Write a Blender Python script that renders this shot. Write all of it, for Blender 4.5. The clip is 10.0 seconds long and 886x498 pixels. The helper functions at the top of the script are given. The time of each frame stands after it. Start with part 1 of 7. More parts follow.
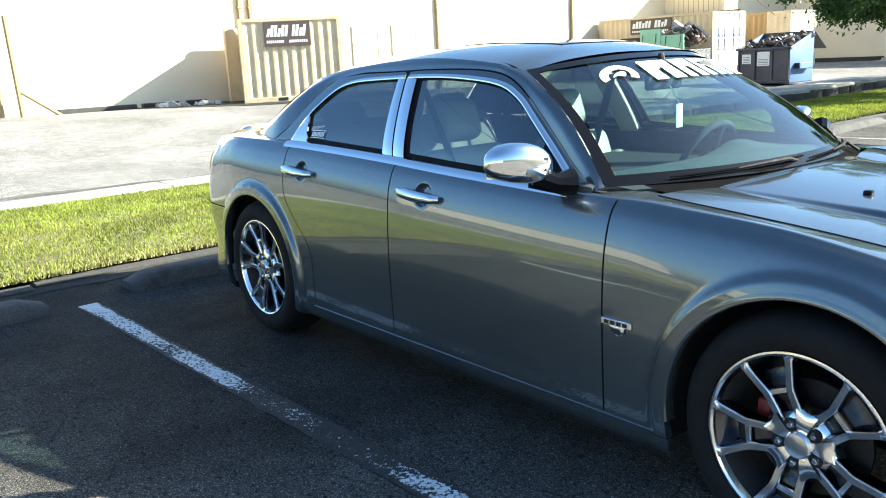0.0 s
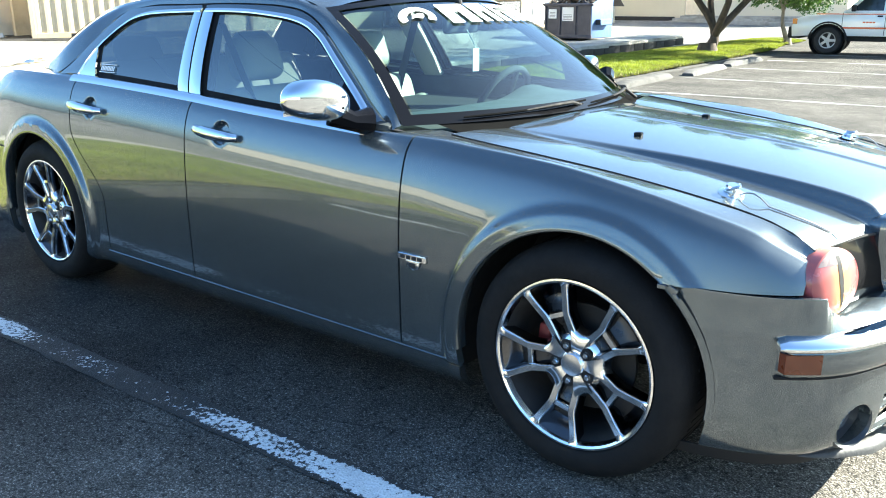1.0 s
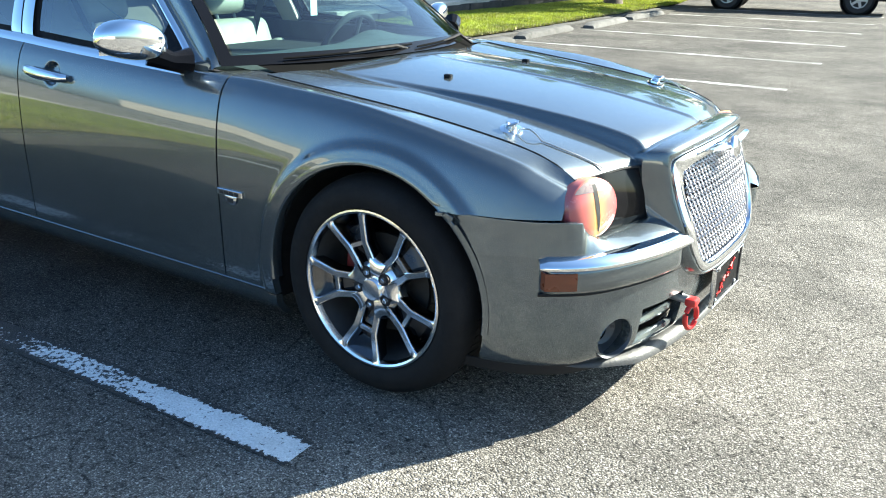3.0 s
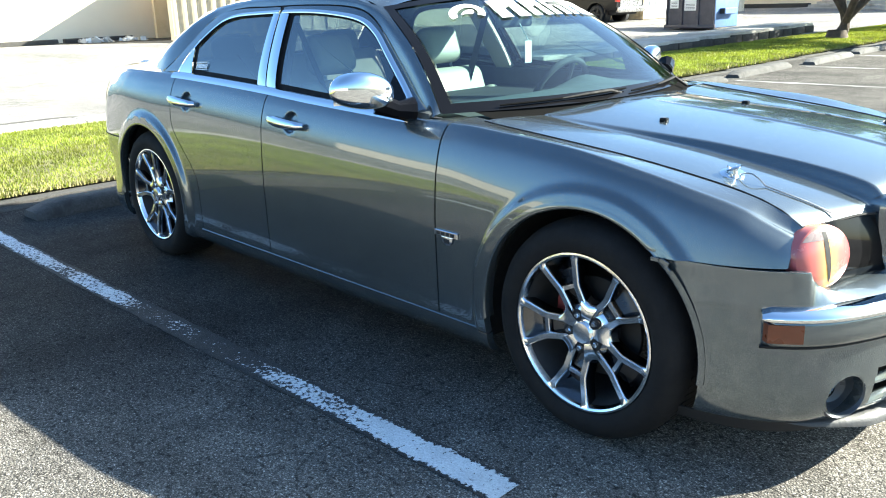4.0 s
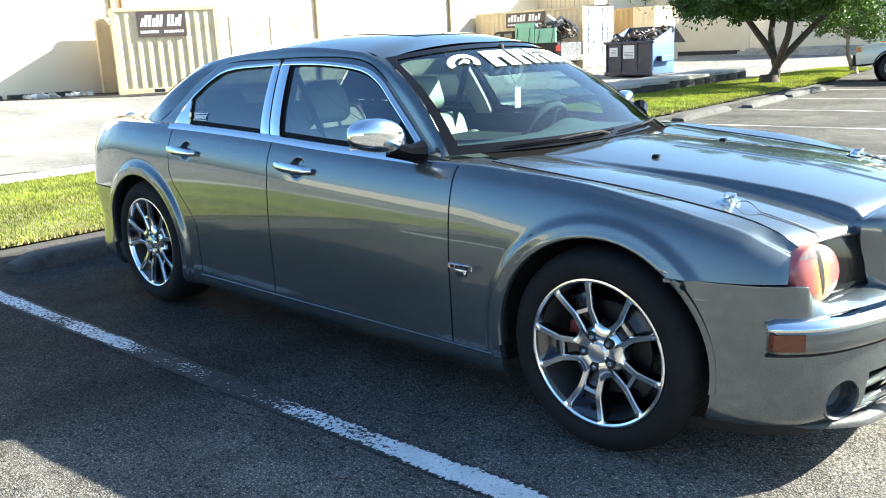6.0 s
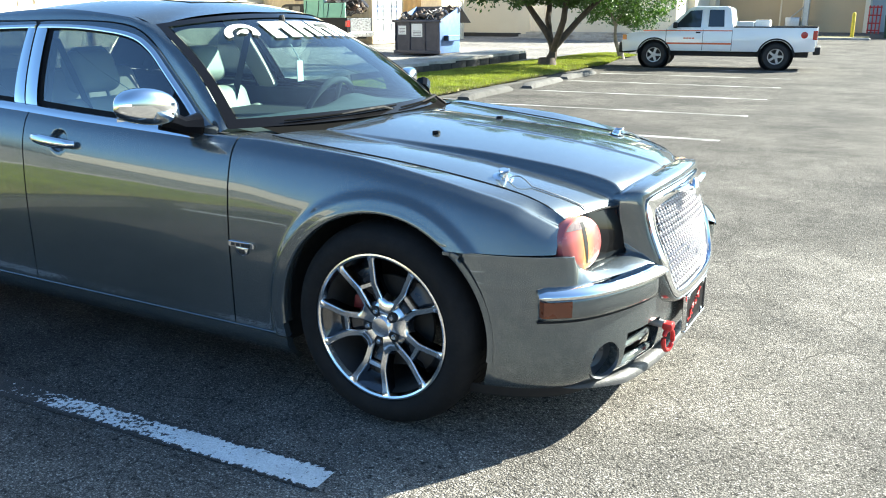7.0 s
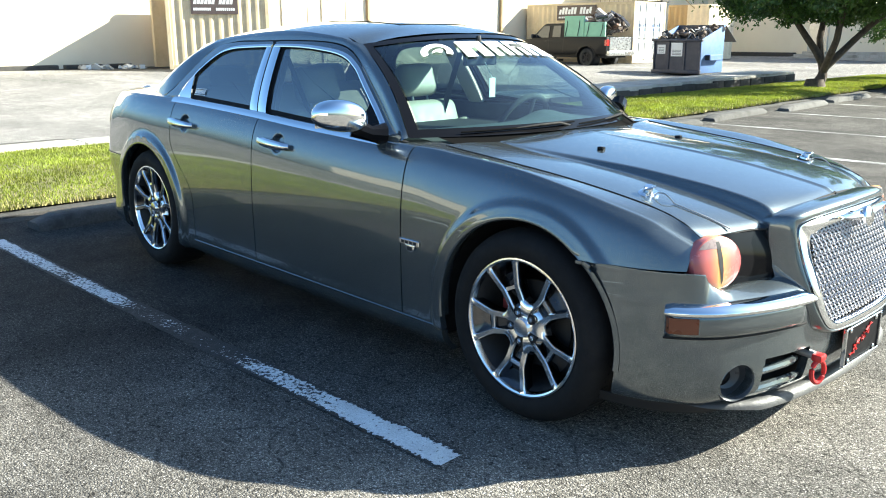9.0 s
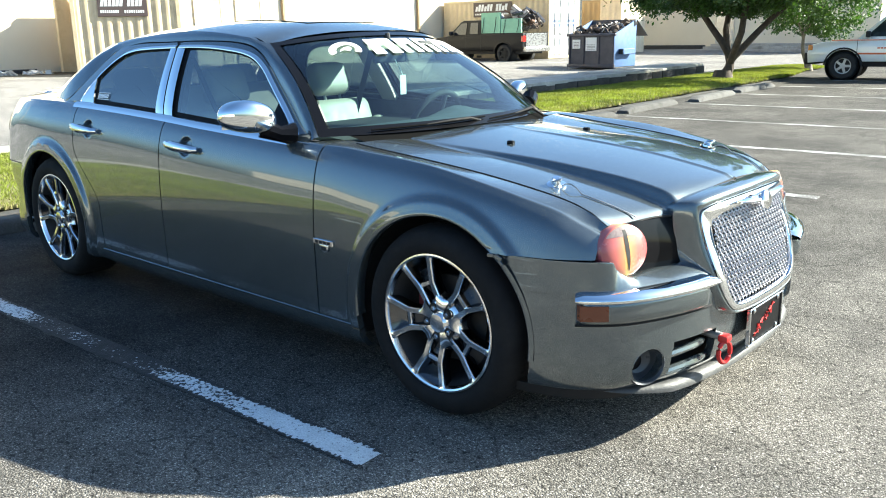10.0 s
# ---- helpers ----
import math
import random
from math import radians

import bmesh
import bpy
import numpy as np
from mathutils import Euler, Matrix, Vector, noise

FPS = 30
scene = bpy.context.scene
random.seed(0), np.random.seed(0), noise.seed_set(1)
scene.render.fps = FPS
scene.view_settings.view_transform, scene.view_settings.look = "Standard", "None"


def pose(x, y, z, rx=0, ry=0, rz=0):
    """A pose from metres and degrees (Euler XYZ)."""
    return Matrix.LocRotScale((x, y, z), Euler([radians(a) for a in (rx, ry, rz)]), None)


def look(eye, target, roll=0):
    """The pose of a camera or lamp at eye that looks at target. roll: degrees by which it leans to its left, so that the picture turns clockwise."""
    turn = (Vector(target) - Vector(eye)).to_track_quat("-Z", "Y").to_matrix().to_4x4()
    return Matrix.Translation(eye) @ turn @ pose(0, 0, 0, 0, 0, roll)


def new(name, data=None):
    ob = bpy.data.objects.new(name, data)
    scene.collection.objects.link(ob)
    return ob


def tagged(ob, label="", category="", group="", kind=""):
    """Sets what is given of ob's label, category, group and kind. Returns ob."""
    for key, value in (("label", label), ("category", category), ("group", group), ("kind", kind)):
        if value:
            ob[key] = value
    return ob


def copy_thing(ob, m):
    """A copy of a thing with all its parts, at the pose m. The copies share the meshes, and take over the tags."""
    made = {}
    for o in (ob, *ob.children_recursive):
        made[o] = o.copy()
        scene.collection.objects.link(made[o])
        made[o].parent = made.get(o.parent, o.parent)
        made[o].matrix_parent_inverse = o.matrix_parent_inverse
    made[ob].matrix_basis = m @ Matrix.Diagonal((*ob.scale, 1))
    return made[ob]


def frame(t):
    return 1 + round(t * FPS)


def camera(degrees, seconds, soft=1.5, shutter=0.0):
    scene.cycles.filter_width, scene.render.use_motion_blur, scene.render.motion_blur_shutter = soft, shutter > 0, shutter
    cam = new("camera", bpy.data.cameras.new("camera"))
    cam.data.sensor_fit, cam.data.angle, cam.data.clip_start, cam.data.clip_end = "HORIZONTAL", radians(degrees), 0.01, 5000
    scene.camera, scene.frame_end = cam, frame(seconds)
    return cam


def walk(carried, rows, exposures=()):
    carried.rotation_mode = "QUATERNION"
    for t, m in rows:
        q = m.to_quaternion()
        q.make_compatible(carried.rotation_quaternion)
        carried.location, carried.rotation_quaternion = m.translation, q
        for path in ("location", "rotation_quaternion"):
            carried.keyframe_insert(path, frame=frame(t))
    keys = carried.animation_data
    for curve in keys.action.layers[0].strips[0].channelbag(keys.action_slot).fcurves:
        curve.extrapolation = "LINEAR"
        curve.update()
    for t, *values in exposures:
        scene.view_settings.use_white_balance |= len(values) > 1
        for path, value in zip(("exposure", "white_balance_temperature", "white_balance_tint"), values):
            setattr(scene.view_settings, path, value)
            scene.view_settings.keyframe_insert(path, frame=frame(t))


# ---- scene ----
cam = camera(55.6, 10.0, soft=1.0)
PATH = [
    (0, (2.568, -2.916, 1.42), (1.042, -1.7, 0.98), -2.9),
    (0.5, (2.589, -2.922, 1.401), (1.186, -1.585, 0.907), -1.6),
    (0.7, (2.609, -2.908, 1.397), (1.284, -1.505, 0.873), -0.9),
    (1, (2.649, -2.909, 1.39), (1.448, -1.414, 0.822), -0.2),
    (1.5, (2.81, -2.883, 1.38), (1.761, -1.299, 0.756), 1.0),
    (2, (3.013, -2.821, 1.369), (1.948, -1.261, 0.712), 3.4),
    (2.2, (3.052, -2.841, 1.377), (2.005, -1.274, 0.709), 3.1),
    (3.3, (3.065, -2.834, 1.38), (1.991, -1.281, 0.72), -0.4),
    (3.5, (3.059, -2.853, 1.379), (1.887, -1.36, 0.746), -0.9),
    (4, (3.052, -2.889, 1.396), (1.638, -1.596, 0.821), -1.9),
    (4.5, (3.054, -2.931, 1.408), (1.535, -1.738, 0.89), -2.6),
    (5, (3.022, -3.09, 1.427), (1.588, -1.761, 1.008), -1.9),
    (5.2, (3.04, -3.172, 1.422), (1.639, -1.807, 1.006), -2.6),
    (6.3, (3.01, -3.211, 1.398), (1.743, -1.75, 0.887), -1.5),
    (6.5, (3.018, -3.195, 1.394), (1.857, -1.654, 0.869), -0.7),
    (7, (3.037, -3.174, 1.396), (2.096, -1.492, 0.862), 0.0),
    (7.2, (3.050, -3.192, 1.402), (2.153, -1.487, 0.867), 0.0),
    (7.5, (3.077, -3.204, 1.409), (2.039, -1.566, 0.92), 0.1),
    (7.8, (3.165, -3.192, 1.417), (1.897, -1.705, 0.989), -0.2),
    (8, (3.241, -3.16, 1.416), (1.863, -1.777, 0.983), 0.9),
    (8.2, (3.312, -3.149, 1.405), (1.878, -1.824, 0.958), 2.0),
    (8.5, (3.402, -3.115, 1.4), (1.92, -1.858, 0.926), 2.2),
    (9, (3.452, -3.108, 1.403), (2.038, -1.782, 0.91), -0.1),
    (9.5, (3.473, -3.094, 1.399), (2.117, -1.709, 0.906), -1.3),
    (10, (3.487, -3.071, 1.396), (2.198, -1.626, 0.898), -1.1),
]
walk(cam, [(t, look(eye, target, roll)) for t, eye, target, roll in PATH], [(t, e, 6320, 2) for t, e in (
    (0.0, 2.3), (0.6, 2.58), (1.0, 2.8), (2.0, 2.78), (3.4, 2.36), (4.1, 2.65), (4.6, 2.75), (5.1, 2.38), (6.5, 2.52), (7.0, 2.36), (8.0, 2.19), (10.0, 2.20))])

# ---- world, sun, exposure ----
world = bpy.data.worlds.new("sky")
scene.world = world
world.use_nodes = True
wn = world.node_tree.nodes
wl = world.node_tree.links
sky = wn.new("ShaderNodeTexSky")
sky.sky_type = "NISHITA"
sky.sun_disc = False
SUN_TO = Vector((1.02, 1.41, 1.0)).normalized()
sky.sun_elevation = math.asin(SUN_TO.z)
sky.sun_rotation = math.atan2(SUN_TO.x, SUN_TO.y)
sky.altitude = 10
sky.air_density = 1.0
sky.dust_density = 2.4
sky.ozone_density = 1.6
tint = wn.new("ShaderNodeMix")
tint.data_type = "RGBA"
tint.blend_type = "MULTIPLY"
tint.inputs[0].default_value = 1.0
tint.inputs[7].default_value = (0.73, 0.94, 1.15, 1)
wl.new(sky.outputs[0], tint.inputs[6])
wl.new(tint.outputs[2], wn["Background"].inputs[0])
wn["Background"].inputs[1].default_value = 0.060
sun_data = bpy.data.lights.new("sun", "SUN")
sun_data.energy = 5.0
sun_data.angle = radians(0.53)
sun_data.color = (1.0, 0.925, 0.80)
sun_lamp = new("sun", sun_data)
sun_lamp.matrix_world = look(SUN_TO * 60, (0, 0, 0))

# ---- materials ----
def mat(name, rgb, rough=0.6, metal=0.0, vary=0.12, scale=8.0, fine=0.0, fine_scale=120.0, bump=0.0, bump_scale=60.0,
        coat=0.0, spec=0.5, stain=None, stain_scale=1.2, stain_amount=0.4, rvary=0.1, jitter=0.0, emit=None, coords="Object"):
    """A procedural surface: a base colour that wanders at a coarse and a fine scale, stains, and relief."""
    m = bpy.data.materials.new(name)
    m.use_nodes = True
    nt = m.node_tree
    n, l = nt.nodes, nt.links
    b = n["Principled BSDF"]
    b.inputs["Roughness"].default_value = rough
    b.inputs["Metallic"].default_value = metal
    b.inputs["Coat Weight"].default_value = coat
    b.inputs["Coat Roughness"].default_value = 0.03
    b.inputs["Specular IOR Level"].default_value = spec
    tc = n.new("ShaderNodeTexCoord")
    co = tc.outputs[coords]

    def noise_tex(s, detail=4.0, r=0.55):
        t = n.new("ShaderNodeTexNoise")
        t.inputs["Scale"].default_value = s
        t.inputs["Detail"].default_value = detail
        t.inputs["Roughness"].default_value = r
        l.new(co, t.inputs["Vector"])
        return t.outputs["Fac"]

    def mix(kind, fac, a, c):
        x = n.new("ShaderNodeMix")
        x.data_type = "RGBA"
        x.blend_type = kind
        for sock, v in ((x.inputs[0], fac), (x.inputs[6], a), (x.inputs[7], c)):
            if hasattr(v, "is_linked"):
                l.new(v, sock)
            else:
                sock.default_value = v
        return x.outputs[2]

    def remap(v, a, c, lo=0.3, hi=0.7):
        r = n.new("ShaderNodeMapRange")
        r.inputs[1].default_value, r.inputs[2].default_value = lo, hi
        r.inputs[3].default_value, r.inputs[4].default_value = a, c
        l.new(v, r.inputs[0])
        return r.outputs[0]

    col = (*rgb, 1)
    if vary:
        g = remap(noise_tex(scale), 1 - vary, 1 + vary)
        col = mix("MULTIPLY", 1.0, col, g)
    if fine:
        g = remap(noise_tex(fine_scale, 2.0), 1 - fine, 1 + fine)
        col = mix("MULTIPLY", 1.0, col, g)
    if stain:
        f = remap(noise_tex(stain_scale, 6.0, 0.62), 0, stain_amount, 0.48, 0.68)
        col = mix("MIX", f, col, (*stain, 1))
    if jitter:
        oi = n.new("ShaderNodeObjectInfo")
        g = remap(oi.outputs["Random"], 1 - jitter, 1 + jitter, 0, 1)
        col = mix("MULTIPLY", 1.0, col, g)
    if hasattr(col, "is_linked"):
        l.new(col, b.inputs["Base Color"])
    else:
        b.inputs["Base Color"].default_value = col
    if rvary:
        l.new(remap(noise_tex(scale * 2.3), max(0.0, rough - rvary), min(1, rough + rvary)), b.inputs["Roughness"])
    if bump:
        bn = n.new("ShaderNodeBump")
        bn.inputs["Strength"].default_value = bump
        bn.inputs["Distance"].default_value = 0.01
        l.new(noise_tex(bump_scale, 5.0), bn.inputs["Height"])
        l.new(bn.outputs[0], b.inputs["Normal"])
    if emit:
        b.inputs["Emission Color"].default_value = (*emit[:3], 1)
        b.inputs["Emission Strength"].default_value = emit[3]
    return m


def glass_mat(name, tint, gloss=1.5, rough=0.0, fall=4.0):
    m = bpy.data.materials.new(name)
    m.use_nodes = True
    n, l = m.node_tree.nodes, m.node_tree.links
    n.remove(n["Principled BSDF"])
    tr = n.new("ShaderNodeBsdfTransparent")
    tr.inputs[0].default_value = (*tint, 1)
    gl = n.new("ShaderNodeBsdfGlossy")
    gl.inputs["Roughness"].default_value = rough
    lw = n.new("ShaderNodeLayerWeight")
    lw.inputs[0].default_value = 0.5
    pw = n.new("ShaderNodeMath")
    pw.operation = "POWER"
    pw.inputs[1].default_value = fall
    l.new(lw.outputs["Facing"], pw.inputs[0])
    fr = n.new("ShaderNodeMath")
    fr.operation = "MULTIPLY_ADD"
    r0 = ((gloss - 1) / (gloss + 1)) ** 2 * 2.6
    fr.inputs[1].default_value, fr.inputs[2].default_value = 1 - r0, r0
    l.new(pw.outputs[0], fr.inputs[0])
    mx = n.new("ShaderNodeMixShader")
    l.new(fr.outputs[0], mx.inputs[0])
    l.new(tr.outputs[0], mx.inputs[1])
    l.new(gl.outputs[0], mx.inputs[2])
    l.new(mx.outputs[0], n["Material Output"].inputs[0])
    return m


def asphalt_mat(name, base, light, scale=0.35, stall_shade=None):
    """Old asphalt: pale worn stones in a dark binder, broad patches, fine cracks."""
    m = bpy.data.materials.new(name)
    m.use_nodes = True
    n, l = m.node_tree.nodes, m.node_tree.links
    b = n["Principled BSDF"]
    b.inputs["Roughness"].default_value = 0.92
    b.inputs["Specular IOR Level"].default_value = 0.15
    tc = n.new("ShaderNodeTexCoord")

    def node(kind, **ins):
        t = n.new(kind)
        for k, v in ins.items():
            t.inputs[k].default_value = v
        if "Vector" in t.inputs:
            l.new(tc.outputs["Object"], t.inputs["Vector"])
        return t

    big = node("ShaderNodeTexNoise", Scale=scale, Detail=5.0, Roughness=0.6)
    mid = node("ShaderNodeTexNoise", Scale=5.0, Detail=6.0, Roughness=0.65)
    grit = node("ShaderNodeTexVoronoi", Scale=150.0)
    grit2 = node("ShaderNodeTexNoise", Scale=210.0, Detail=2.0)
    warp = node("ShaderNodeTexNoise", Scale=3.0, Detail=4.0)
    addv = n.new("ShaderNodeMixRGB")
    addv.inputs[0].default_value = 0.16
    l.new(tc.outputs["Object"], addv.inputs[1])
    l.new(warp.outputs["Color"], addv.inputs[2])
    crack = n.new("ShaderNodeTexVoronoi")
    crack.feature = "DISTANCE_TO_EDGE"
    crack.inputs["Scale"].default_value = 1.7
    l.new(addv.outputs[0], crack.inputs["Vector"])

    def ramp(src, lo, hi, a, c):
        r = n.new("ShaderNodeMapRange")
        for i, v in enumerate((lo, hi, a, c)):
            r.inputs[i + 1].default_value = v
        l.new(src, r.inputs[0])
        return r.outputs[0]

    def mixc(kind, f, a, c):
        x = n.new("ShaderNodeMix")
        x.data_type = "RGBA"
        x.blend_type = kind
        for sock, v in ((x.inputs[0], f), (x.inputs[6], a), (x.inputs[7], c)):
            if hasattr(v, "is_linked"):
                l.new(v, sock)
            else:
                sock.default_value = v
        return x.outputs[2]

    c0 = mixc("MIX", ramp(big.outputs["Fac"], 0.35, 0.65, 0.0, 1.0), (*base, 1), (*light, 1))
    if stall_shade:
        # car's shade painted into this stall's colour, with a ragged border; lane painted lighter
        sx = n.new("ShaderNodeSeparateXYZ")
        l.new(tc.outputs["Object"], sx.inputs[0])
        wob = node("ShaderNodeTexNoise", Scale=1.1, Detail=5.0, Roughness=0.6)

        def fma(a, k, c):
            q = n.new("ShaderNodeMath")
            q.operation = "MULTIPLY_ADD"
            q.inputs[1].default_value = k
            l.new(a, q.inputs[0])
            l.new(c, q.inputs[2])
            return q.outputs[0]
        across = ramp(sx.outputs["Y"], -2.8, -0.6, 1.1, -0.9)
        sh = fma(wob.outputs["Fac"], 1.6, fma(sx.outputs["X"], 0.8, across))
        dark = ramp(sh, 0.2, 2.0, stall_shade[0], stall_shade[1])
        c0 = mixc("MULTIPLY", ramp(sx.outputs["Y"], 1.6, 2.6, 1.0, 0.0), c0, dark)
    c1 = mixc("MULTIPLY", 1.0, c0, ramp(mid.outputs["Fac"], 0.3, 0.7, 0.72, 1.28))
    c2 = mixc("MULTIPLY", 1.0, c1, ramp(grit.outputs["Distance"], 0.12, 0.62, 1.5, 0.58))
    c3 = mixc("MULTIPLY", 1.0, c2, ramp(grit2.outputs["Fac"], 0.35, 0.65, 0.6, 1.45))
    pit = node("ShaderNodeTexNoise", Scale=36.0, Detail=4.0, Roughness=0.65)
    c3 = mixc("MULTIPLY", 1.0, c3, ramp(pit.outputs["Fac"], 0.55, 0.63, 1.08, 0.40))
    stone = node("ShaderNodeTexNoise", Scale=88.0, Detail=3.0, Roughness=0.7)
    c3 = mixc("MULTIPLY", 1.0, c3, ramp(stone.outputs["Fac"], 0.53, 0.64, 0.80, 2.3))
    gate = ramp(mid.outputs["Fac"], 0.45, 0.54, 0.0, 1.0)
    line = ramp(crack.outputs["Distance"], 0.0, 0.010, 0.7, 0.0)
    mul = n.new("ShaderNodeMath")
    mul.operation = "MULTIPLY"
    l.new(gate, mul.inputs[0])
    l.new(line, mul.inputs[1])
    c4 = mixc("MIX", mul.outputs[0], c3, (0.015, 0.014, 0.013, 1))
    l.new(c4, b.inputs["Base Color"])
    bn = n.new("ShaderNodeBump")
    bn.inputs["Strength"].default_value = 0.7
    bn.inputs["Distance"].default_value = 0.006
    l.new(grit.outputs["Distance"], bn.inputs["Height"])
    bn2 = n.new("ShaderNodeBump")
    bn2.inputs["Strength"].default_value = 0.35
    bn2.inputs["Distance"].default_value = 0.02
    l.new(mid.outputs["Fac"], bn2.inputs["Height"])
    l.new(bn.outputs[0], bn2.inputs["Normal"])
    l.new(bn2.outputs[0], b.inputs["Normal"])
    return m


def worn_paint_mat(name, rgb, under, keep=0.5, middle=None):
    """Road paint worn down to the stones in patches."""
    m = mat(name, rgb, 0.75, vary=0.1, fine=0.15, fine_scale=150)
    n, l = m.node_tree.nodes, m.node_tree.links
    b = n["Principled BSDF"]
    src = b.inputs["Base Color"].links[0].from_socket
    tc = n.new("ShaderNodeTexCoord")
    a = n.new("ShaderNodeTexNoise")
    a.inputs["Scale"].default_value = 55.0
    a.inputs["Detail"].default_value = 5.0
    a.inputs["Roughness"].default_value = 0.7
    g = n.new("ShaderNodeTexNoise")
    g.inputs["Scale"].default_value = 1.6
    g.inputs["Detail"].default_value = 4.0
    for t in (a, g):
        l.new(tc.outputs["Object"], t.inputs["Vector"])
    s = n.new("ShaderNodeMath")
    s.operation = "MULTIPLY_ADD"
    s.inputs[1].default_value = 1.6 if middle is None else 0.7
    l.new(g.outputs["Fac"], s.inputs[0])
    l.new(a.outputs["Fac"], s.inputs[2])
    r = n.new("ShaderNodeMapRange")
    r.inputs[1].default_value, r.inputs[2].default_value = 0.85 + keep, 0.91 + keep
    if middle is not None:
        uv = n.new("ShaderNodeUVMap")
        sp = n.new("ShaderNodeSeparateXYZ")
        l.new(uv.outputs[0], sp.inputs[0])
        curve = n.new("ShaderNodeFloatCurve")
        pts = curve.mapping.curves[0].points
        pts[0].location, pts[1].location = (0.0, middle[0]), (1.0, middle[-1])
        for i, v in enumerate(middle[1:-1]):
            pts.new((i + 1) / (len(middle) - 1), v)
        curve.mapping.update()
        l.new(sp.outputs["X"], curve.inputs["Value"])
        edge = n.new("ShaderNodeMapRange")
        edge.inputs[1].default_value, edge.inputs[2].default_value = 0.30, 0.50
        edge.inputs[3].default_value, edge.inputs[4].default_value = 0.0, 0.30
        off = n.new("ShaderNodeMath")
        off.operation = "SUBTRACT"
        off.inputs[1].default_value = 0.5
        ab = n.new("ShaderNodeMath")
        ab.operation = "ABSOLUTE"
        l.new(sp.outputs["Y"], off.inputs[0])
        l.new(off.outputs[0], ab.inputs[0])
        l.new(ab.outputs[0], edge.inputs[0])
        for extra in (curve.outputs[0], edge.outputs[0]):
            ad = n.new("ShaderNodeMath")
            l.new(s.outputs[0], ad.inputs[0])
            l.new(extra, ad.inputs[1])
            s = ad
    l.new(s.outputs[0], r.inputs[0])
    mx = n.new("ShaderNodeMix")
    mx.data_type = "RGBA"
    l.new(r.outputs[0], mx.inputs[0])
    l.new(src, mx.inputs[6])
    mx.inputs[7].default_value = (*under, 1)
    l.new(mx.outputs[2], b.inputs["Base Color"])
    bn = n.new("ShaderNodeBump")
    bn.inputs["Strength"].default_value = 0.6
    bn.inputs["Distance"].default_value = 0.006
    v = n.new("ShaderNodeTexVoronoi")
    v.inputs["Scale"].default_value = 120.0
    l.new(tc.outputs["Object"], v.inputs["Vector"])
    l.new(v.outputs["Distance"], bn.inputs["Height"])
    l.new(bn.outputs[0], b.inputs["Normal"])
    return m


def car_paint(name, rgb, rough=0.31, metal=1.0):
    """Metallic lacquer with fine flake and a clear coat."""
    m = mat(name, rgb, rough, metal, vary=0.02, scale=1.5, coat=1.0, rvary=0.0)
    b = m.node_tree.nodes["Principled BSDF"]
    b.inputs["Coat Roughness"].default_value = 0.035
    b.inputs["Coat IOR"].default_value = 1.75
    return m


def thin_leaf(m, share, warm):
    """Let light through a blade or leaf, tinted by it."""
    n, l = m.node_tree.nodes, m.node_tree.links
    b = n["Principled BSDF"]
    tr = n.new("ShaderNodeBsdfTranslucent")
    tint = n.new("ShaderNodeMix")
    tint.data_type = "RGBA"
    tint.blend_type = "MULTIPLY"
    tint.inputs[0].default_value = 1.0
    tint.inputs[7].default_value = (*warm, 1)
    l.new(b.inputs["Base Color"].links[0].from_socket, tint.inputs[6])
    l.new(tint.outputs[2], tr.inputs[0])
    mx = n.new("ShaderNodeMixShader")
    mx.inputs[0].default_value = share
    l.new(b.outputs[0], mx.inputs[1])
    l.new(tr.outputs[0], mx.inputs[2])
    l.new(mx.outputs[0], n["Material Output"].inputs[0])


M_ASPHALT = asphalt_mat("old asphalt", (0.066, 0.062, 0.057), (0.132, 0.123, 0.110), 0.75, stall_shade=(0.54, 1.66))
M_ROAD = asphalt_mat("pale road asphalt", (0.19, 0.181, 0.170), (0.32, 0.303, 0.283), 0.3)
WEAR = (0.0, 0.04, 0.10, 0.19, 0.36, 0.25, 0.15, 0.09, 0.05, 0.02, 0.0)
M_LINE = worn_paint_mat("worn white road paint", (0.70, 0.71, 0.71), (0.030, 0.029, 0.028), 0.12, WEAR)
M_LINE_OLD = worn_paint_mat("faded white road paint", (0.42, 0.42, 0.41), (0.13, 0.126, 0.12), 0.40)
M_CONC = mat("weathered concrete", (0.40, 0.38, 0.34), 0.9, vary=0.15, scale=3, fine=0.2, fine_scale=90, bump=0.5, bump_scale=50, stain=(0.14, 0.13, 0.11), stain_amount=0.7)
# near-black: on the kerbs and ledge face this colour stands for shade
M_CONC_DARK = mat("near-black concrete", (0.045, 0.043, 0.04), 0.92, vary=0.25, scale=6, fine=0.25, fine_scale=80, bump=0.7, bump_scale=45, stain=(0.05, 0.048, 0.045), stain_amount=0.8, stain_scale=5)
M_SOIL = mat("turf thatch", (0.135, 0.125, 0.050), 0.95, vary=0.3, scale=2.5, fine=0.3, fine_scale=60, bump=0.8, bump_scale=40)
M_STUCCO = mat("cream painted stucco", (0.74, 0.66, 0.51), 0.85, vary=0.04, scale=0.5, fine=0.04, fine_scale=40, bump=0.25, bump_scale=90, stain=(0.60, 0.50, 0.36), stain_amount=0.25, stain_scale=0.35)
M_STUCCO_TAN = mat("tan painted stucco", (0.52, 0.40, 0.25), 0.85, vary=0.05, scale=0.6, bump=0.25, bump_scale=90, stain=(0.4, 0.3, 0.2), stain_amount=0.2)
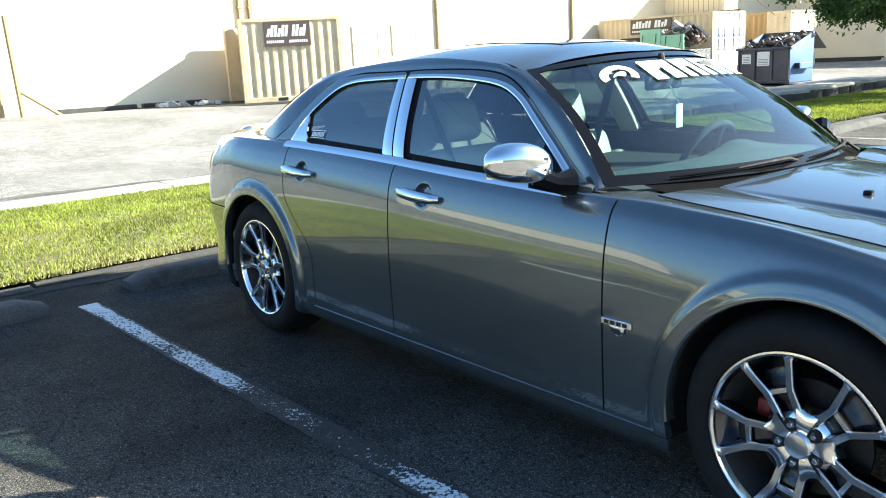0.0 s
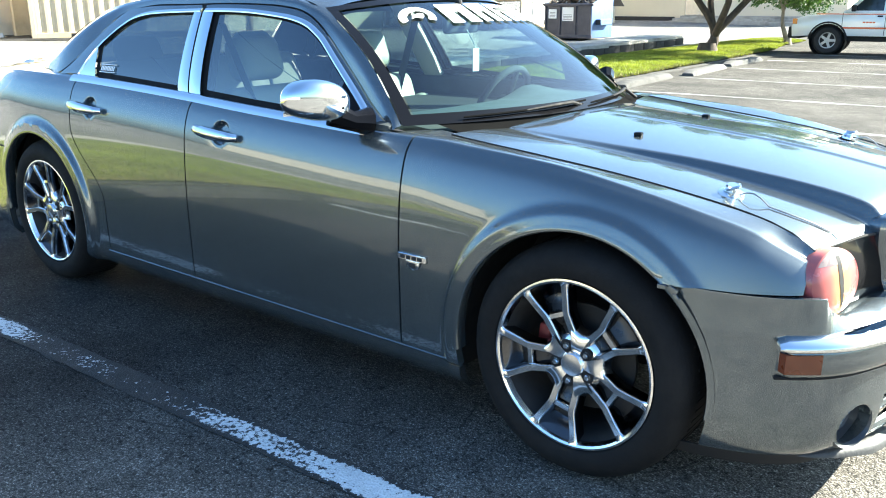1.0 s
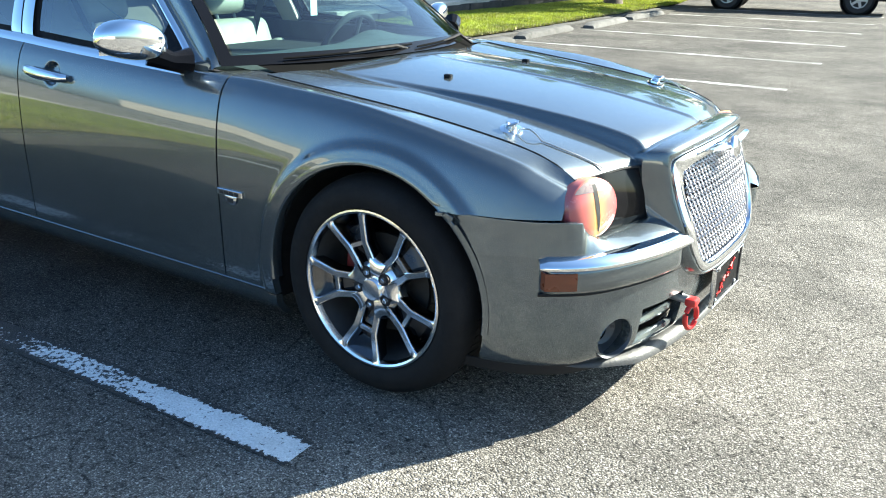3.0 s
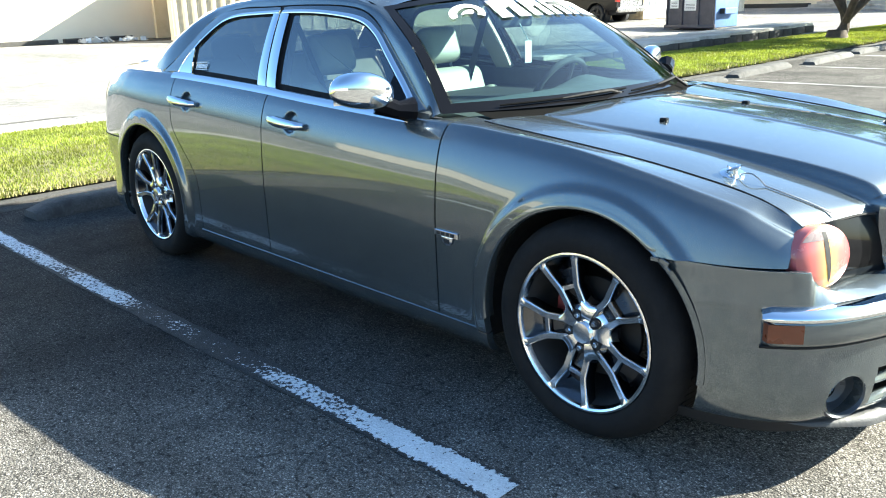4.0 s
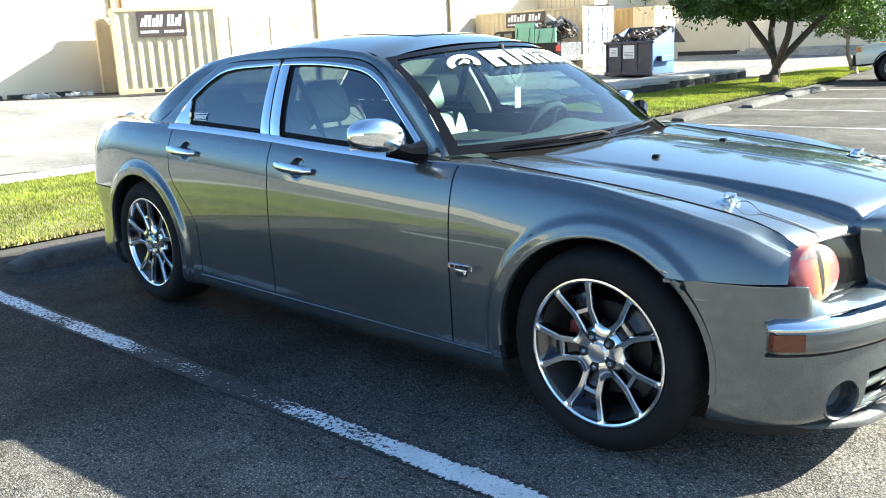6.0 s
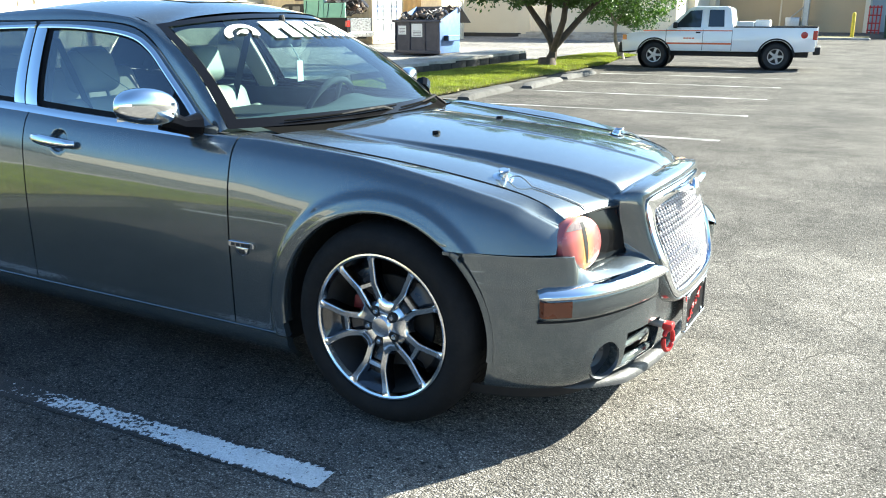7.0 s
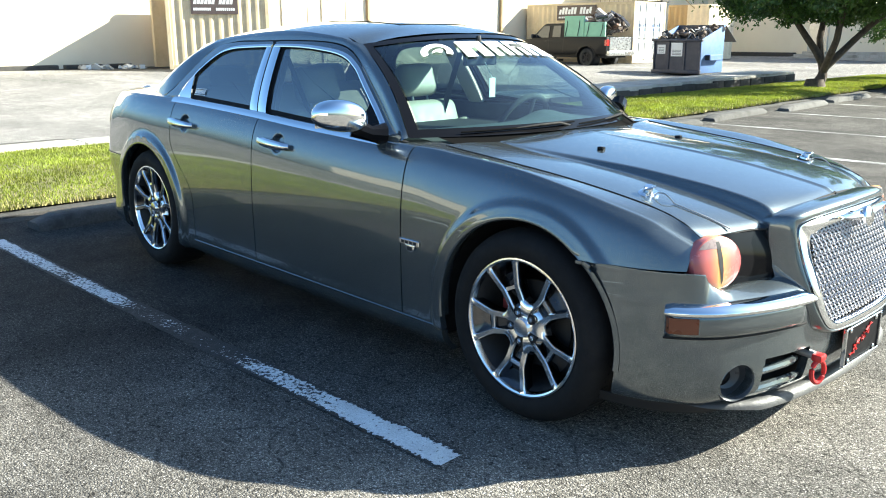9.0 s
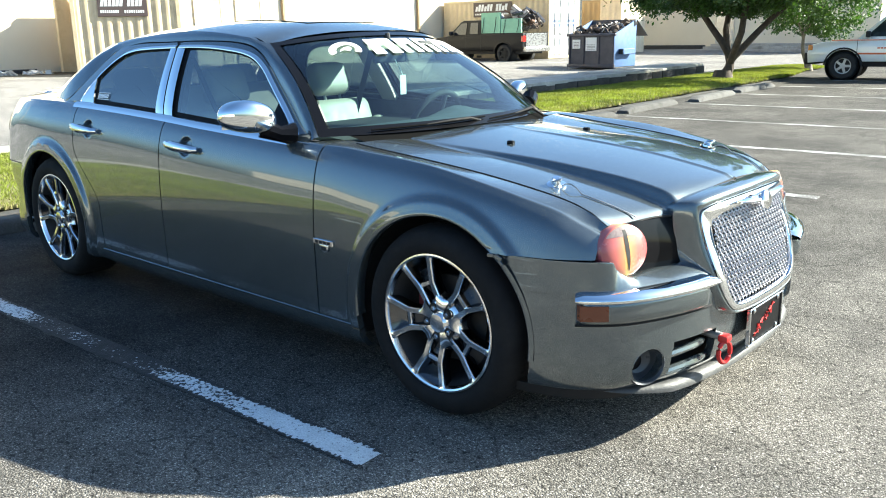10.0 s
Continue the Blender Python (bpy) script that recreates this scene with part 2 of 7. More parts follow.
M_STUCCO_PALE = mat("pale weathered stucco", (0.46, 0.42, 0.34), 0.85, vary=0.08, scale=0.5, bump=0.25, bump_scale=90, stain=(0.34, 0.31, 0.25), stain_amount=0.3, stain_scale=0.3)
M_TRIM = mat("brown painted metal", (0.30, 0.21, 0.11), 0.6, vary=0.1)
M_CONT = mat("tan container paint", (0.62, 0.50, 0.32), 0.55, vary=0.07, scale=1.2, stain=(0.35, 0.24, 0.13), stain_amount=0.35, stain_scale=2.0, bump=0.1, bump_scale=30)
M_CONT_BROWN = mat("brown container paint", (0.36, 0.25, 0.12), 0.6, vary=0.12, scale=1.2, stain=(0.2, 0.12, 0.06), stain_amount=0.4)
M_WHITE = mat("white paint", (0.78, 0.78, 0.76), 0.5, vary=0.04, scale=2, stain=(0.55, 0.5, 0.42), stain_amount=0.2)
M_SIGN = mat("dark brown sign face", (0.085, 0.06, 0.055), 0.5, vary=0.05)
M_LETTER = mat("white sign print", (0.8, 0.8, 0.8), 0.5, vary=0.02)
M_BARK = mat("rough bark", (0.065, 0.05, 0.038), 0.95, vary=0.35, scale=9, fine=0.3, fine_scale=60, bump=1.0, bump_scale=28)
M_BARK_PALE = mat("pale smooth bark", (0.20, 0.175, 0.14), 0.9, vary=0.3, scale=6, fine=0.25, fine_scale=50, bump=0.6, bump_scale=30)
M_GREYWALL = mat("pale grey stucco", (0.45, 0.47, 0.48), 0.85, vary=0.05, scale=0.5, bump=0.2, bump_scale=90)

# ---- building tools ----
def sm(t):
    t = max(0.0, min(1.0, t))
    return t * t * (3 - 2 * t)


def cur(*pts):
    """A smooth curve through (x, y) points, as a function of x."""
    xs = [p[0] for p in pts]
    ys = [p[1] for p in pts]
    k = len(xs)
    d = [(ys[i + 1] - ys[i]) / (xs[i + 1] - xs[i]) for i in range(k - 1)]
    t = [d[0]] + [0 if d[i - 1] * d[i] <= 0 else 2 * d[i - 1] * d[i] / (d[i - 1] + d[i]) for i in range(1, k - 1)] + [d[-1]]

    def f(x):
        if x <= xs[0]:
            return ys[0] + t[0] * (x - xs[0])
        if x >= xs[-1]:
            return ys[-1] + t[-1] * (x - xs[-1])
        i = next(j for j in range(k - 1) if x <= xs[j + 1])
        h = xs[i + 1] - xs[i]
        s = (x - xs[i]) / h
        return ((1 + 2 * s) * (1 - s) ** 2 * ys[i] + s * (1 - s) ** 2 * h * t[i] + s * s * (3 - 2 * s) * ys[i + 1] + s * s * (s - 1) * h * t[i + 1])
    return f


def spline(pts, u):
    """A point at u (0 to 1) on a Catmull-Rom curve through pts."""
    k = len(pts) - 1
    a = min(int(u * k), k - 1)
    s = u * k - a
    p = [Vector(pts[max(0, min(k, j))]) for j in (a - 1, a, a + 1, a + 2)]
    if a == 0:
        p[0] = 2 * p[1] - p[2]
    if a == k - 1:
        p[3] = 2 * p[2] - p[1]
    return 0.5 * (2 * p[1] + (p[2] - p[0]) * s + (2 * p[0] - 5 * p[1] + 4 * p[2] - p[3]) * s * s + (3 * p[1] - p[0] - 3 * p[2] + p[3]) * s ** 3)


def part(name, bm, material, parent=None, label="", smooth=True, angle=35, flip=True):
    if flip:
        bmesh.ops.recalc_face_normals(bm, faces=bm.faces)
    me = bpy.data.meshes.new(name)
    bm.to_mesh(me)
    bm.free()
    for mm in (material if isinstance(material, (list, tuple)) else [material]):
        me.materials.append(mm)
    if smooth:
        me.shade_smooth()
        me.set_sharp_from_angle(angle=radians(angle))
    ob = new(name, me)
    if parent is not None:
        ob.parent = parent
    if label:
        ob["label"] = label
    return ob


def thing(name, label, category, group="", kind="", at=None):
    ob = new(name)
    ob.empty_display_size = 0.2
    if at is not None:
        ob.matrix_basis = at
    return tagged(ob, label, category, group, kind)


def box(bm, x0, y0, z0, x1, y1, z1, bevel=0.0, segs=2, m=None, mi=0):
    made = bmesh.ops.create_cube(bm, size=1.0)
    vs = made["verts"]
    for v in vs:
        v.co = Vector(((x0 + x1) / 2 + v.co.x * (x1 - x0), (y0 + y1) / 2 + v.co.y * (y1 - y0), (z0 + z1) / 2 + v.co.z * (z1 - z0)))
        if m is not None:
            v.co = m @ v.co
    fs = {f for v in vs for f in v.link_faces}
    for f in fs:
        f.material_index = mi
    if bevel:
        es = list({e for v in vs for e in v.link_edges})
        bmesh.ops.bevel(bm, geom=es, offset=bevel, segments=segs, profile=0.5, affect="EDGES", clamp_overlap=True)


def tube(bm, pts, r, n=8, caps=True, mi=0):
    """A round bar through points; r is one radius or one for each point."""
    rings = []
    pts = [Vector(p) for p in pts]
    up = Vector((0.13, 0.27, 0.95)).normalized()
    for i, p in enumerate(pts):
        d = (pts[min(i + 1, len(pts) - 1)] - pts[max(i - 1, 0)]).normalized()
        a = d.cross(up)
        if a.length < 0.05:
            a = d.cross(Vector((1, 0, 0)))
        a.normalize()
        b = d.cross(a).normalized()
        rr = r[i] if isinstance(r, (list, tuple)) else r
        rings.append([bm.verts.new(p + (a * math.cos(q) + b * math.sin(q)) * rr) for q in (2 * math.pi * j / n for j in range(n))])
    for ra, rb in zip(rings, rings[1:]):
        for j in range(n):
            f = bm.faces.new((ra[j], ra[(j + 1) % n], rb[(j + 1) % n], rb[j]))
            f.material_index = mi
    if caps:
        for ring in (rings[0], rings[-1]):
            bm.faces.new(ring).material_index = mi


def lathe(bm, prof, n=48, m=None, mi=0, close=False):
    """Spin a (radius, along) profile round the local z axis."""
    m = m or Matrix()
    rings = []
    for r, h in prof:
        rings.append([bm.verts.new(m @ Vector((r * math.cos(q), r * math.sin(q), h))) for q in (2 * math.pi * j / n for j in range(n))])
    pairs = list(zip(rings, rings[1:])) + ([(rings[-1], rings[0])] if close else [])
    for ra, rb in pairs:
        for j in range(n):
            bm.faces.new((ra[j], ra[(j + 1) % n], rb[(j + 1) % n], rb[j])).material_index = mi
    return rings


def disc(bm, ring, mi=0):
    bm.faces.new(ring).material_index = mi


def grid(bm, f, nu, nv, mi=0):
    """A sheet of quads from f(u, v), u and v from 0 to 1. Returns its vertices, row by row."""
    vs = [[bm.verts.new(f(i / nu, j / nv)) for j in range(nv + 1)] for i in range(nu + 1)]
    for i in range(nu):
        for j in range(nv):
            bm.faces.new((vs[i][j], vs[i + 1][j], vs[i + 1][j + 1], vs[i][j + 1])).material_index = mi
    return vs


def thicken(bm, d):
    """Give a sheet a back, d metres behind it."""
    bm.normal_update()
    bmesh.ops.solidify(bm, geom=bm.faces[:], thickness=d)


def prism(bm, outline, y0, y1, m=None, mi=0, bevel=0.0):
    """A flat outline in x and z, drawn out from y0 to y1."""
    m = m or Matrix()
    a = [bm.verts.new(m @ Vector((x, y0, z))) for x, z in outline]
    b = [bm.verts.new(m @ Vector((x, y1, z))) for x, z in outline]
    k = len(a)
    fs = [bm.faces.new(a), bm.faces.new(b[::-1])]
    fs += [bm.faces.new((a[i], b[i], b[(i + 1) % k], a[(i + 1) % k])) for i in range(k)]
    for f in fs:
        f.material_index = mi
    if bevel:
        bmesh.ops.bevel(bm, geom=list({e for f in fs for e in f.edges}), offset=bevel, segments=2, profile=0.5, affect="EDGES", clamp_overlap=True)


def gz(x, y):
    """Height of the ground: level at the stalls, rising gently towards the buildings."""
    return (0.20 * sm((-x - 11) / 8) + 0.20 * sm((-x - 9) / 11) * sm((24 - y) / 12) + 0.45 * sm((y - 30) / 28) * sm((x + 14) / 8))

# ---- ground ----
def kerb_x(y):
    return -3.75 - 0.06 * y


bm = bmesh.new()
gx = sorted([-420, -200, -90, -50, -35] + [-24.3 + 0.82 * i for i in range(21)] + [-6.4, -4, -2, 0, 2, 4, 7, 11, 16, 24, 40, 80, 200, 420])
gy = sorted([-420, -200, -90, -50] + list(range(-30, 70, 2)) + [80, 120, 220, 420])
gv = [[bm.verts.new((x, y, gz(x, y))) for y in gy] for x in gx]
for i in range(len(gx) - 1):
    for j in range(len(gy) - 1):
        f = bm.faces.new((gv[i][j], gv[i + 1][j], gv[i + 1][j + 1], gv[i][j + 1]))
        cx = (gx[i] + gx[i + 1]) / 2
        f.material_index = 1 if cx < -7.7 and -25 < gy[j] else 0
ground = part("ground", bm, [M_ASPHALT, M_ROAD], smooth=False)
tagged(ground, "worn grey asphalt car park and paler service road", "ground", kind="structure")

# shade painted on the ground in front of the containers, as a dark sheet
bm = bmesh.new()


def shade_patch_pt(u, v):
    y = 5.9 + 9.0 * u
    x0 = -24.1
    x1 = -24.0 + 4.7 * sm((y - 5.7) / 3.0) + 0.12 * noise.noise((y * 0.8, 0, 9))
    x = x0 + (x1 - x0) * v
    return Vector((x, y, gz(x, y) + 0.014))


grid(bm, shade_patch_pt, 40, 14)
M_SHADE_PATCH = asphalt_mat("tarmac in painted shade", (0.035, 0.034, 0.033), (0.06, 0.057, 0.053), 0.5)
tagged(part("shade_patch", bm, M_SHADE_PATCH), "dark patch of painted shade in front of the wall", "tarmac", kind="structure")

# darker, dirty strip of road along the far kerb
bm = bmesh.new()


def gutter_pt(u, v):
    y = -14 + 23.5 * u
    x1 = -8.9 - 0.5 * noise.noise((y * 0.35, 2, 4)) - 0.18 * noise.noise((y * 1.7, 5, 1))
    x = -7.9 + (x1 + 7.9) * v
    return Vector((x, y, gz(x, y) + 0.010))


grid(bm, gutter_pt, 90, 6)
M_GUTTER = asphalt_mat("dirty road edge", (0.085, 0.081, 0.076), (0.17, 0.162, 0.15), 0.8)
tagged(part("gutter_strip", bm, M_GUTTER), "dirty darker strip of road along the kerb", "road edge", kind="structure")

# grass verge between the stalls and the road
bm = bmesh.new()


def verge_pt(u, v):
    y = -45 + 72 * u
    x0, x1 = kerb_x(y) - 0.12, -7.42 - 0.02 * max(0, y - 9)
    if y > 20:
        x0 = min(x0, kerb_x(20) - 0.10 - 0.9 * sm((y - 20) / 6))
    x = x0 + (x1 - x0) * v
    return Vector((x, y, 0.055 + 0.05 * math.sin(math.pi * v) + 0.012 * noise.noise((x * 1.5, y * 1.5, 0))))


grid(bm, verge_pt, 90, 8)
verge = tagged(part("grass_verge", bm, M_SOIL), "bright green mown grass verge beside the stalls", "grass verge", kind="structure")

M_GRASS = mat("grass blades", (0.165, 0.200, 0.024), 0.75, vary=0.45, scale=1.6, fine=0.5, fine_scale=22, stain=(0.22, 0.20, 0.05), stain_amount=0.4, stain_scale=0.9)

thin_leaf(M_GRASS, 0.30, (1.5, 1.5, 1.0))


def grass(name, count, y0, y1, lo, hi, wide, seed, blades=M_GRASS, far=1.0):
    rng = np.random.default_rng(seed)
    u = rng.uniform((y0 + 45) / 72, (y1 + 45) / 72, count)
    v = -0.015 + (far + 0.015) * rng.random(count) ** (1.0 if far == 1.0 else 1.8)
    co, fa = [], []
    for k in range(count):
        p = verge_pt(u[k], v[k])
        h = lo + (hi - lo) * rng.random() * (0.75 + 0.5 * noise.noise((p.x * 2, p.y * 2, 3)))
        a = rng.uniform(0, 6.283)
        w = wide * rng.uniform(0.6, 1.3)
        lean = rng.normal(0, 0.45, 2) * h
        dx, dy = math.cos(a) * w, math.sin(a) * w
        s = len(co)
        co += [(p.x - dx, p.y - dy, p.z - 0.01), (p.x + dx, p.y + dy, p.z - 0.01), (p.x + lean[0], p.y + lean[1], p.z + h)]
        fa.append((s, s + 1, s + 2))
    me = bpy.data.meshes.new(name)
    me.from_pydata(co, [], fa)
    me.materials.append(blades)
    return tagged(new(name, me), "short sunlit green grass blades" if blades is M_GRASS else "dry straw-coloured grass blades", "grass", kind="stuff")


grass("grass", 110000, -8, 3.5, 0.016, 0.045, 0.007, 1)
grass("grass", 90000, 7, 27, 0.025, 0.065, 0.015, 2)
M_DRY = mat("dry grass blades", (0.24, 0.215, 0.085), 0.8, vary=0.4, scale=1.2, stain=(0.3, 0.25, 0.12), stain_amount=0.6, stain_scale=0.7)
grass("grass", 9000, -45, -9, 0.05, 0.10, 0.03, 3, M_DRY)
grass("grass", 9000, -8, 3.5, 0.012, 0.045, 0.006, 5, M_DRY, 0.14)
grass("grass", 7000, 7, 20, 0.015, 0.05, 0.012, 6, M_DRY, 0.12)

# kerbs along the verge; the grass-side one has shade in its colour
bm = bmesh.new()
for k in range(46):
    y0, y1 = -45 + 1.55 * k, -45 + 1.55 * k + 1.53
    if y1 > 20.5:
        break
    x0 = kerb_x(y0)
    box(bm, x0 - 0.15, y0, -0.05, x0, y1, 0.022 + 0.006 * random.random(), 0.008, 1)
tagged(part("kerb", bm, M_CONC_DARK), "low concrete kerb along the grass, painted dark as shade", "kerb", kind="structure")
bm = bmesh.new()
for k in range(20):
    y0 = -45 + 2.7 * k
    box(bm, -7.92, y0, -0.1, -7.42, y0 + 2.68, 0.09 + 0.006 * random.random(), 0.02, 2)
tagged(part("kerb", bm, M_CONC), "pale sunlit concrete road kerb", "kerb", kind="structure")

# dark strip along the kerb that stands for the car's shade
bm = bmesh.new()
rng = np.random.default_rng(8)
rows = []
for k in range(160):
    y = -12 + 0.2 * k
    w = 0.20 + 0.05 * noise.noise((y * 0.9, 0, 5)) + rng.normal(0, 0.012)
    rows.append([bm.verts.new((kerb_x(y) - 0.01, y, 0.005)), bm.verts.new((kerb_x(y) + w, y, 0.004))])
for a, b in zip(rows, rows[1:]):
    bm.faces.new((a[0], a[1], b[1], b[0]))
M_KERB_SHADE = mat("near-black kerb shade", (0.028, 0.025, 0.021), 0.95, vary=0.35, scale=7, fine=0.4, fine_scale=70, bump=0.8, bump_scale=60)
tagged(part("soil_strip", bm, M_KERB_SHADE, smooth=False), "dark strip painted as shade along the kerb", "soil", kind="structure")

# raised concrete pad edge near the dumpster
bm = bmesh.new()
for k in range(9):
    a = k / 9
    y0, y1 = 9.3 + 14.2 * a, 9.3 + 14.2 * (k + 1) / 9 - 0.02
    x1 = -7.35 - 1.5 * a
    m = pose(0, 0, 0, 0, 0, random.uniform(-0.6, 0.6))
    box(bm, x1 - 1.3, y0, -0.05, x1, y1, 0.27 + 0.012 * random.random(), 0.03, 2)
pad = tagged(part("concrete_ledge", bm, M_CONC), "raised concrete ledge with a broken edge painted dark as shade", "ledge", kind="structure")
# uneven dark strips along the face hold its shade in their colour
for k in range(24):
    a = k / 24
    bm = bmesh.new()
    y0, y1 = 9.3 + 14.2 * a, 9.3 + 14.2 * (k + 1) / 24 - 0.02
    x1 = -7.35 - 1.5 * int(a * 9) / 9
    w = 0.03 + 0.05 * abs(noise.noise((k * 1.7, 0, 0)))
    box(bm, x1, y0, 0.0, x1 + w, y1, 0.20 + 0.05 * noise.noise((k * 0.9, 3, 0)), 0.02, 2)
    part("facing_stone", bm, M_CONC_DARK, pad)

# stall lines
U = Vector((-0.060, 0.998, 0)).normalized()
V = Vector((-1.0, -0.034, 0)).normalized()
LINE0 = Vector((1.58, -1.318, 0))


def stall_line(k, length, material, width=0.134):
    bm = bmesh.new()
    o = LINE0 + U * (2.745 * k)
    n = 46
    rng = np.random.default_rng(40 + k)
    rows = []
    for i in range(n + 1):
        c = o + V * (length * i / n)
        j0, j1 = rng.normal(0, 0.0035, 2)
        rows.append([bm.verts.new(c + U * (s * width / 2 + j) + Vector((0, 0, 0.004))) for s, j in ((-1, j0), (1, j1))])
    uv = bm.loops.layers.uv.new("UVMap")
    for i, (a, b) in enumerate(zip(rows, rows[1:])):
        f = bm.faces.new((a[0], a[1], b[1], b[0]))
        for lp, q in zip(f.loops, ((i / n, 0), (i / n, 1), ((i + 1) / n, 1), ((i + 1) / n, 0))):
            lp[uv].uv = q
    return tagged(part("stall_line", bm, material, smooth=False), "worn white painted parking stall line on asphalt", "road marking", group="stall lines", kind="structure")


for k in range(-1, 9):
    stall_line(k, 4.5, M_LINE if k in (-1, 0, 1) else M_LINE_OLD)


# wheel stops
def wheel_stop():
    bm = bmesh.new()
    prof = [(-0.125, 0.0), (-0.115, 0.07), (-0.085, 0.098), (0.085, 0.098), (0.115, 0.07), (0.125, 0.0)]
    n = 14
    rows = []
    for i in range(n + 1):
        t = i / n
        y = -1.09 + 2.18 * t
        e = min(t, 1 - t) * n
        k = 0.55 if e < 0.5 else 1.0
        row = []
        for x, z in prof:
            w = 0.007 * noise.noise((x * 30, y * 9, z * 30))
            row.append(bm.verts.new((x * (0.8 + 0.2 * k) + w, y, z * k + (w if z else 0))))
        rows.append(row)
    for a, b in zip(rows, rows[1:]):
        for j in range(len(prof)):
            q = (j + 1) % len(prof)
            bm.faces.new((a[j], a[q], b[q], b[j]))
    bm.faces.new(rows[0])
    bm.faces.new(rows[-1][::-1])
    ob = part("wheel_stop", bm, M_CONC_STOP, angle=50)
    return tagged(ob, "weathered concrete wheel stop at the head of a stall", "wheel stop", group="wheel stops")


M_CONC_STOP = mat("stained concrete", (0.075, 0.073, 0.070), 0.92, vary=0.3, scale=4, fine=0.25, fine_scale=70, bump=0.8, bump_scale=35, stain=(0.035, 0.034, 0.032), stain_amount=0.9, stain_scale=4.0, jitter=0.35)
stop0 = wheel_stop()
STOP0 = LINE0 + V * 4.68 + U * 1.42
stop0.matrix_basis = pose(STOP0.x, STOP0.y, 0, 0, 0, 3.4)
for k in (-2, -1, 1, 2, 3, 4, 5, 6):
    c = STOP0 + U * (2.745 * k) + V * (0.08 * math.sin(k * 2.1))
    copy_thing(stop0, pose(c.x, c.y, 0, 0, 0, 3.4 + 2 * math.sin(k * 1.7)))


# ---- buildings ----
def wall(name, x0, y0, x1, y1, z1, material, label):
    bm = bmesh.new()
    box(bm, x0, y0, -0.6, x1, y1, z1)
    return tagged(part(name, bm, material, smooth=False), label, "wall", kind="structure")


WX = -24.3
wall("wall_west", WX - 0.3, 0.8, WX, 45.0, 7.5, M_STUCCO, "long sunlit cream stucco warehouse wall")
wall("wall_block", WX, 33.5, -20.9, 34.6, 4.7, M_STUCCO, "low beige stucco block at the corner of the yard")
wall("wall_north", WX - 0.3, 45.0, -9.2, 45.3, 7.5, M_STUCCO, "beige stucco warehouse wall in shade")
wall("wall_end", -9.5, 45.3, -9.2, 57, 7.5, M_STUCCO, "sunlit cream stucco end wall with pilasters")
wall("wall_far", -9.2, 55, -0.45, 55.3, 7.0, M_STUCCO_TAN, "tan stucco wall of a far building")
wall("wall_far_recess", -0.45, 57, 48, 57.3, 7.0, M_GREYWALL, "pale grey stucco wall set back beside the tan wall")
wall("wall_far_corner", -0.45, 54.8, -0.20, 57, 7.0, M_STUCCO, "cream stucco corner strip of the far wall")
for x0, x1, h in ((-70, -36, 5.5), (-31, -15, 4.6), (-11, 5, 5.2), (9, 60, 6.0)):
    wall("wall_south", x0, -55.3, x1, -55, h, M_STUCCO_PALE, "plain pale building across the car park")
bm = bmesh.new()
for y in (47.5, 53, 59, 65.5, 71):
    box(bm, -9.2, y, 0, -8.8, y + 1.1, 7.5, 0.02, 1)
tagged(part("pilaster", bm, M_STUCCO), "cream stucco pilasters on the end wall", "pilaster", kind="structure")


def downpipe(y, x=WX, lean=0.0, z1=7.4):
    bm = bmesh.new()
    box(bm, x, y - 0.07, 0.3, x + 0.12, y + 0.07, z1, 0.02, 1)
    for z in (1.6, 3.4, 5.4):
        box(bm, x, y - 0.10, z, x + 0.135, y + 0.10, z + 0.05, 0.005, 1)
    return tagged(part("downpipe", bm, M_TRIM), "brown painted downpipe on the warehouse wall", "downpipe", group="downpipes")


for y in (-4, 2.6, 10.28, 10.66, 18.75, 26.6):
    downpipe(y)
bm = bmesh.new()
box(bm, -24.6, 32.6, 0.2, -24.4, 32.9, 7.4, 0.02, 1)
tagged(part("corner_trim", bm, M_TRIM), "brown trim at the corner of the walls", "trim", kind="structure")
bm = bmesh.new()
tube(bm, [(WX + 0.06, 10.7, 4.62), (WX + 0.06, 18.7, 4.55), (WX + 0.06, 26.6, 4.5), (WX + 0.06, 32.6, 4.45)], 0.03, 6)
tagged(part("conduit", bm, M_TRIM), "thin conduit run along the warehouse wall", "conduit")

# paired flush doors in the wall
for y0, y1 in ((14.7, 15.9), (16.5, 17.7)):
    d = thing("door_1", "cream painted flush steel door in the warehouse wall", "door", kind="structure")
    bm = bmesh.new()
    box(bm, WX, y0 + 0.06, 0.42, WX + 0.03, y1 - 0.06, 2.72, 0.005, 1)
    part("door_leaf", bm, M_STUCCO, d)
    bm = bmesh.new()
    for a, b, c, e in ((y0, y0 + 0.06, 0.4, 2.8), (y1 - 0.06, y1, 0.4, 2.8), (y0 + 0.06, y1 - 0.06, 2.72, 2.8)):
        box(bm, WX, a, c, WX + 0.055, b, e, 0.004, 1)
    part("door_frame", bm, M_STUCCO, d)
    bm = bmesh.new()
    tube(bm, [(WX + 0.03, y1 - 0.2, 1.42), (WX + 0.09, y1 - 0.2, 1.42), (WX + 0.09, y1 - 0.32, 1.42)], 0.012, 6)
    part("door_handle", bm, M_TRIM, d)

# brace and post at the far end of the wall
bm = bmesh.new()
tube(bm, [(WX + 0.5, 3.05, 0.3), (WX + 0.5, 2.95, 3.2)], 0.07, 8)
tube(bm, [(WX + 0.5, 3.02, 1.15), (WX + 0.7, 4.05, 0.36)], 0.055, 8)
tagged(part("braced_post", bm, M_TRIM), "brown steel post with a slanting brace by the wall", "post")

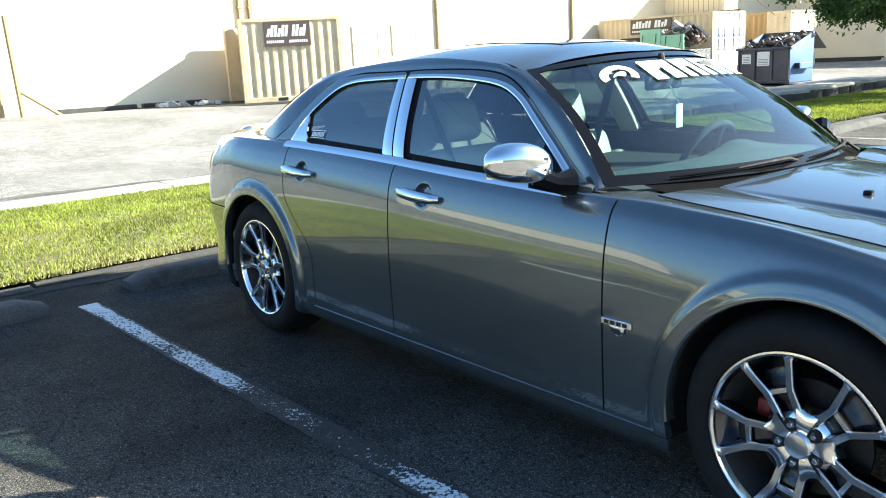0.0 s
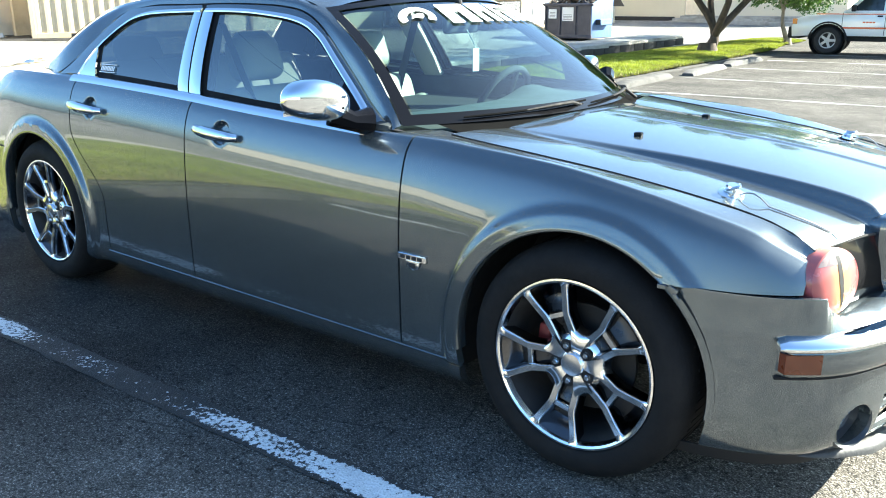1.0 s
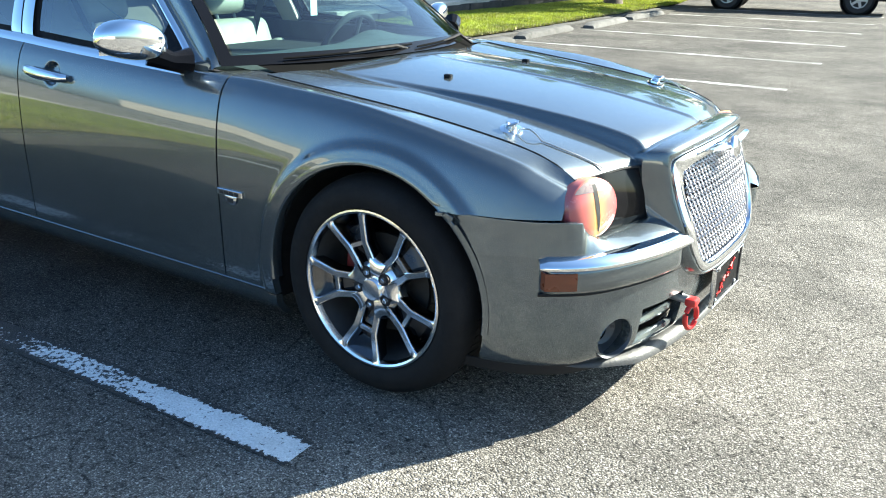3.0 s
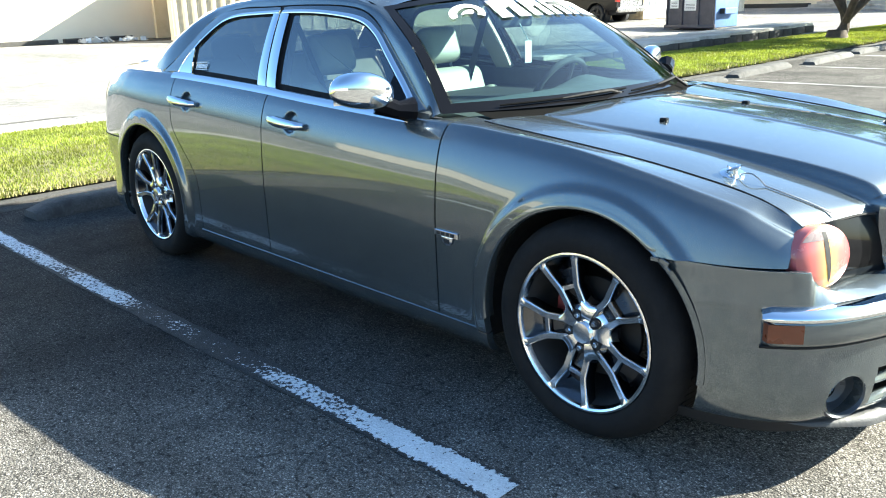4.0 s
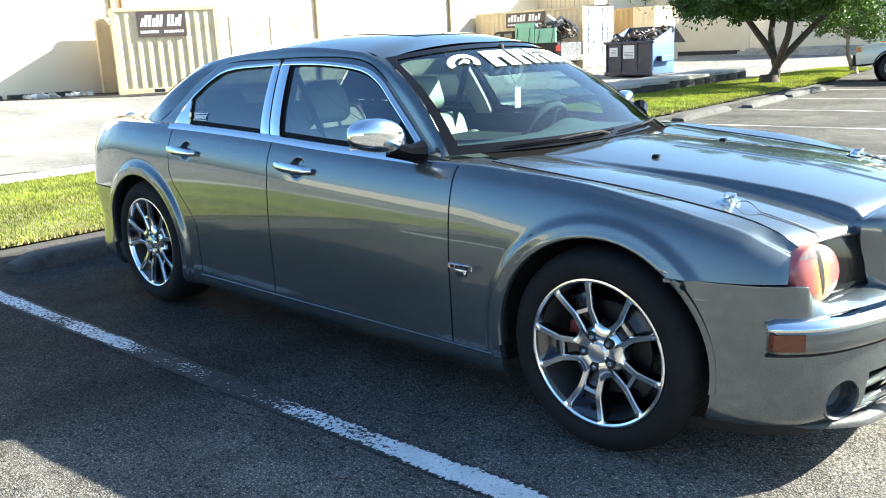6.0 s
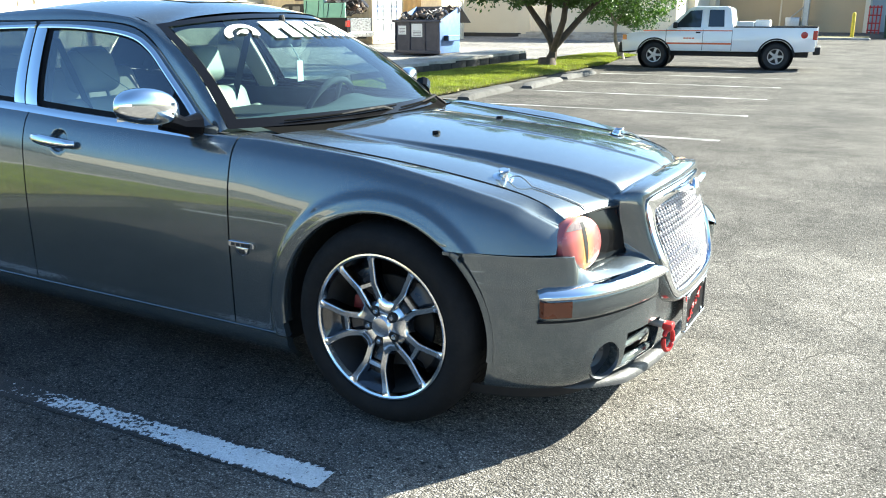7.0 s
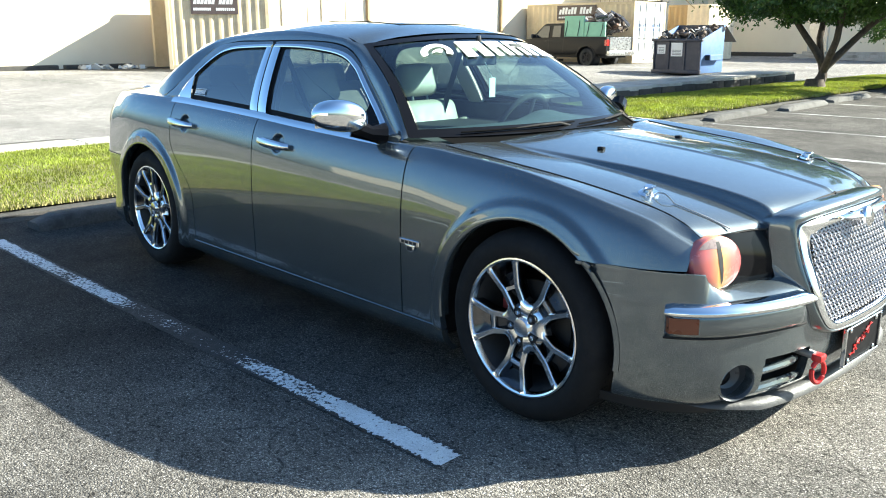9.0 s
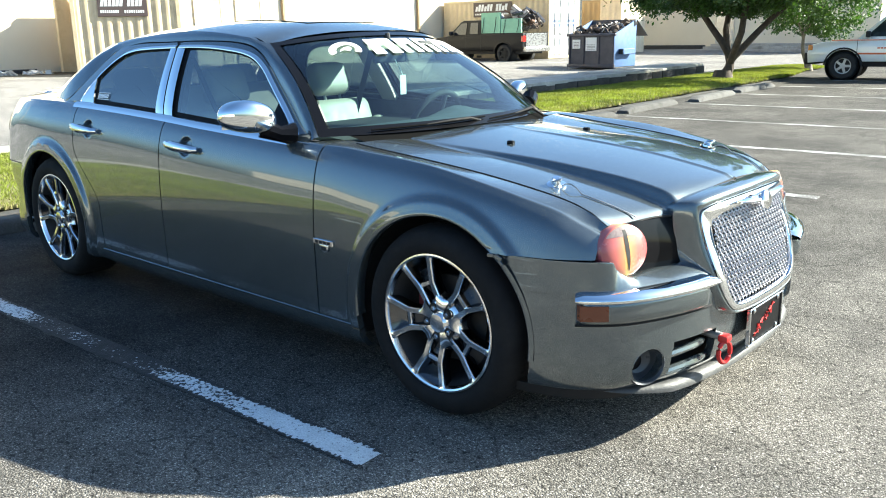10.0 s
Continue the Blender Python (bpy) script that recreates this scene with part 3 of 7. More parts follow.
# kerb ties at the wall
bm = bmesh.new()
for y0, y1 in ((4.0, 6.3), (6.5, 8.6)):
    box(bm, WX + 0.35, y0, 0.2, WX + 0.6, y1, gz(WX, y0) + 0.14, 0.02, 1)
tagged(part("timber_tie", bm, M_CONC_DARK), "dark timber ties at the foot of the wall", "timber tie")
bm = bmesh.new()
rng = np.random.default_rng(5)
for k in range(26):
    s = rng.uniform(0.04, 0.14)
    y = rng.uniform(6.8, 8.5)
    m = pose(WX + rng.uniform(0.7, 1.9), y, gz(-23, y) + s * 0.4, *rng.uniform(0, 90, 3))
    box(bm, -s, -s * 0.8, -s * 0.4, s, s * 0.8, s * 0.4, 0.01, 1, m, int(k % 3 == 0))
tagged(part("debris", bm, [M_CONC, M_WHITE]), "small heap of scrap and paper by the container", "debris", kind="stuff")


# ---- shipping containers ----
def slanted_print(bm, x0, x1, z0, z1, y, n, m):
    """A row of plain slanted blocks in place of a trade mark."""
    w = (x1 - x0) / n
    for i in range(n):
        if i == int(n * 0.56):
            continue
        tall = 1.0 if i % 3 else 0.72
        a = x0 + w * i
        s = 0.18 * (z1 - z0)
        zt = z0 + (z1 - z0) * tall
        vs = [bm.verts.new(m @ Vector(c)) for c in ((a, y, z0), (a + w * 0.78, y, z0), (a + w * 0.78 + s, y, zt), (a + s, y, zt))]
        bm.faces.new(vs)


def container(length, width, height, m, paint, label, sign=None, door_paint=None):
    """Long side on local y = 0, facing -y, from x = 0 to length; sign: x0, x1, z0, z1."""
    c = thing("shipping_container", label, "container", at=m, group="containers")
    for x, y in ((0, 0), (length - 0.12, 0), (0, width - 0.12), (length - 0.12, width - 0.12)):
        bm = bmesh.new()
        box(bm, x, y, 0, x + 0.12, y + 0.12, height, 0.008, 1)
        part("corner_post", bm, paint, c)
    for z0, z1 in ((0.0, 0.15), (height - 0.10, height)):
        for x0, y0, x1, y1 in ((0.12, 0, length - 0.12, 0.09), (0.12, width - 0.09, length - 0.12, width), (0, 0.12, 0.09, width - 0.12), (length - 0.09, 0.12, length, width - 0.12)):
            bm = bmesh.new()
            box(bm, x0, y0, z0, x1, y1, z1, 0.008, 1)
            part("rail", bm, paint, c)

    def corr(l0, l1, f):
        bm = bmesh.new()
        pitch, depth = 0.28, 0.026
        pts = []
        k = int((l1 - l0) / pitch)
        p = (l1 - l0) / k
        for i in range(k):
            a = l0 + p * i
            pts += [(a, 0), (a + p * 0.25, 0), (a + p * 0.5, depth), (a + p * 0.75, depth)]
        pts.append((l1, 0))
        lo = [bm.verts.new(f(a, d, 0.15)) for a, d in pts]
        hi = [bm.verts.new(f(a, d, height - 0.10)) for a, d in pts]
        for i in range(len(pts) - 1):
            bm.faces.new((lo[i], lo[i + 1], hi[i + 1], hi[i]))
        thicken(bm, 0.004)
        return bm
    part("side_panel", corr(0.12, length - 0.12, lambda a, d, z: Vector((a, 0.02 + d, z))), paint, c, smooth=False)
    part("side_panel", corr(0.12, length - 0.12, lambda a, d, z: Vector((a, width - 0.02 - d, z))), paint, c, smooth=False)
    part("end_panel", corr(0.12, width - 0.12, lambda a, d, z: Vector((0.02 + d, a, z))), paint, c, smooth=False)
    if door_paint is None:
        part("end_panel", corr(0.12, width - 0.12, lambda a, d, z: Vector((length - 0.02 - d, a, z))), paint, c, smooth=False)
    else:
        for a, b in ((0.13, width / 2 - 0.01), (width / 2 + 0.01, width - 0.13)):
            bm = bmesh.new()
            box(bm, length - 0.07, a, 0.16, length - 0.02, b, height - 0.11, 0.01, 1)
            for z in (0.55, 1.1, 1.65, 2.2):
                box(bm, length - 0.02, a + 0.1, z, length - 0.005, b - 0.1, z + 0.32, 0.01, 1)
            door = part("container_door", bm, door_paint, c, "white painted container door")
            for q in (0.3, 0.7):
                bm = bmesh.new()
                y = a + (b - a) * q
                tube(bm, [(length + 0.015, y, 0.12), (length + 0.015, y, height - 0.06)], 0.017, 8)
                box(bm, length, y - 0.05, 1.05, length + 0.04, y + 0.25, 1.09, 0.005, 1)
                part("lock_rod", bm, M_STEEL, door)
            bm = bmesh.new()
            for i in range(3):
                for j in range(2):
                    y = a + 0.22 + 0.2 * i
                    box(bm, length - 0.004, y, 1.36 + 0.18 * j, length + 0.002, y + 0.14, 1.48 + 0.18 * j)
            part("notice", bm, M_BLUEPRINT, door, "blue printed squares")
    bm = bmesh.new()
    box(bm, 0.09, 0.09, height - 0.06, length - 0.09, width - 0.09, height - 0.02, 0.01, 1)
    part("roof", bm, paint, c)
    for x in (length * 0.33, length * 0.56):
        bm = bmesh.new()
        box(bm, x, -0.004, 0.03, x + 0.3, 0.05, 0.13, 0.004, 1)
        part("fork_pocket", bm, M_BLACK, c, "dark fork pocket opening")
    if sign:
        x0, x1, z0, z1 = sign
        bm = bmesh.new()
        box(bm, x0, -0.02, z0, x1, 0.015, z1, 0.004, 1)
        s = part("sign", bm, M_SIGN, c, "dark brown sign with white print")
        bm = bmesh.new()
        h = z1 - z0
        slanted_print(bm, x0 + 0.05 * (x1 - x0), x0 + 0.9 * (x1 - x0), z0 + 0.4 * h, z0 + 0.86 * h, -0.024, 11, Matrix())
        for a, b in ((0.05, 0.43), (0.53, 0.94)):
            k = 9
            for i in range(k):
                q = x0 + (x1 - x0) * (a + (b - a) * i / k)
                box(bm, q, -0.025, z0 + 0.14 * h, q + (x1 - x0) * (b - a) / k * 0.72, -0.0225, z0 + 0.25 * h)
        part("print", bm, M_LETTER, s)
    return c


M_CONT_CREAM = mat("cream container paint", (0.68, 0.58, 0.42), 0.55, vary=0.06, stain=(0.4, 0.3, 0.18), stain_amount=0.25)
M_STEEL = mat("galvanised steel", (0.45, 0.45, 0.45), 0.4, 0.8, vary=0.1)
M_BLACK = mat("matt black", (0.012, 0.012, 0.013), 0.7, vary=0.1)
M_BLUEPRINT = mat("faded blue print", (0.18, 0.26, 0.45), 0.7, vary=0.3, scale=20)
container(3.05, 2.44, 2.47, pose(-21.2, 8.67, 0.40, 0, 0.0, 64.5), M_CONT, "tan corrugated storage container with a dark sign by the wall", sign=(0.74, 2.12, 1.64, 2.36))
# unseen panels added to fill out the container's shadow on the wall
locker = thing("storage_locker", "unseen tan panels behind the storage container that shape its shadow", "locker")
for k in range(6):
    bm = bmesh.new()
    box(bm, -23.66, 9.32 + 0.5 * k, 0.30, -23.50, 9.80 + 0.5 * k, 2.72, 0.01, 1)
    part("locker_panel", bm, M_CONT, locker)
container(6.06, 2.44, 2.59, pose(-24.15, 28.3, 0.21), M_CONT, "tan corrugated shipping container with white doors", sign=(1.85, 4.05, 1.85, 2.5), door_paint=M_WHITE)
# one container's end, built as two narrow boxes
container(1.2, 2.4, 2.6, pose(-19.6, 35.0, 0.24), M_CONT_CREAM, "cream half of a container end, built as a narrow box")
container(1.1, 2.3, 2.6, pose(-20.74, 35.1, 0.24), M_CONT_BROWN, "brown half of the same container end, built as a narrow box")

# outside steps and rail on the shaded wall
bm = bmesh.new()
for k in range(3):
    box(bm, -18.4 + 0.3 * k, 43.4 + 0.35 * k, 0.0, -9.6, 45.0, 0.22 + 0.14 * k, 0.01, 1)
tagged(part("entrance_steps", bm, M_CONC), "low concrete entrance steps at the shaded wall", "steps", kind="structure")
d = thing("door_2", "grey steel door above the steps", "door", kind="structure")
bm = bmesh.new()
box(bm, -17.9, 44.94, 0.51, -16.9, 45.0, 2.6, 0.01, 1)
part("door_leaf", bm, M_STEEL, d)
bm = bmesh.new()
for a, b, c, e in ((-17.98, -17.9, 0.51, 2.68), (-16.9, -16.82, 0.51, 2.68), (-17.9, -16.9, 2.6, 2.68)):
    box(bm, a, 44.92, c, b, 45.0, e, 0.005, 1)
part("door_frame", bm, M_STUCCO, d)
# low dark box in place of the shadow band under the wall
bm = bmesh.new()
box(bm, -24.4, 44.6, 0.0, -18.5, 45.0, 0.42, 0.02, 1)
tagged(part("wall_kerb", bm, M_CONC_DARK), "dark strip standing for shade at the foot of the wall", "kerb", kind="structure")
st = thing("stair_railing", "brown steel stair railing high by the wall", "railing")
bm = bmesh.new()
tube(bm, [(-23.6, 33.3, 3.85), (-19.8, 33.3, 3.85)], 0.025, 6)
tube(bm, [(-19.8, 33.3, 3.85), (-18.2, 33.3, 2.6)], 0.025, 6)
part("handrail", bm, M_TRIM, st)
for i in range(14):
    bm = bmesh.new()
    tube(bm, [(-23.6 + 0.28 * i, 33.3, 3.0), (-23.6 + 0.28 * i, 33.3, 3.85)], 0.012, 5)
    part("baluster", bm, M_TRIM, st)
bm = bmesh.new()
box(bm, -23.9, 32.9, 2.9, -19.7, 33.5, 3.0, 0.01, 1)
part("landing", bm, M_CONC_DARK, st)

# far yard: door, cabinet, bollard, green bin
FAR = Matrix.Translation((3.08, -3.18, 0)) @ Matrix.Scale(0.916, 4) @ Matrix.Translation((-3.08, 3.18, 0))
d = thing("door_3", "tan steel door in the far wall", "door", kind="structure", at=FAR)
bm = bmesh.new()
box(bm, -5.9, 60.1, 0.5, -4.6, 60.2, 2.9, 0.01, 1)
part("door_leaf", bm, M_STUCCO_TAN, d)
bm = bmesh.new()
for a, b, c, e in ((-6.0, -5.9, 0.5, 3.0), (-4.6, -4.5, 0.5, 3.0), (-5.9, -4.6, 2.9, 3.0)):
    box(bm, a, 60.08, c, b, 60.2, e, 0.005, 1)
part("door_frame", bm, M_STUCCO, d)
u = thing("utility_cabinet", "grey steel utility cabinet with a conduit mast", "cabinet", at=FAR)
bm = bmesh.new()
box(bm, -5.45, 58.9, 0.4, -4.55, 59.6, 1.45, 0.03, 2)
part("body", bm, M_STEEL, u)
bm = bmesh.new()
box(bm, -4.40, 59.0, 0.9, -4.05, 59.4, 3.0, 0.03, 1)
tube(bm, [(-4.2, 59.2, 0.4), (-4.2, 59.2, 4.8)], 0.09, 8)
tube(bm, [(-5.2, 59.2, 1.4), (-4.2, 59.2, 2.3)], 0.04, 6)
part("mast", bm, M_STEEL, u)
bm = bmesh.new()
prof = [(0.001, 1.30), (0.06, 1.28), (0.09, 1.22), (0.09, 0.0)]
lathe(bm, prof, 12, Matrix.Translation((-0.45, 47.0, gz(-0.45, 47))))
M_YELLOW = mat("yellow paint", (0.65, 0.50, 0.03), 0.5, vary=0.1)
tagged(part("bollard", bm, M_YELLOW), "yellow painted steel bollard", "bollard")
bm = bmesh.new()
box(bm, -9.0, 45.0, 0.1, 0.35, 49.5, gz(-0.4, 47) + 0.05, 0.03, 1)
tagged(part("far_verge", bm, M_SOIL), "strip of grass by the far wall", "grass verge", kind="structure")
g = thing("green_dumpster", "dark green steel dumpster in the far yard", "dumpster")
bm = bmesh.new()
box(bm, -9.0, 44.6, 0.1, 0.55, 45.0, gz(-0.4, 46) + 0.07, 0.02, 1)
tagged(part("kerb", bm, M_CONC), "pale concrete kerb before the far grass strip", "kerb", kind="structure")
M_GREEN = mat("dark green paint", (0.015, 0.05, 0.025), 0.45, vary=0.15, scale=3)
bm = bmesh.new()
prism(bm, [(0, 0), (1.5, 0), (1.55, 1.15), (0.03, 1.5), (-0.06, 1.15)], 0, 1.2, pose(1.05, 47.2, gz(1.5, 46)), bevel=0.02)
part("body", bm, M_GREEN, g)
bm = bmesh.new()
for i in range(4):
    box(bm, 1.12 + 0.42 * i, 45.94, gz(1.5, 46) + 0.1, 1.17 + 0.42 * i, 46.0, gz(1.5, 46) + 1.1)
part("ribs", bm, M_GREEN, g)
M_RED = mat("red paint", (0.45, 0.02, 0.02), 0.4, vary=0.1)
r = thing("red_rack", "red painted steel rack beside the dumpster", "rack")
for i in range(4):
    bm = bmesh.new()
    tube(bm, [(-0.1 + 0.2 * i, 53.2, 0.40), (-0.1 + 0.2 * i, 53.2, 2.0)], 0.04, 6)
    part("upright", bm, M_RED, r)
for z in (0.6, 1.0, 1.45, 1.9):
    bm = bmesh.new()
    tube(bm, [(-0.15, 53.2, z), (0.55, 53.2, z)], 0.04, 6)
    part("bar", bm, M_RED, r)


# ---- dumpster ----
M_BIN = mat("scuffed blue paint", (0.055, 0.13, 0.30), 0.6, vary=0.15, scale=3, stain=(0.08, 0.10, 0.16), stain_amount=0.5, stain_scale=3, bump=0.15, bump_scale=20)
# slate front: its own paint and its shade are mixed in one colour
M_BIN_FRONT = mat("shaded slate paint", (0.045, 0.045, 0.062), 0.5, vary=0.2, scale=3, stain=(0.09, 0.08, 0.08), stain_amount=0.4, stain_scale=3)
dm = thing("dumpster", "blue and slate steel dumpster heaped with rubbish, its lid thrown back", "dumpster", at=pose(-12.9, 24.2, 0.02, 0, 0, 2))
side = [(-0.82, 0.10), (0.74, 0.10), (0.78, 1.72), (-0.86, 1.22)]
for x in (-0.92, 0.88):
    bm = bmesh.new()
    prism(bm, side, x, x + 0.04, pose(0, 0, 0, 0, 0, 90) @ Matrix.Diagonal((1, -1, 1, 1)), bevel=0.008)
    part("side_plate", bm, M_BIN, dm)
bm = bmesh.new()
box(bm, -0.9, -0.84, 0.10, 0.9, -0.80, 1.22, 0.01, 1)
box(bm, -0.9, 0.74, 0.10, 0.9, 0.78, 1.70, 0.01, 1)
box(bm, -0.9, -0.82, 0.08, 0.9, 0.76, 0.13, 0.01, 1)
part("shell", bm, M_BIN_FRONT, dm)
for x in (-0.9, -0.33, 0.28, 0.84):
    bm = bmesh.new()
    box(bm, x, -0.88, 0.10, x + 0.06, -0.83, 1.18, 0.01, 1)
    part("front_rib", bm, M_BIN_FRONT, dm)
bm = bmesh.new()
box(bm, -0.98, -0.92, 1.16, 0.98, -0.80, 1.25, 0.02, 2)
box(bm, -0.95, -0.90, 0.08, 0.95, -0.82, 0.20, 0.02, 2)
part("rim", bm, M_BIN_FRONT, dm)
for sx in (-1, 1):
    bm = bmesh.new()
    box(bm, sx * 1.02 - 0.10, -0.55, 0.52, sx * 1.02 + 0.10, 0.35, 0.72, 0.02, 1)
    pocket = part("fork_sleeve", bm, M_BIN, dm)
    bm = bmesh.new()
    box(bm, sx * 1.02 - 0.08, -0.56, 0.54, sx * 1.02 + 0.08, -0.545, 0.70)
    part("opening", bm, M_BLACK, pocket)
bm = bmesh.new()
box(bm, -0.92, 0, 0, 0.92, 1.05, 0.035, 0.01, 1, pose(0, 0.80, 1.70, -33))
for i in range(7):
    box(bm, -0.85 + 0.27 * i, 0.05, 0.035, -0.79 + 0.27 * i, 1.0, 0.06, 0.005, 1, pose(0, 0.80, 1.70, -33))
M_LID = mat("black plastic lid", (0.035, 0.035, 0.038), 0.55, vary=0.2)
part("lid", bm, M_LID, dm, "black ribbed plastic lid hanging open")
for x0, x1, z0, z1 in ((-0.76, -0.44, 0.74, 1.05), (-0.22, 0.22, 0.66, 1.12)):
    bm = bmesh.new()
    box(bm, x0, -0.852, z0, x1, -0.842, z1, 0.003, 1)
    lab = part("notice", bm, M_WHITE, dm, "white printed notice")
    bm = bmesh.new()
    for i in range(4):
        box(bm, x0 + 0.05, -0.856, z0 + 0.05 + 0.05 * i, x1 - 0.05, -0.8525, z0 + 0.065 + 0.05 * i)
    part("print_bars", bm, M_SIGN, lab)
rub = bmesh.new()
rng = np.random.default_rng(11)
for k in range(110):
    x, y = rng.uniform(-0.8, 0.8), rng.uniform(-0.72, 0.66)
    z = 1.22 + 0.3 * (y + 0.72) / 1.4 + rng.uniform(-0.12, 0.16) * (1 - abs(x))
    s = rng.uniform(0.05, 0.22)
    box(rub, -s, -s * 0.6, -s * rng.uniform(0.1, 0.5), s, s * 0.6, s * 0.3, s * 0.12, 1, pose(x, y, z, *rng.uniform(-60, 60, 3)), int(rng.integers(0, 4)))
M_R1 = mat("torn cardboard", (0.09, 0.065, 0.05), 0.9, vary=0.3)
M_R2 = mat("black bin bags", (0.02, 0.02, 0.022), 0.3, vary=0.2)
M_R4 = mat("dirty plastic sheet", (0.38, 0.36, 0.35), 0.6, vary=0.3)
M_R3 = mat("scrap wood", (0.13, 0.07, 0.045), 0.85, vary=0.3)
rubbish = tagged(part("rubbish", rub, [M_R1, M_R2, M_R4, M_R2], smooth=False), "heap of mixed rubbish in the dumpster", "rubbish", kind="stuff")
rubbish.matrix_basis = dm.matrix_basis.copy()

# ---- trees ----
M_LEAF = mat("tree leaves", (0.048, 0.098, 0.018), 0.5, vary=0.45, scale=1.1, fine=0.3, fine_scale=9, stain=(0.09, 0.13, 0.018), stain_amount=0.5, stain_scale=0.7)
thin_leaf(M_LEAF, 0.26, (1.7, 1.9, 0.9))


def tree(x, y, base, height, spread, trunk_r, leaves, seed, lean, label, low, first=0.3, bark=M_BARK):
    rng = np.random.default_rng(seed)
    t = thing("tree", label, "tree", group="trees", at=pose(x, y, base))
    bm = bmesh.new()
    tips = []

    def limb(p, d, length, r, depth):
        n = 6
        pts, rad = [p.copy()], [r]
        q = p.copy()
        dd = d.copy()
        for i in range(n):
            dd = (dd + Vector(rng.normal(0, 0.13, 3)) + Vector((0, 0, 0.05 if depth else 0.0))).normalized()
            q = q + dd * (length / n)
            pts.append(q.copy())
            rad.append(r * (1 - 0.55 * (i + 1) / n))
        tube(bm, pts, rad, 9 if depth < 2 else 6)
        if depth >= 3:
            tips.extend(pts[2:])
            return
        if depth == 2:
            tips.extend(pts[3:])
        k = (4, 3, 3)[depth]
        for j in range(k):
            a = 2 * math.pi * (j + rng.random() * 0.6) / k
            up = rng.uniform(0.25, 0.75) if depth == 0 else rng.uniform(-0.15, 0.5)
            nd = Vector((math.cos(a), math.sin(a), up)).normalized()
            nd = (nd * 0.75 + dd * 0.45).normalized()
            limb(pts[-1] if j % 2 == 0 else pts[-2], nd, spread * (0.46, 0.33, 0.24)[depth] * rng.uniform(0.8, 1.2), rad[-1] * (1.12, 0.85, 0.78)[depth], depth + 1)
    limb(Vector((0, 0, -0.1)), Vector(lean).normalized(), height * first, trunk_r, 0)
    # root flare
    lathe(bm, [(trunk_r * 1.9, -0.08), (trunk_r * 1.35, 0.06), (trunk_r * 1.08, 0.25)], 11)
    part("trunk", bm, bark, t)
    tp = np.array([tuple(p) for p in tips])
    extra = []
    for k in range(int(len(tp) * 1.2)):
        a = rng.uniform(0, 6.283)
        rr = spread * 0.5 * math.sqrt(rng.random()) * rng.uniform(0.8, 1.08)
        z = low + (height - low) * rng.random() ** 0.9
        squash = math.sqrt(max(0.05, 1 - ((z - (low + height) / 2) / ((height - low) / 2)) ** 2))
        extra.append((rr * squash * math.cos(a) + lean[0], rr * squash * math.sin(a) + lean[1], z))
    cl = np.vstack([tp, np.array(extra)])
    cl = cl[cl[:, 2] > low - 0.3]
    cl = cl[rng.random(len(cl)) < 0.62]
    co, fa = [], []
    for k in range(leaves):
        c = cl[rng.integers(len(cl))]
        p = Vector(c) + Vector(rng.normal(0, 0.16, 3))
        # ragged underside with hanging clumps
        if p.z < low + 0.75 * noise.noise((p.x * 0.9, p.y * 0.9, seed)) + 0.12:
            continue
        s = rng.uniform(0.03, 0.07)
        ax = Vector(rng.normal(0, 1, 3)).normalized()
        bx = ax.cross(Vector(rng.normal(0, 1, 3))).normalized()
        n0 = len(co)
        co += [tuple(p - ax * s), tuple(p + bx * s * 0.5), tuple(p + ax * s * 1.1), tuple(p - bx * s * 0.5)]
        fa.append((n0, n0 + 1, n0 + 2, n0 + 3))
    me = bpy.data.meshes.new("crown")
    me.from_pydata(co, [], fa)
    me.materials.append(M_LEAF)
    crown_ob = new("crown", me)
    crown_ob.parent = t
    tagged(crown_ob, kind="stuff")
    return t


tree(-5.95, 18.7, 0.06, 3.35, 6.2, 0.20, 115000, 21, (0.06, 0.0, 1.0), "broad green tree with a forked rough trunk on the verge", 1.62, 0.20)
tree(-5.95, 25.2, 0.06, 3.2, 4.0, 0.09, 30000, 8, (0.12, 0.0, 1.0), "slender young green tree with a pale bent trunk", 0.95, 0.42, M_BARK_PALE)


# ---- pickup trucks ----
M_TPAINT = car_paint("white truck paint", (0.90, 0.90, 0.89), 0.35, 0.0)
M_DPAINT = car_paint("dull black truck paint", (0.010, 0.010, 0.011), 0.5, 0.0)
M_DPAINT.node_tree.nodes["Principled BSDF"].inputs["Coat Weight"].default_value = 0.05
M_DPAINT.node_tree.nodes["Principled BSDF"].inputs["Specular IOR Level"].default_value = 0.2
M_TGLASS = mat("dark truck glass", (0.02, 0.025, 0.03), 0.05, vary=0.0, spec=0.8)
M_ORANGE = mat("orange stripe", (0.75, 0.16, 0.05), 0.4, vary=0.05)
M_SILVER = mat("bright steel", (0.50, 0.50, 0.50), 0.3, 1.0, vary=0.1)
M_TRIM_ALLOY = mat("dull alloy rim", (0.42, 0.42, 0.43), 0.35, 0.9, vary=0.1)
M_TTYRE = mat("truck tyre rubber", (0.02, 0.02, 0.021), 0.75, vary=0.15)
M_MINT = mat("mint green panel paint", (0.22, 0.46, 0.33), 0.6, vary=0.08, scale=3)
M_LAMPRED = mat("red lamp lens", (0.45, 0.02, 0.015), 0.2, vary=0.05, coat=0.6)
M_LAMPAMB = mat("amber lamp lens", (0.75, 0.25, 0.03), 0.2, vary=0.05, coat=0.6)


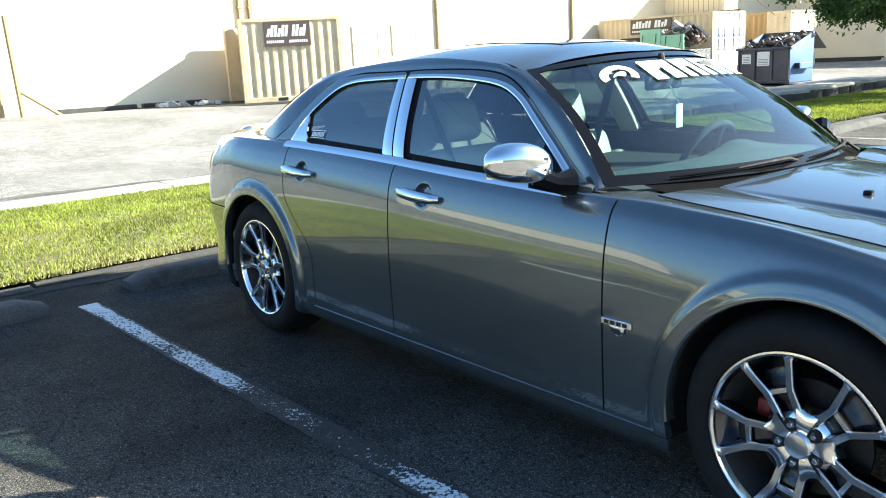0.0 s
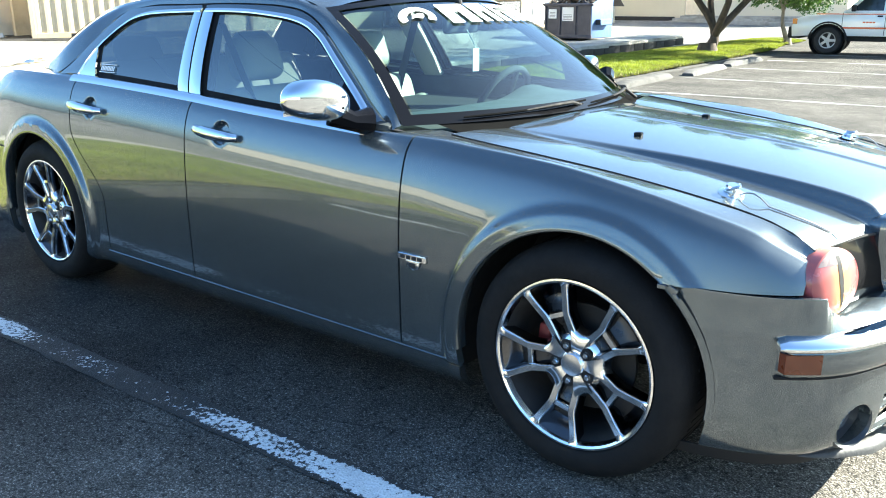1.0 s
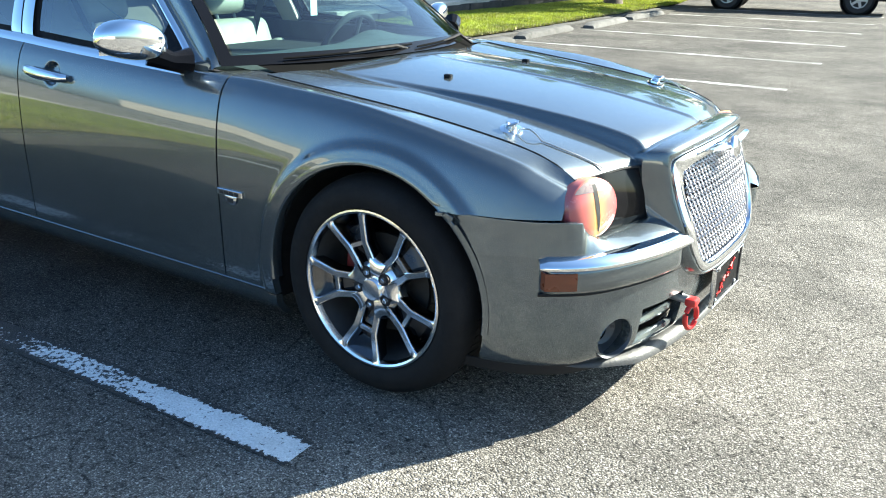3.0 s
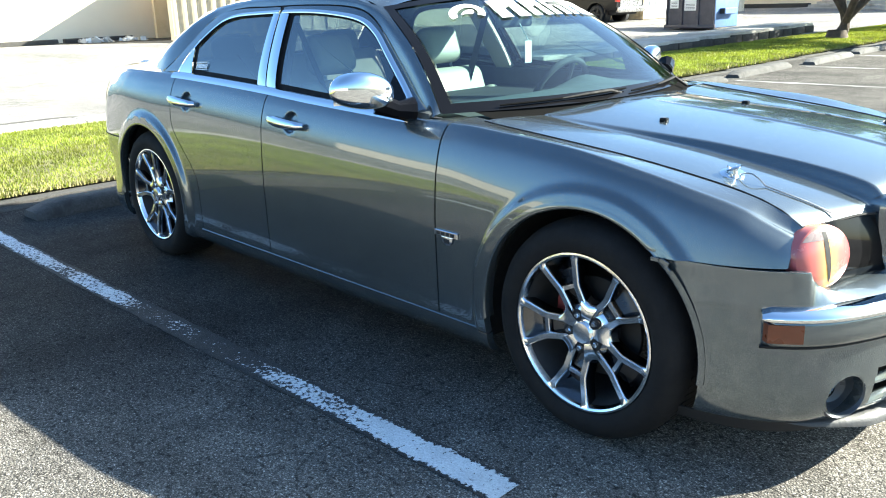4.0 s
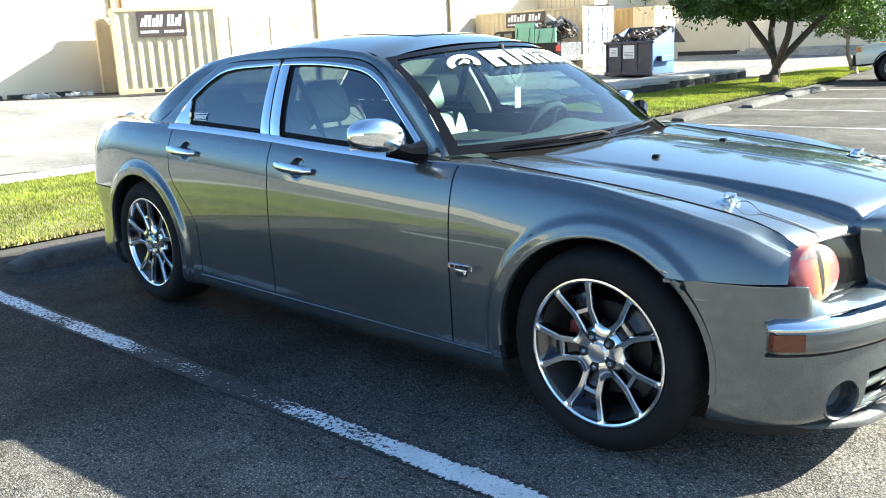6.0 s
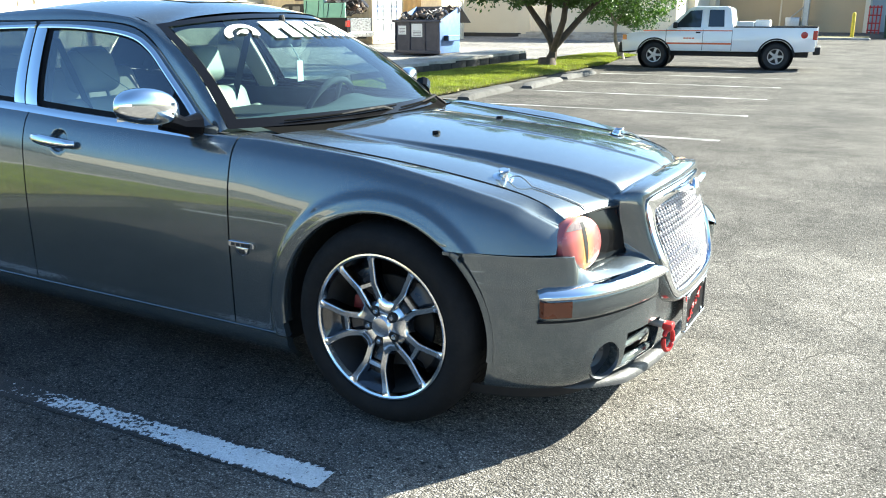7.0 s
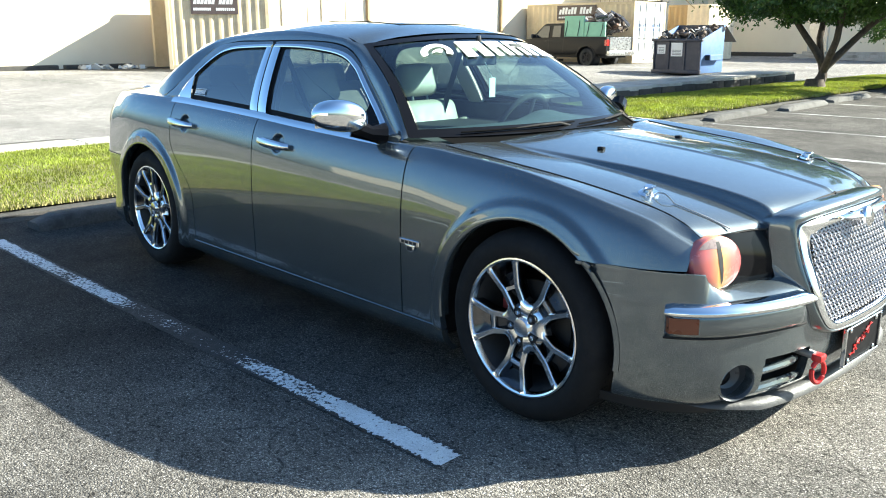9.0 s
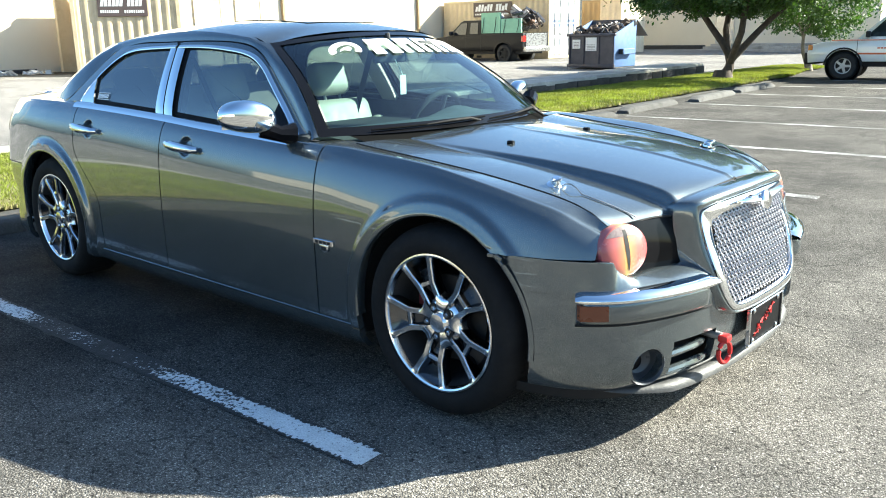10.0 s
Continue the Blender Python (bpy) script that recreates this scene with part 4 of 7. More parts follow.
def truck(name, label, m, paint, scale=1.0):
    """A pickup whose nose points to local -x, its near side on local y = 0."""
    t = thing(name, label, "pickup truck", at=m @ Matrix.Diagonal((scale, scale, scale, 1)))
    FW, RW, R = 0.93, 4.12, 0.385

    def arch(xc):
        return [(xc + R * 1.15 * math.cos(q), 0.36 + R * 1.15 * math.sin(q)) for q in (math.pi * (1 - i / 12) for i in range(13)) if 0.36 + R * 1.15 * math.sin(q) > 0.44]
    low = [(0.06, 0.44)] + arch(FW) + arch(RW) + [(5.06, 0.50), (5.08, 1.12), (3.02, 1.12), (3.0, 1.06), (1.28, 1.06), (1.20, 1.04), (0.35, 0.97), (0.10, 0.90), (0.03, 0.70)]
    bm = bmesh.new()
    prism(bm, low, 0.0, 1.74, bevel=0.02)
    body = part("body", bm, paint, t)
    bm = bmesh.new()
    cab = [(1.22, 1.05), (1.80, 1.60), (1.95, 1.655), (2.80, 1.655), (2.90, 1.60), (3.0, 1.05)]
    a = [bm.verts.new((x, 0.10 + 0.13 * (z - 1.05) / 0.6, z)) for x, z in cab]
    b = [bm.verts.new((x, 1.64 - 0.13 * (z - 1.05) / 0.6, z)) for x, z in cab]
    bm.faces.new(a)
    bm.faces.new(b[::-1])
    for i in range(len(cab)):
        bm.faces.new((a[i], b[i], b[(i + 1) % len(cab)], a[(i + 1) % len(cab)]))
    bmesh.ops.bevel(bm, geom=bm.edges[:], offset=0.025, segments=2, profile=0.5, affect="EDGES", clamp_overlap=True)
    part("cab", bm, paint, t)
    for nm, pts in (("front_window", [(1.42, 1.10), (1.84, 1.54), (2.15, 1.555), (2.15, 1.10)]), ("rear_window", [(2.34, 1.12), (2.34, 1.56), (2.72, 1.56), (2.76, 1.12)])):
        for s in (0, 1):
            bm = bmesh.new()
            vs = []
            for x, z in pts:
                y = 0.094 + 0.13 * (z - 1.05) / 0.6
                vs.append(bm.verts.new((x, y if s == 0 else 1.74 - y, z)))
            bm.faces.new(vs)
            thicken(bm, 0.012)
            part(nm, bm, M_TGLASS, t)
    bm = bmesh.new()
    vs = [bm.verts.new(p) for p in ((1.27, 0.2, 1.10), (1.74, 0.3, 1.555), (1.74, 1.44, 1.555), (1.27, 1.54, 1.10))]
    bm.faces.new(vs)
    thicken(bm, 0.01)
    part("windscreen", bm, M_TGLASS, t)
    for x in (1.24, 2.22, 2.98):
        bm = bmesh.new()
        box(bm, x, -0.004, 0.50, x + 0.012, 0.006, 1.05)
        part("shut_line", bm, M_GAP_T, t)
    bm = bmesh.new()
    box(bm, 2.04, -0.015, 0.95, 2.16, 0.006, 0.99, 0.004, 1)
    part("door_handle", bm, M_BLACK, t)
    bm = bmesh.new()
    box(bm, 1.44, -0.16, 1.08, 1.54, 0.06, 1.24, 0.03, 2)
    part("door_mirror", bm, M_BLACK, t)
    bm = bmesh.new()
    box(bm, -0.05, 0.02, 0.40, 0.30, 1.72, 0.70, 0.05, 2)
    part("front_bumper", bm, M_BLACK if paint is M_TPAINT else M_SILVER, t)
    bm = bmesh.new()
    box(bm, 5.02, 0.04, 0.42, 5.20, 1.70, 0.62, 0.03, 2)
    part("rear_bumper", bm, M_BLACK if paint is M_TPAINT else M_SILVER, t)
    bm = bmesh.new()
    box(bm, 0.05, -0.006, 0.76, 0.17, 0.2, 0.90, 0.01, 1)
    part("front_lamp", bm, M_LAMPAMB, t)
    bm = bmesh.new()
    box(bm, 4.985, -0.008, 0.80, 5.095, 0.16, 1.03, 0.01, 1)
    part("tail_lamp", bm, M_LAMPRED, t)
    bm = bmesh.new()
    box(bm, 5.06, 0.18, 0.64, 5.10, 1.56, 1.12, 0.01, 1)
    part("tailgate", bm, paint if paint is M_TPAINT else M_SILVER, t)
    bm = bmesh.new()
    box(bm, 3.02, -0.008, 1.10, 5.08, 0.10, 1.135, 0.01, 1)
    part("bed_rail", bm, M_BLACK, t)
    bm = bmesh.new()
    box(bm, 3.02, 1.64, 1.10, 5.08, 1.748, 1.135, 0.01, 1)
    part("bed_rail", bm, M_BLACK, t)
    bm = bmesh.new()
    box(bm, 0.5, 0.2, 0.34, 4.9, 1.54, 0.5)
    part("chassis", bm, M_BLACK, t)
    for xc in (FW, RW):
        for s in (0, 1):
            y = 0.06 if s == 0 else 1.68
            mm = Matrix.Translation((xc, y, 0.36)) @ (pose(0, 0, 0, 90) if s == 0 else pose(0, 0, 0, -90))
            wh = part("wheel", bmesh.new(), M_TTYRE, t)
            bm = bmesh.new()
            lathe(bm, [(0.20, 0.0), (0.22, 0.03), (0.31, 0.035), (0.35, 0.0), (0.365, -0.05), (0.365, -0.2), (0.30, -0.24)], 28, mm)
            part("tyre", bm, M_TTYRE, wh)
            bm = bmesh.new()
            lathe(bm, [(0.205, 0.0), (0.20, 0.02), (0.185, 0.018), (0.18, -0.02)], 28, mm)
            rr = lathe(bm, [(0.07, -0.01), (0.065, 0.012), (0.02, 0.016)], 20, mm)
            disc(bm, rr[-1])
            for k in range(5):
                q = 2 * math.pi * k / 5
                box(bm, 0.06, -0.025, -0.01, 0.195, 0.025, 0.016, 0.006, 1, mm @ Matrix.Rotation(q, 4, "Z"))
            part("rim", bm, M_TRIM_ALLOY if paint is M_TPAINT else M_BLACK, wh)
            bm = bmesh.new()
            rr = lathe(bm, [(0.20, -0.02), (0.19, -0.06), (0.06, -0.065)], 20, mm)
            disc(bm, rr[-1])
            part("brake_drum", bm, M_BLACK, wh)
        bm = bmesh.new()
        flare = []
        for i in range(15):
            q = math.pi * (0.02 + 0.96 * i / 14)
            flare.append([bm.verts.new((xc + k * math.cos(q), y, 0.36 + k * math.sin(q))) for k, y in ((R * 1.13, 0.01), (R * 1.13, -0.022), (R * 1.22, -0.014), (R * 1.24, 0.004))])
        for a, b in zip(flare, flare[1:]):
            for j in range(3):
                bm.faces.new((a[j], a[j + 1], b[j + 1], b[j]))
        part("arch_flare", bm, M_BLACK if paint is M_TPAINT else paint, t)
        bm = bmesh.new()
        lathe(bm, [(R * 1.14, 0.0), (R * 1.14, -0.35), (0.05, -0.36)], 24, Matrix.Translation((xc, 0.02, 0.36)) @ pose(0, 0, 0, 90))
        part("wheel_well", bm, M_BLACK, t)
    return t, body


M_GAP_T = mat("dark shut line", (0.03, 0.03, 0.03), 0.8, vary=0)
wt, wbody = truck("pickup_truck", "white pickup truck with orange side stripes and a toolbox", pose(-4.52, 20.62, 0.0, 0, 0, 5.5), M_TPAINT, 1.0)
bm = bmesh.new()
box(bm, 1.25, -0.003, 0.655, 2.975, 0.004, 0.70)
box(bm, 0.62, -0.003, 1.005, 2.975, 0.004, 1.03)
part("side_stripe", bm, M_ORANGE, wbody, "orange side stripes")
bm = bmesh.new()
for i in range(4):
    box(bm, 1.72 + 0.075 * i, -0.003, 0.80, 1.78 + 0.075 * i, 0.004, 0.835)
part("print_bar", bm, M_ORANGE, wbody, "small orange print as plain bars")
bm = bmesh.new()
rr = lathe(bm, [(0.085, 0.003), (0.08, 0.006)], 20, Matrix.Translation((4.78, 0, 0.92)) @ pose(0, 0, 0, 90))
disc(bm, rr[-1])
part("round_mark", bm, M_LAMPRED, wbody, "round red mark")
bm = bmesh.new()
box(bm, 3.06, 0.12, 1.06, 3.50, 1.62, 1.26, 0.02, 1)
box(bm, 3.52, 0.3, 1.10, 3.9, 0.9, 1.30, 0.02, 1)
part("toolbox", bm, M_WHITE, wt, "white steel toolbox")

dt, dbody = truck("pickup_truck", "dark pickup truck loaded with green panels and scrap", pose(-23.0, 25.7, 0.12, 0, 0, 0), M_DPAINT, 1.07)
bm = bmesh.new()
box(bm, 3.05, -0.02, 1.14, 4.0, 0.06, 1.92, 0.01, 1)
box(bm, 4.02, -0.02, 1.14, 5.0, 0.06, 1.68, 0.01, 1)
part("green_panel", bm, M_MINT, dt, "mint green boards along the load bed")
for x, z in ((3.15, 1.5), (3.75, 1.5), (4.2, 1.4), (4.85, 1.4)):
    bm = bmesh.new()
    tube(bm, [(x - 0.05, -0.03, 1.16), (x + 0.03, -0.035, z), (x + 0.05, -0.03, z + 0.25)], 0.012, 5)
    part("strap", bm, M_BLACK, dt)
sc = bmesh.new()
rng = np.random.default_rng(17)
for k in range(130):
    x, y = rng.uniform(3.5, 5.15), rng.uniform(0.15, 1.6)
    z = 1.2 + 0.75 * math.sin(math.pi * (x - 3.2) / 2.2) * rng.uniform(0.2, 1.1)
    s = rng.uniform(0.06, 0.30)
    box(sc, -s, -s * 0.4, -s * rng.uniform(0.05, 0.4), s, s * 0.4, s * 0.15, s * 0.05, 1, pose(x, y, z, *rng.uniform(-50, 50, 3)), int(rng.integers(0, 4)))
scrap = tagged(part("scrap", sc, [M_R1, M_R2, M_R3, M_R4], smooth=False), "heap of wood and metal scrap on the truck bed", "scrap", kind="stuff")
scrap.matrix_basis = dt.matrix_basis.copy()

# ---- the sedan: x forward, y to its left, z up; its right flank is at -y ----
M_PAINT = car_paint("blue-grey metallic paint", (0.096, 0.116, 0.124), 0.25, 0.68)
M_CHROME = mat("chrome", (0.82, 0.83, 0.84), 0.05, 1.0, vary=0.0, rvary=0.02)
M_SATIN = mat("satin chrome wire", (0.56, 0.53, 0.54), 0.30, 1.0, vary=0.0, rvary=0.04)
M_GAP = mat("shut line shadow", (0.008, 0.008, 0.009), 0.9, vary=0.0, rvary=0)
M_RUBBER = mat("black rubber", (0.016, 0.016, 0.017), 0.65, vary=0.15, scale=20, bump=0.1, bump_scale=150)
M_SEAL = mat("black window rubber", (0.005, 0.005, 0.006), 0.7, vary=0.1, scale=20, spec=0.15)
M_WIPER = mat("matt black wiper", (0.008, 0.008, 0.008), 0.7, vary=0.1, spec=0.0)
M_TYRE = mat("tyre rubber", (0.0075, 0.0075, 0.008), 0.8, vary=0.2, scale=6, fine=0.15, fine_scale=80, bump=0.15, bump_scale=180, stain=(0.03, 0.028, 0.026), stain_amount=0.25, spec=0.25)
M_FRIT = mat("black glass edging", (0.006, 0.006, 0.007), 0.1, vary=0, rvary=0, spec=0.2)
M_PLASTIC = mat("black plastic", (0.02, 0.02, 0.021), 0.4, vary=0.1, scale=10, bump=0.1, bump_scale=250)
M_BOWL = mat("grey moulded plastic", (0.055, 0.062, 0.072), 0.35, 0.3, vary=0.08, scale=9)
M_PLATE = mat("dull black plate", (0.010, 0.010, 0.011), 0.5, vary=0.1, spec=0.05)
M_CHIN = mat("scuffed grey plastic", (0.038, 0.038, 0.039), 0.55, vary=0.25, scale=14, bump=0.2, bump_scale=80)
M_WELL = mat("wheel well lining", (0.012, 0.012, 0.012), 0.9, vary=0.1)
M_GLASS = glass_mat("tinted side glass", (0.57, 0.69, 0.67), 1.85)
M_GLASS_REAR = glass_mat("dark tinted rear glass", (0.15, 0.19, 0.19), 1.8)
M_SCREEN = glass_mat("windscreen glass", (0.60, 0.80, 0.79), 1.5, fall=4.0)
M_SMOKE = mat("smoked black lamp cover", (0.006, 0.006, 0.007), 0.06, vary=0.1, spec=0.10, rvary=0.02)
M_AMBER = mat("amber reflector", (0.13, 0.030, 0.010), 0.3, vary=0.1, coat=0.3)
M_TAIL = mat("red tail lens", (0.35, 0.01, 0.01), 0.15, vary=0.05, coat=1.0)
M_POLISH = mat("polished alloy", (0.93, 0.92, 0.91), 0.16, 1.0, vary=0.03, scale=6, rvary=0.04)
M_POCKET = mat("grey alloy pocket paint", (0.06, 0.06, 0.063), 0.3, 0.7, vary=0.15, scale=10)
M_BARREL = mat("dark wheel barrel", (0.03, 0.03, 0.031), 0.6, 0.2, vary=0.2, scale=10)
M_WEB = mat("dished alloy web", (0.13, 0.13, 0.135), 0.16, 1.0, vary=0.1, scale=12)
M_CALIPER = mat("dull red caliper paint", (0.16, 0.012, 0.01), 0.5, vary=0.2)
M_IRON = mat("brake disc iron", (0.022, 0.021, 0.02), 0.7, 0.3, vary=0.2, scale=8)
M_SEAT = mat("cream leather", (0.42, 0.405, 0.345), 0.5, vary=0.08, scale=5, bump=0.2, bump_scale=120)
M_DASH = mat("grey-green soft dash", (0.040, 0.048, 0.048), 0.75, vary=0.1, scale=6, bump=0.25, bump_scale=300)
M_CLOTH = mat("dark cabin trim", (0.035, 0.036, 0.038), 0.85, vary=0.2)

car = thing("sedan", "blue-grey metallic sedan with chrome trim parked in a stall", "car")

FX, RX, HUBZ = 1.524, -1.524, 0.365
plan = cur((-2.60, 0.46), (-2.54, 0.64), (-2.43, 0.75), (-2.31, 0.83), (-2.22, 0.875), (-2.15, 0.897), (-2.06, 0.908), (-1.9, 0.922), (-1.5, 0.938), (-1.0, 0.930), (0.0, 0.928), (0.9, 0.926), (1.5, 0.930), (1.8, 0.920), (1.95, 0.893), (2.08, 0.84), (2.19, 0.745))
belt = cur((-2.56, 1.005), (-2.3, 1.036), (-1.9, 1.060), (-1.24, 1.054), (-0.8, 1.041), (-0.37, 1.023), (0.02, 1.001), (0.4, 0.984), (0.75, 0.970), (0.95, 0.966), (1.11, 0.954), (1.41, 0.931), (1.67, 0.891), (1.88, 0.846), (1.975, 0.817), (2.03, 0.788), (2.1, 0.748), (2.19, 0.69))
seam_y = cur((-2.58, 0.34), (-2.5, 0.54), (-1.9, 0.66), (-1.3, 0.70), (0.0, 0.72), (0.9, 0.735), (1.3, 0.722), (1.6, 0.715), (1.8, 0.713), (2.0, 0.710), (2.093, 0.703), (2.14, 0.690))
seam_z = cur((-2.56, 1.03), (-2.3, 1.055), (-1.9, 1.072), (0.0, 1.03), (0.9, 0.968), (1.0, 0.957), (1.27, 0.931), (1.55, 0.902), (1.8, 0.867), (1.96, 0.836), (2.048, 0.804), (2.094, 0.772), (2.14, 0.730))


def section(x):
    """Half a cross-section of the body at x, from the sill to the bonnet or boot seam, as (y, z)."""
    p, t = plan(x), belt(x)
    z4 = min(0.64, t - 0.26)
    k = sm((-1.75 - x) / 0.45)
    f = sm((x - 0.75) / 0.5)
    return [(p - 0.070, 0.160, 0), (p - 0.020, 0.208, 0), (p - 0.006, 0.262, 0), (p - 0.001 - 0.022 * k, 0.44, 0), (p, z4, 0), (p - 0.012 - 0.018 * k, t - 0.17, 0),
            (p - 0.038 - 0.040 * k - 0.008 * f, t - 0.065 + 0.010 * f, 0), (p - 0.072 - 0.042 * k - 0.016 * f, t - 0.014 + 0.006 * f, 0), (p - 0.105 - 0.04 * k - 0.012 * f, t, 0), (seam_y(x), seam_z(x), 0)]


HANDLES = ((-0.085, 0.895), (-1.035, 0.925))


def flank(x, v):
    """A point of the right flank; v counts the section's knots, 0 to 9."""
    q = spline(section(x), v / 9)
    y, z = q.x, q.y
    for ax in (FX, RX):
        r = math.hypot(x - ax, z - HUBZ)
        if z < 1.0:
            lip = math.exp(-((r - 0.450) / 0.016) ** 2) if r > 0.450 else 1.0
            y += (0.016 if ax == FX else 0.022) * lip * sm((1.0 - z) / 0.2)
    for hx, hz in HANDLES:
        d = math.hypot((x - hx - 0.012) / 0.052, (z - hz - 0.002) / 0.046)
        if d < 1.3:
            y -= 0.024 * (1 - sm((d - 0.55) / 0.5))
    return Vector((x, -y, z))


def flank_y(x, z):
    """Half-width of the lower flank at height z."""
    lo, hi = 2.0, 8.0
    for _ in range(24):
        mid = (lo + hi) / 2
        if spline(section(x), mid / 9).y < z:
            lo = mid
        else:
            hi = mid
    return spline(section(x), lo / 9).x


def cut_arch(bm, ax, rad):
    """Cut a round wheel arch into a flank sheet and turn its lip inward."""
    def rr(v):
        return math.hypot(v.co.x - ax, v.co.z - HUBZ)
    inside = {v for v in bm.verts if rr(v) < rad}
    gone = [f for f in bm.faces if all(v in inside for v in f.verts)]
    bmesh.ops.delete(bm, geom=gone, context="FACES")
    lip = []
    for v in [v for v in bm.verts if v in inside]:
        if not v.link_faces:
            bm.verts.remove(v)
            continue
        d = rr(v)
        k = rad / max(d, 1e-6)
        v.co.x = ax + (v.co.x - ax) * k
        v.co.z = HUBZ + (v.co.z - HUBZ) * k
        lip.append(v)
    return lip


def inset_edges(bm, depth=0.02):
    """Fold every open edge of a panel inward, so that shut lines have depth."""
    es = [e for e in bm.edges if e.is_boundary]
    got = bmesh.ops.extrude_edge_only(bm, edges=es)
    for g in got["geom"]:
        if isinstance(g, bmesh.types.BMVert):
            g.co.y += depth if g.co.y < 0 else -depth


def both(name, bm, material, parent, label="", angle=35):
    """A part of the right side, and its twin on the left."""
    twin = bm.copy()
    for v in twin.verts:
        v.co.y = -v.co.y
    bmesh.ops.reverse_faces(twin, faces=twin.faces[:])
    return (part(name, bm, material, parent, label, angle=angle, flip=False), part(name, twin, material, parent, label, angle=angle, flip=False))


def fix(bm):
    """Turn the right flank's faces outward (to -y or up)."""
    bm.normal_update()
    tot = sum((f.normal.y if abs(f.normal.y) > abs(f.normal.z) else -f.normal.z) * f.calc_area() for f in bm.faces)
    if tot > 0:
        bmesh.ops.reverse_faces(bm, faces=bm.faces[:])


def panel(xa, xb, va, vb, nu, nv):
    bm = bmesh.new()

    def f(u, w):
        v = va + (vb - va) * w
        x0, x1 = xa(v), xb(v)
        return flank(x0 + (x1 - x0) * u, v)
    grid(bm, f, nu, nv)
    return bm


GAP = 0.0035
# doors
bm = panel(lambda v: 0.868 - GAP, lambda v: -0.298 + GAP, 2.0, 8.0, 150, 90)
fix(bm)
inset_edges(bm)
door_front = both("front_door", bm, M_PAINT, car)


def rear_edge(v):
    z = spline(section(-1.1), v / 9).y
    return -0.955 - 0.235 * sm((z - 0.50) / 0.33)


bm = panel(lambda v: -0.298 - GAP, lambda v: rear_edge(v) + GAP, 2.0, 8.0, 120, 90)
fix(bm)
inset_edges(bm)
door_rear = both("rear_door", bm, M_PAINT, car)
# sill
bm = panel(lambda v: 1.13, lambda v: -0.97, 0.0, 1.94, 60, 8)
fix(bm)
inset_edges(bm, 0.03)
both("sill", bm, M_PAINT, car)
# front wing
bm = panel(lambda v: 2.106, lambda v: 0.868 + GAP, 2.0, 9.0, 200, 130)
cut_arch(bm, FX, 0.408)
bmesh.ops.bisect_plane(bm, geom=bm.verts[:] + bm.edges[:] + bm.faces[:], plane_co=(1.8, 0, 0.676), plane_no=(0.012, 0, 1))
bmesh.ops.delete(bm, geom=[f for f in bm.faces if f.calc_center_median().x > FX and f.calc_center_median().z < 0.676 - 0.012 * (f.calc_center_median().x - 1.8)], context="FACES")
fix(bm)
inset_edges(bm, 0.03)
both("front_wing", bm, M_PAINT, car)
# rear quarter
bm = panel(lambda v: rear_edge(v) - GAP, lambda v: -2.575, 0.6, 9.0, 190, 120)
cut_arch(bm, RX, 0.408)
fix(bm)
inset_edges(bm, 0.03)
both("rear_quarter", bm, M_PAINT, car)

# rolled lips round the wheel arches
def lip_pt(ax, u, w, a0, a1):
    q = math.radians(a0 + (a1 - a0) * u)
    r, d = spline([(0.424, 0.0006, 0), (0.417, 0.0010, 0), (0.408, 0.0008, 0), (0.402, -0.003, 0), (0.399, -0.02, 0), (0.404, -0.05, 0)], w).xy
    x, z = ax + r * math.cos(q), HUBZ + r * math.sin(q)
    at = flank_y(x, z) if z > 0.30 and not (x > FX and z < 0.66) else plan(x)
    base = at - 0.045 * sm((0.30 - z) / 0.09) + (0.022 if ax == RX else 0.016 - 0.012 * sm((x - FX) / 0.1) * sm((0.70 - z) / 0.06))
    return Vector((x, -(base + d), z))


for ax, a0, a1 in ((FX, -7, 187), (RX, -6, 186)):
    bm = bmesh.new()
    grid(bm, lambda u, w: lip_pt(ax, u, w, a0, a1), 90, 10)
    fix(bm)
    both("arch_lip", bm, M_PAINT, car)
# wheel wells
for ax in (FX, RX):
    bm = bmesh.new()
    grid(bm, lambda u, w: Vector((ax + 0.44 * math.cos(math.radians(-12 + 204 * u)), -0.85 + 0.34 * w, HUBZ + 0.44 * math.sin(math.radians(-12 + 204 * u)))), 30, 1)
    ring = [bm.verts.new((ax + 0.44 * math.cos(math.radians(-12 + 204 * i / 30)), -0.52, HUBZ + 0.44 * math.sin(math.radians(-12 + 204 * i / 30)))) for i in range(31)]
    bm.faces.new(ring)
    both("wheel_well", bm, M_WELL, car)
# dark inner shell behind the shut lines; nose boxes added to stop sun leaks
bm = bmesh.new()
box(bm, -2.35, -0.68, 0.24, -1.99, 0.68, 0.88, 0.03)
box(bm, -1.05, -0.875, 0.2, 1.08, 0.875, 0.9, 0.03)
box(bm, 1.98, -0.66, 0.26, 2.16, 0.66, 0.62, 0.03)
box(bm, -2.3, -0.5, 0.22, 2.1, 0.5, 0.5, 0.03)
box(bm, 1.10, -0.5, 0.48, 2.12, 0.5, 0.75, 0.03)
box(bm, 2.0, -0.64, 0.52, 2.085, 0.64, 0.76, 0.02)
box(bm, 2.12, -0.60, 0.17, 2.20, 0.60, 0.40, 0.03)
box(bm, 2.15, -0.46, 0.19, 2.235, 0.46, 0.36, 0.02)
part("underbody", bm, M_GAP, car)

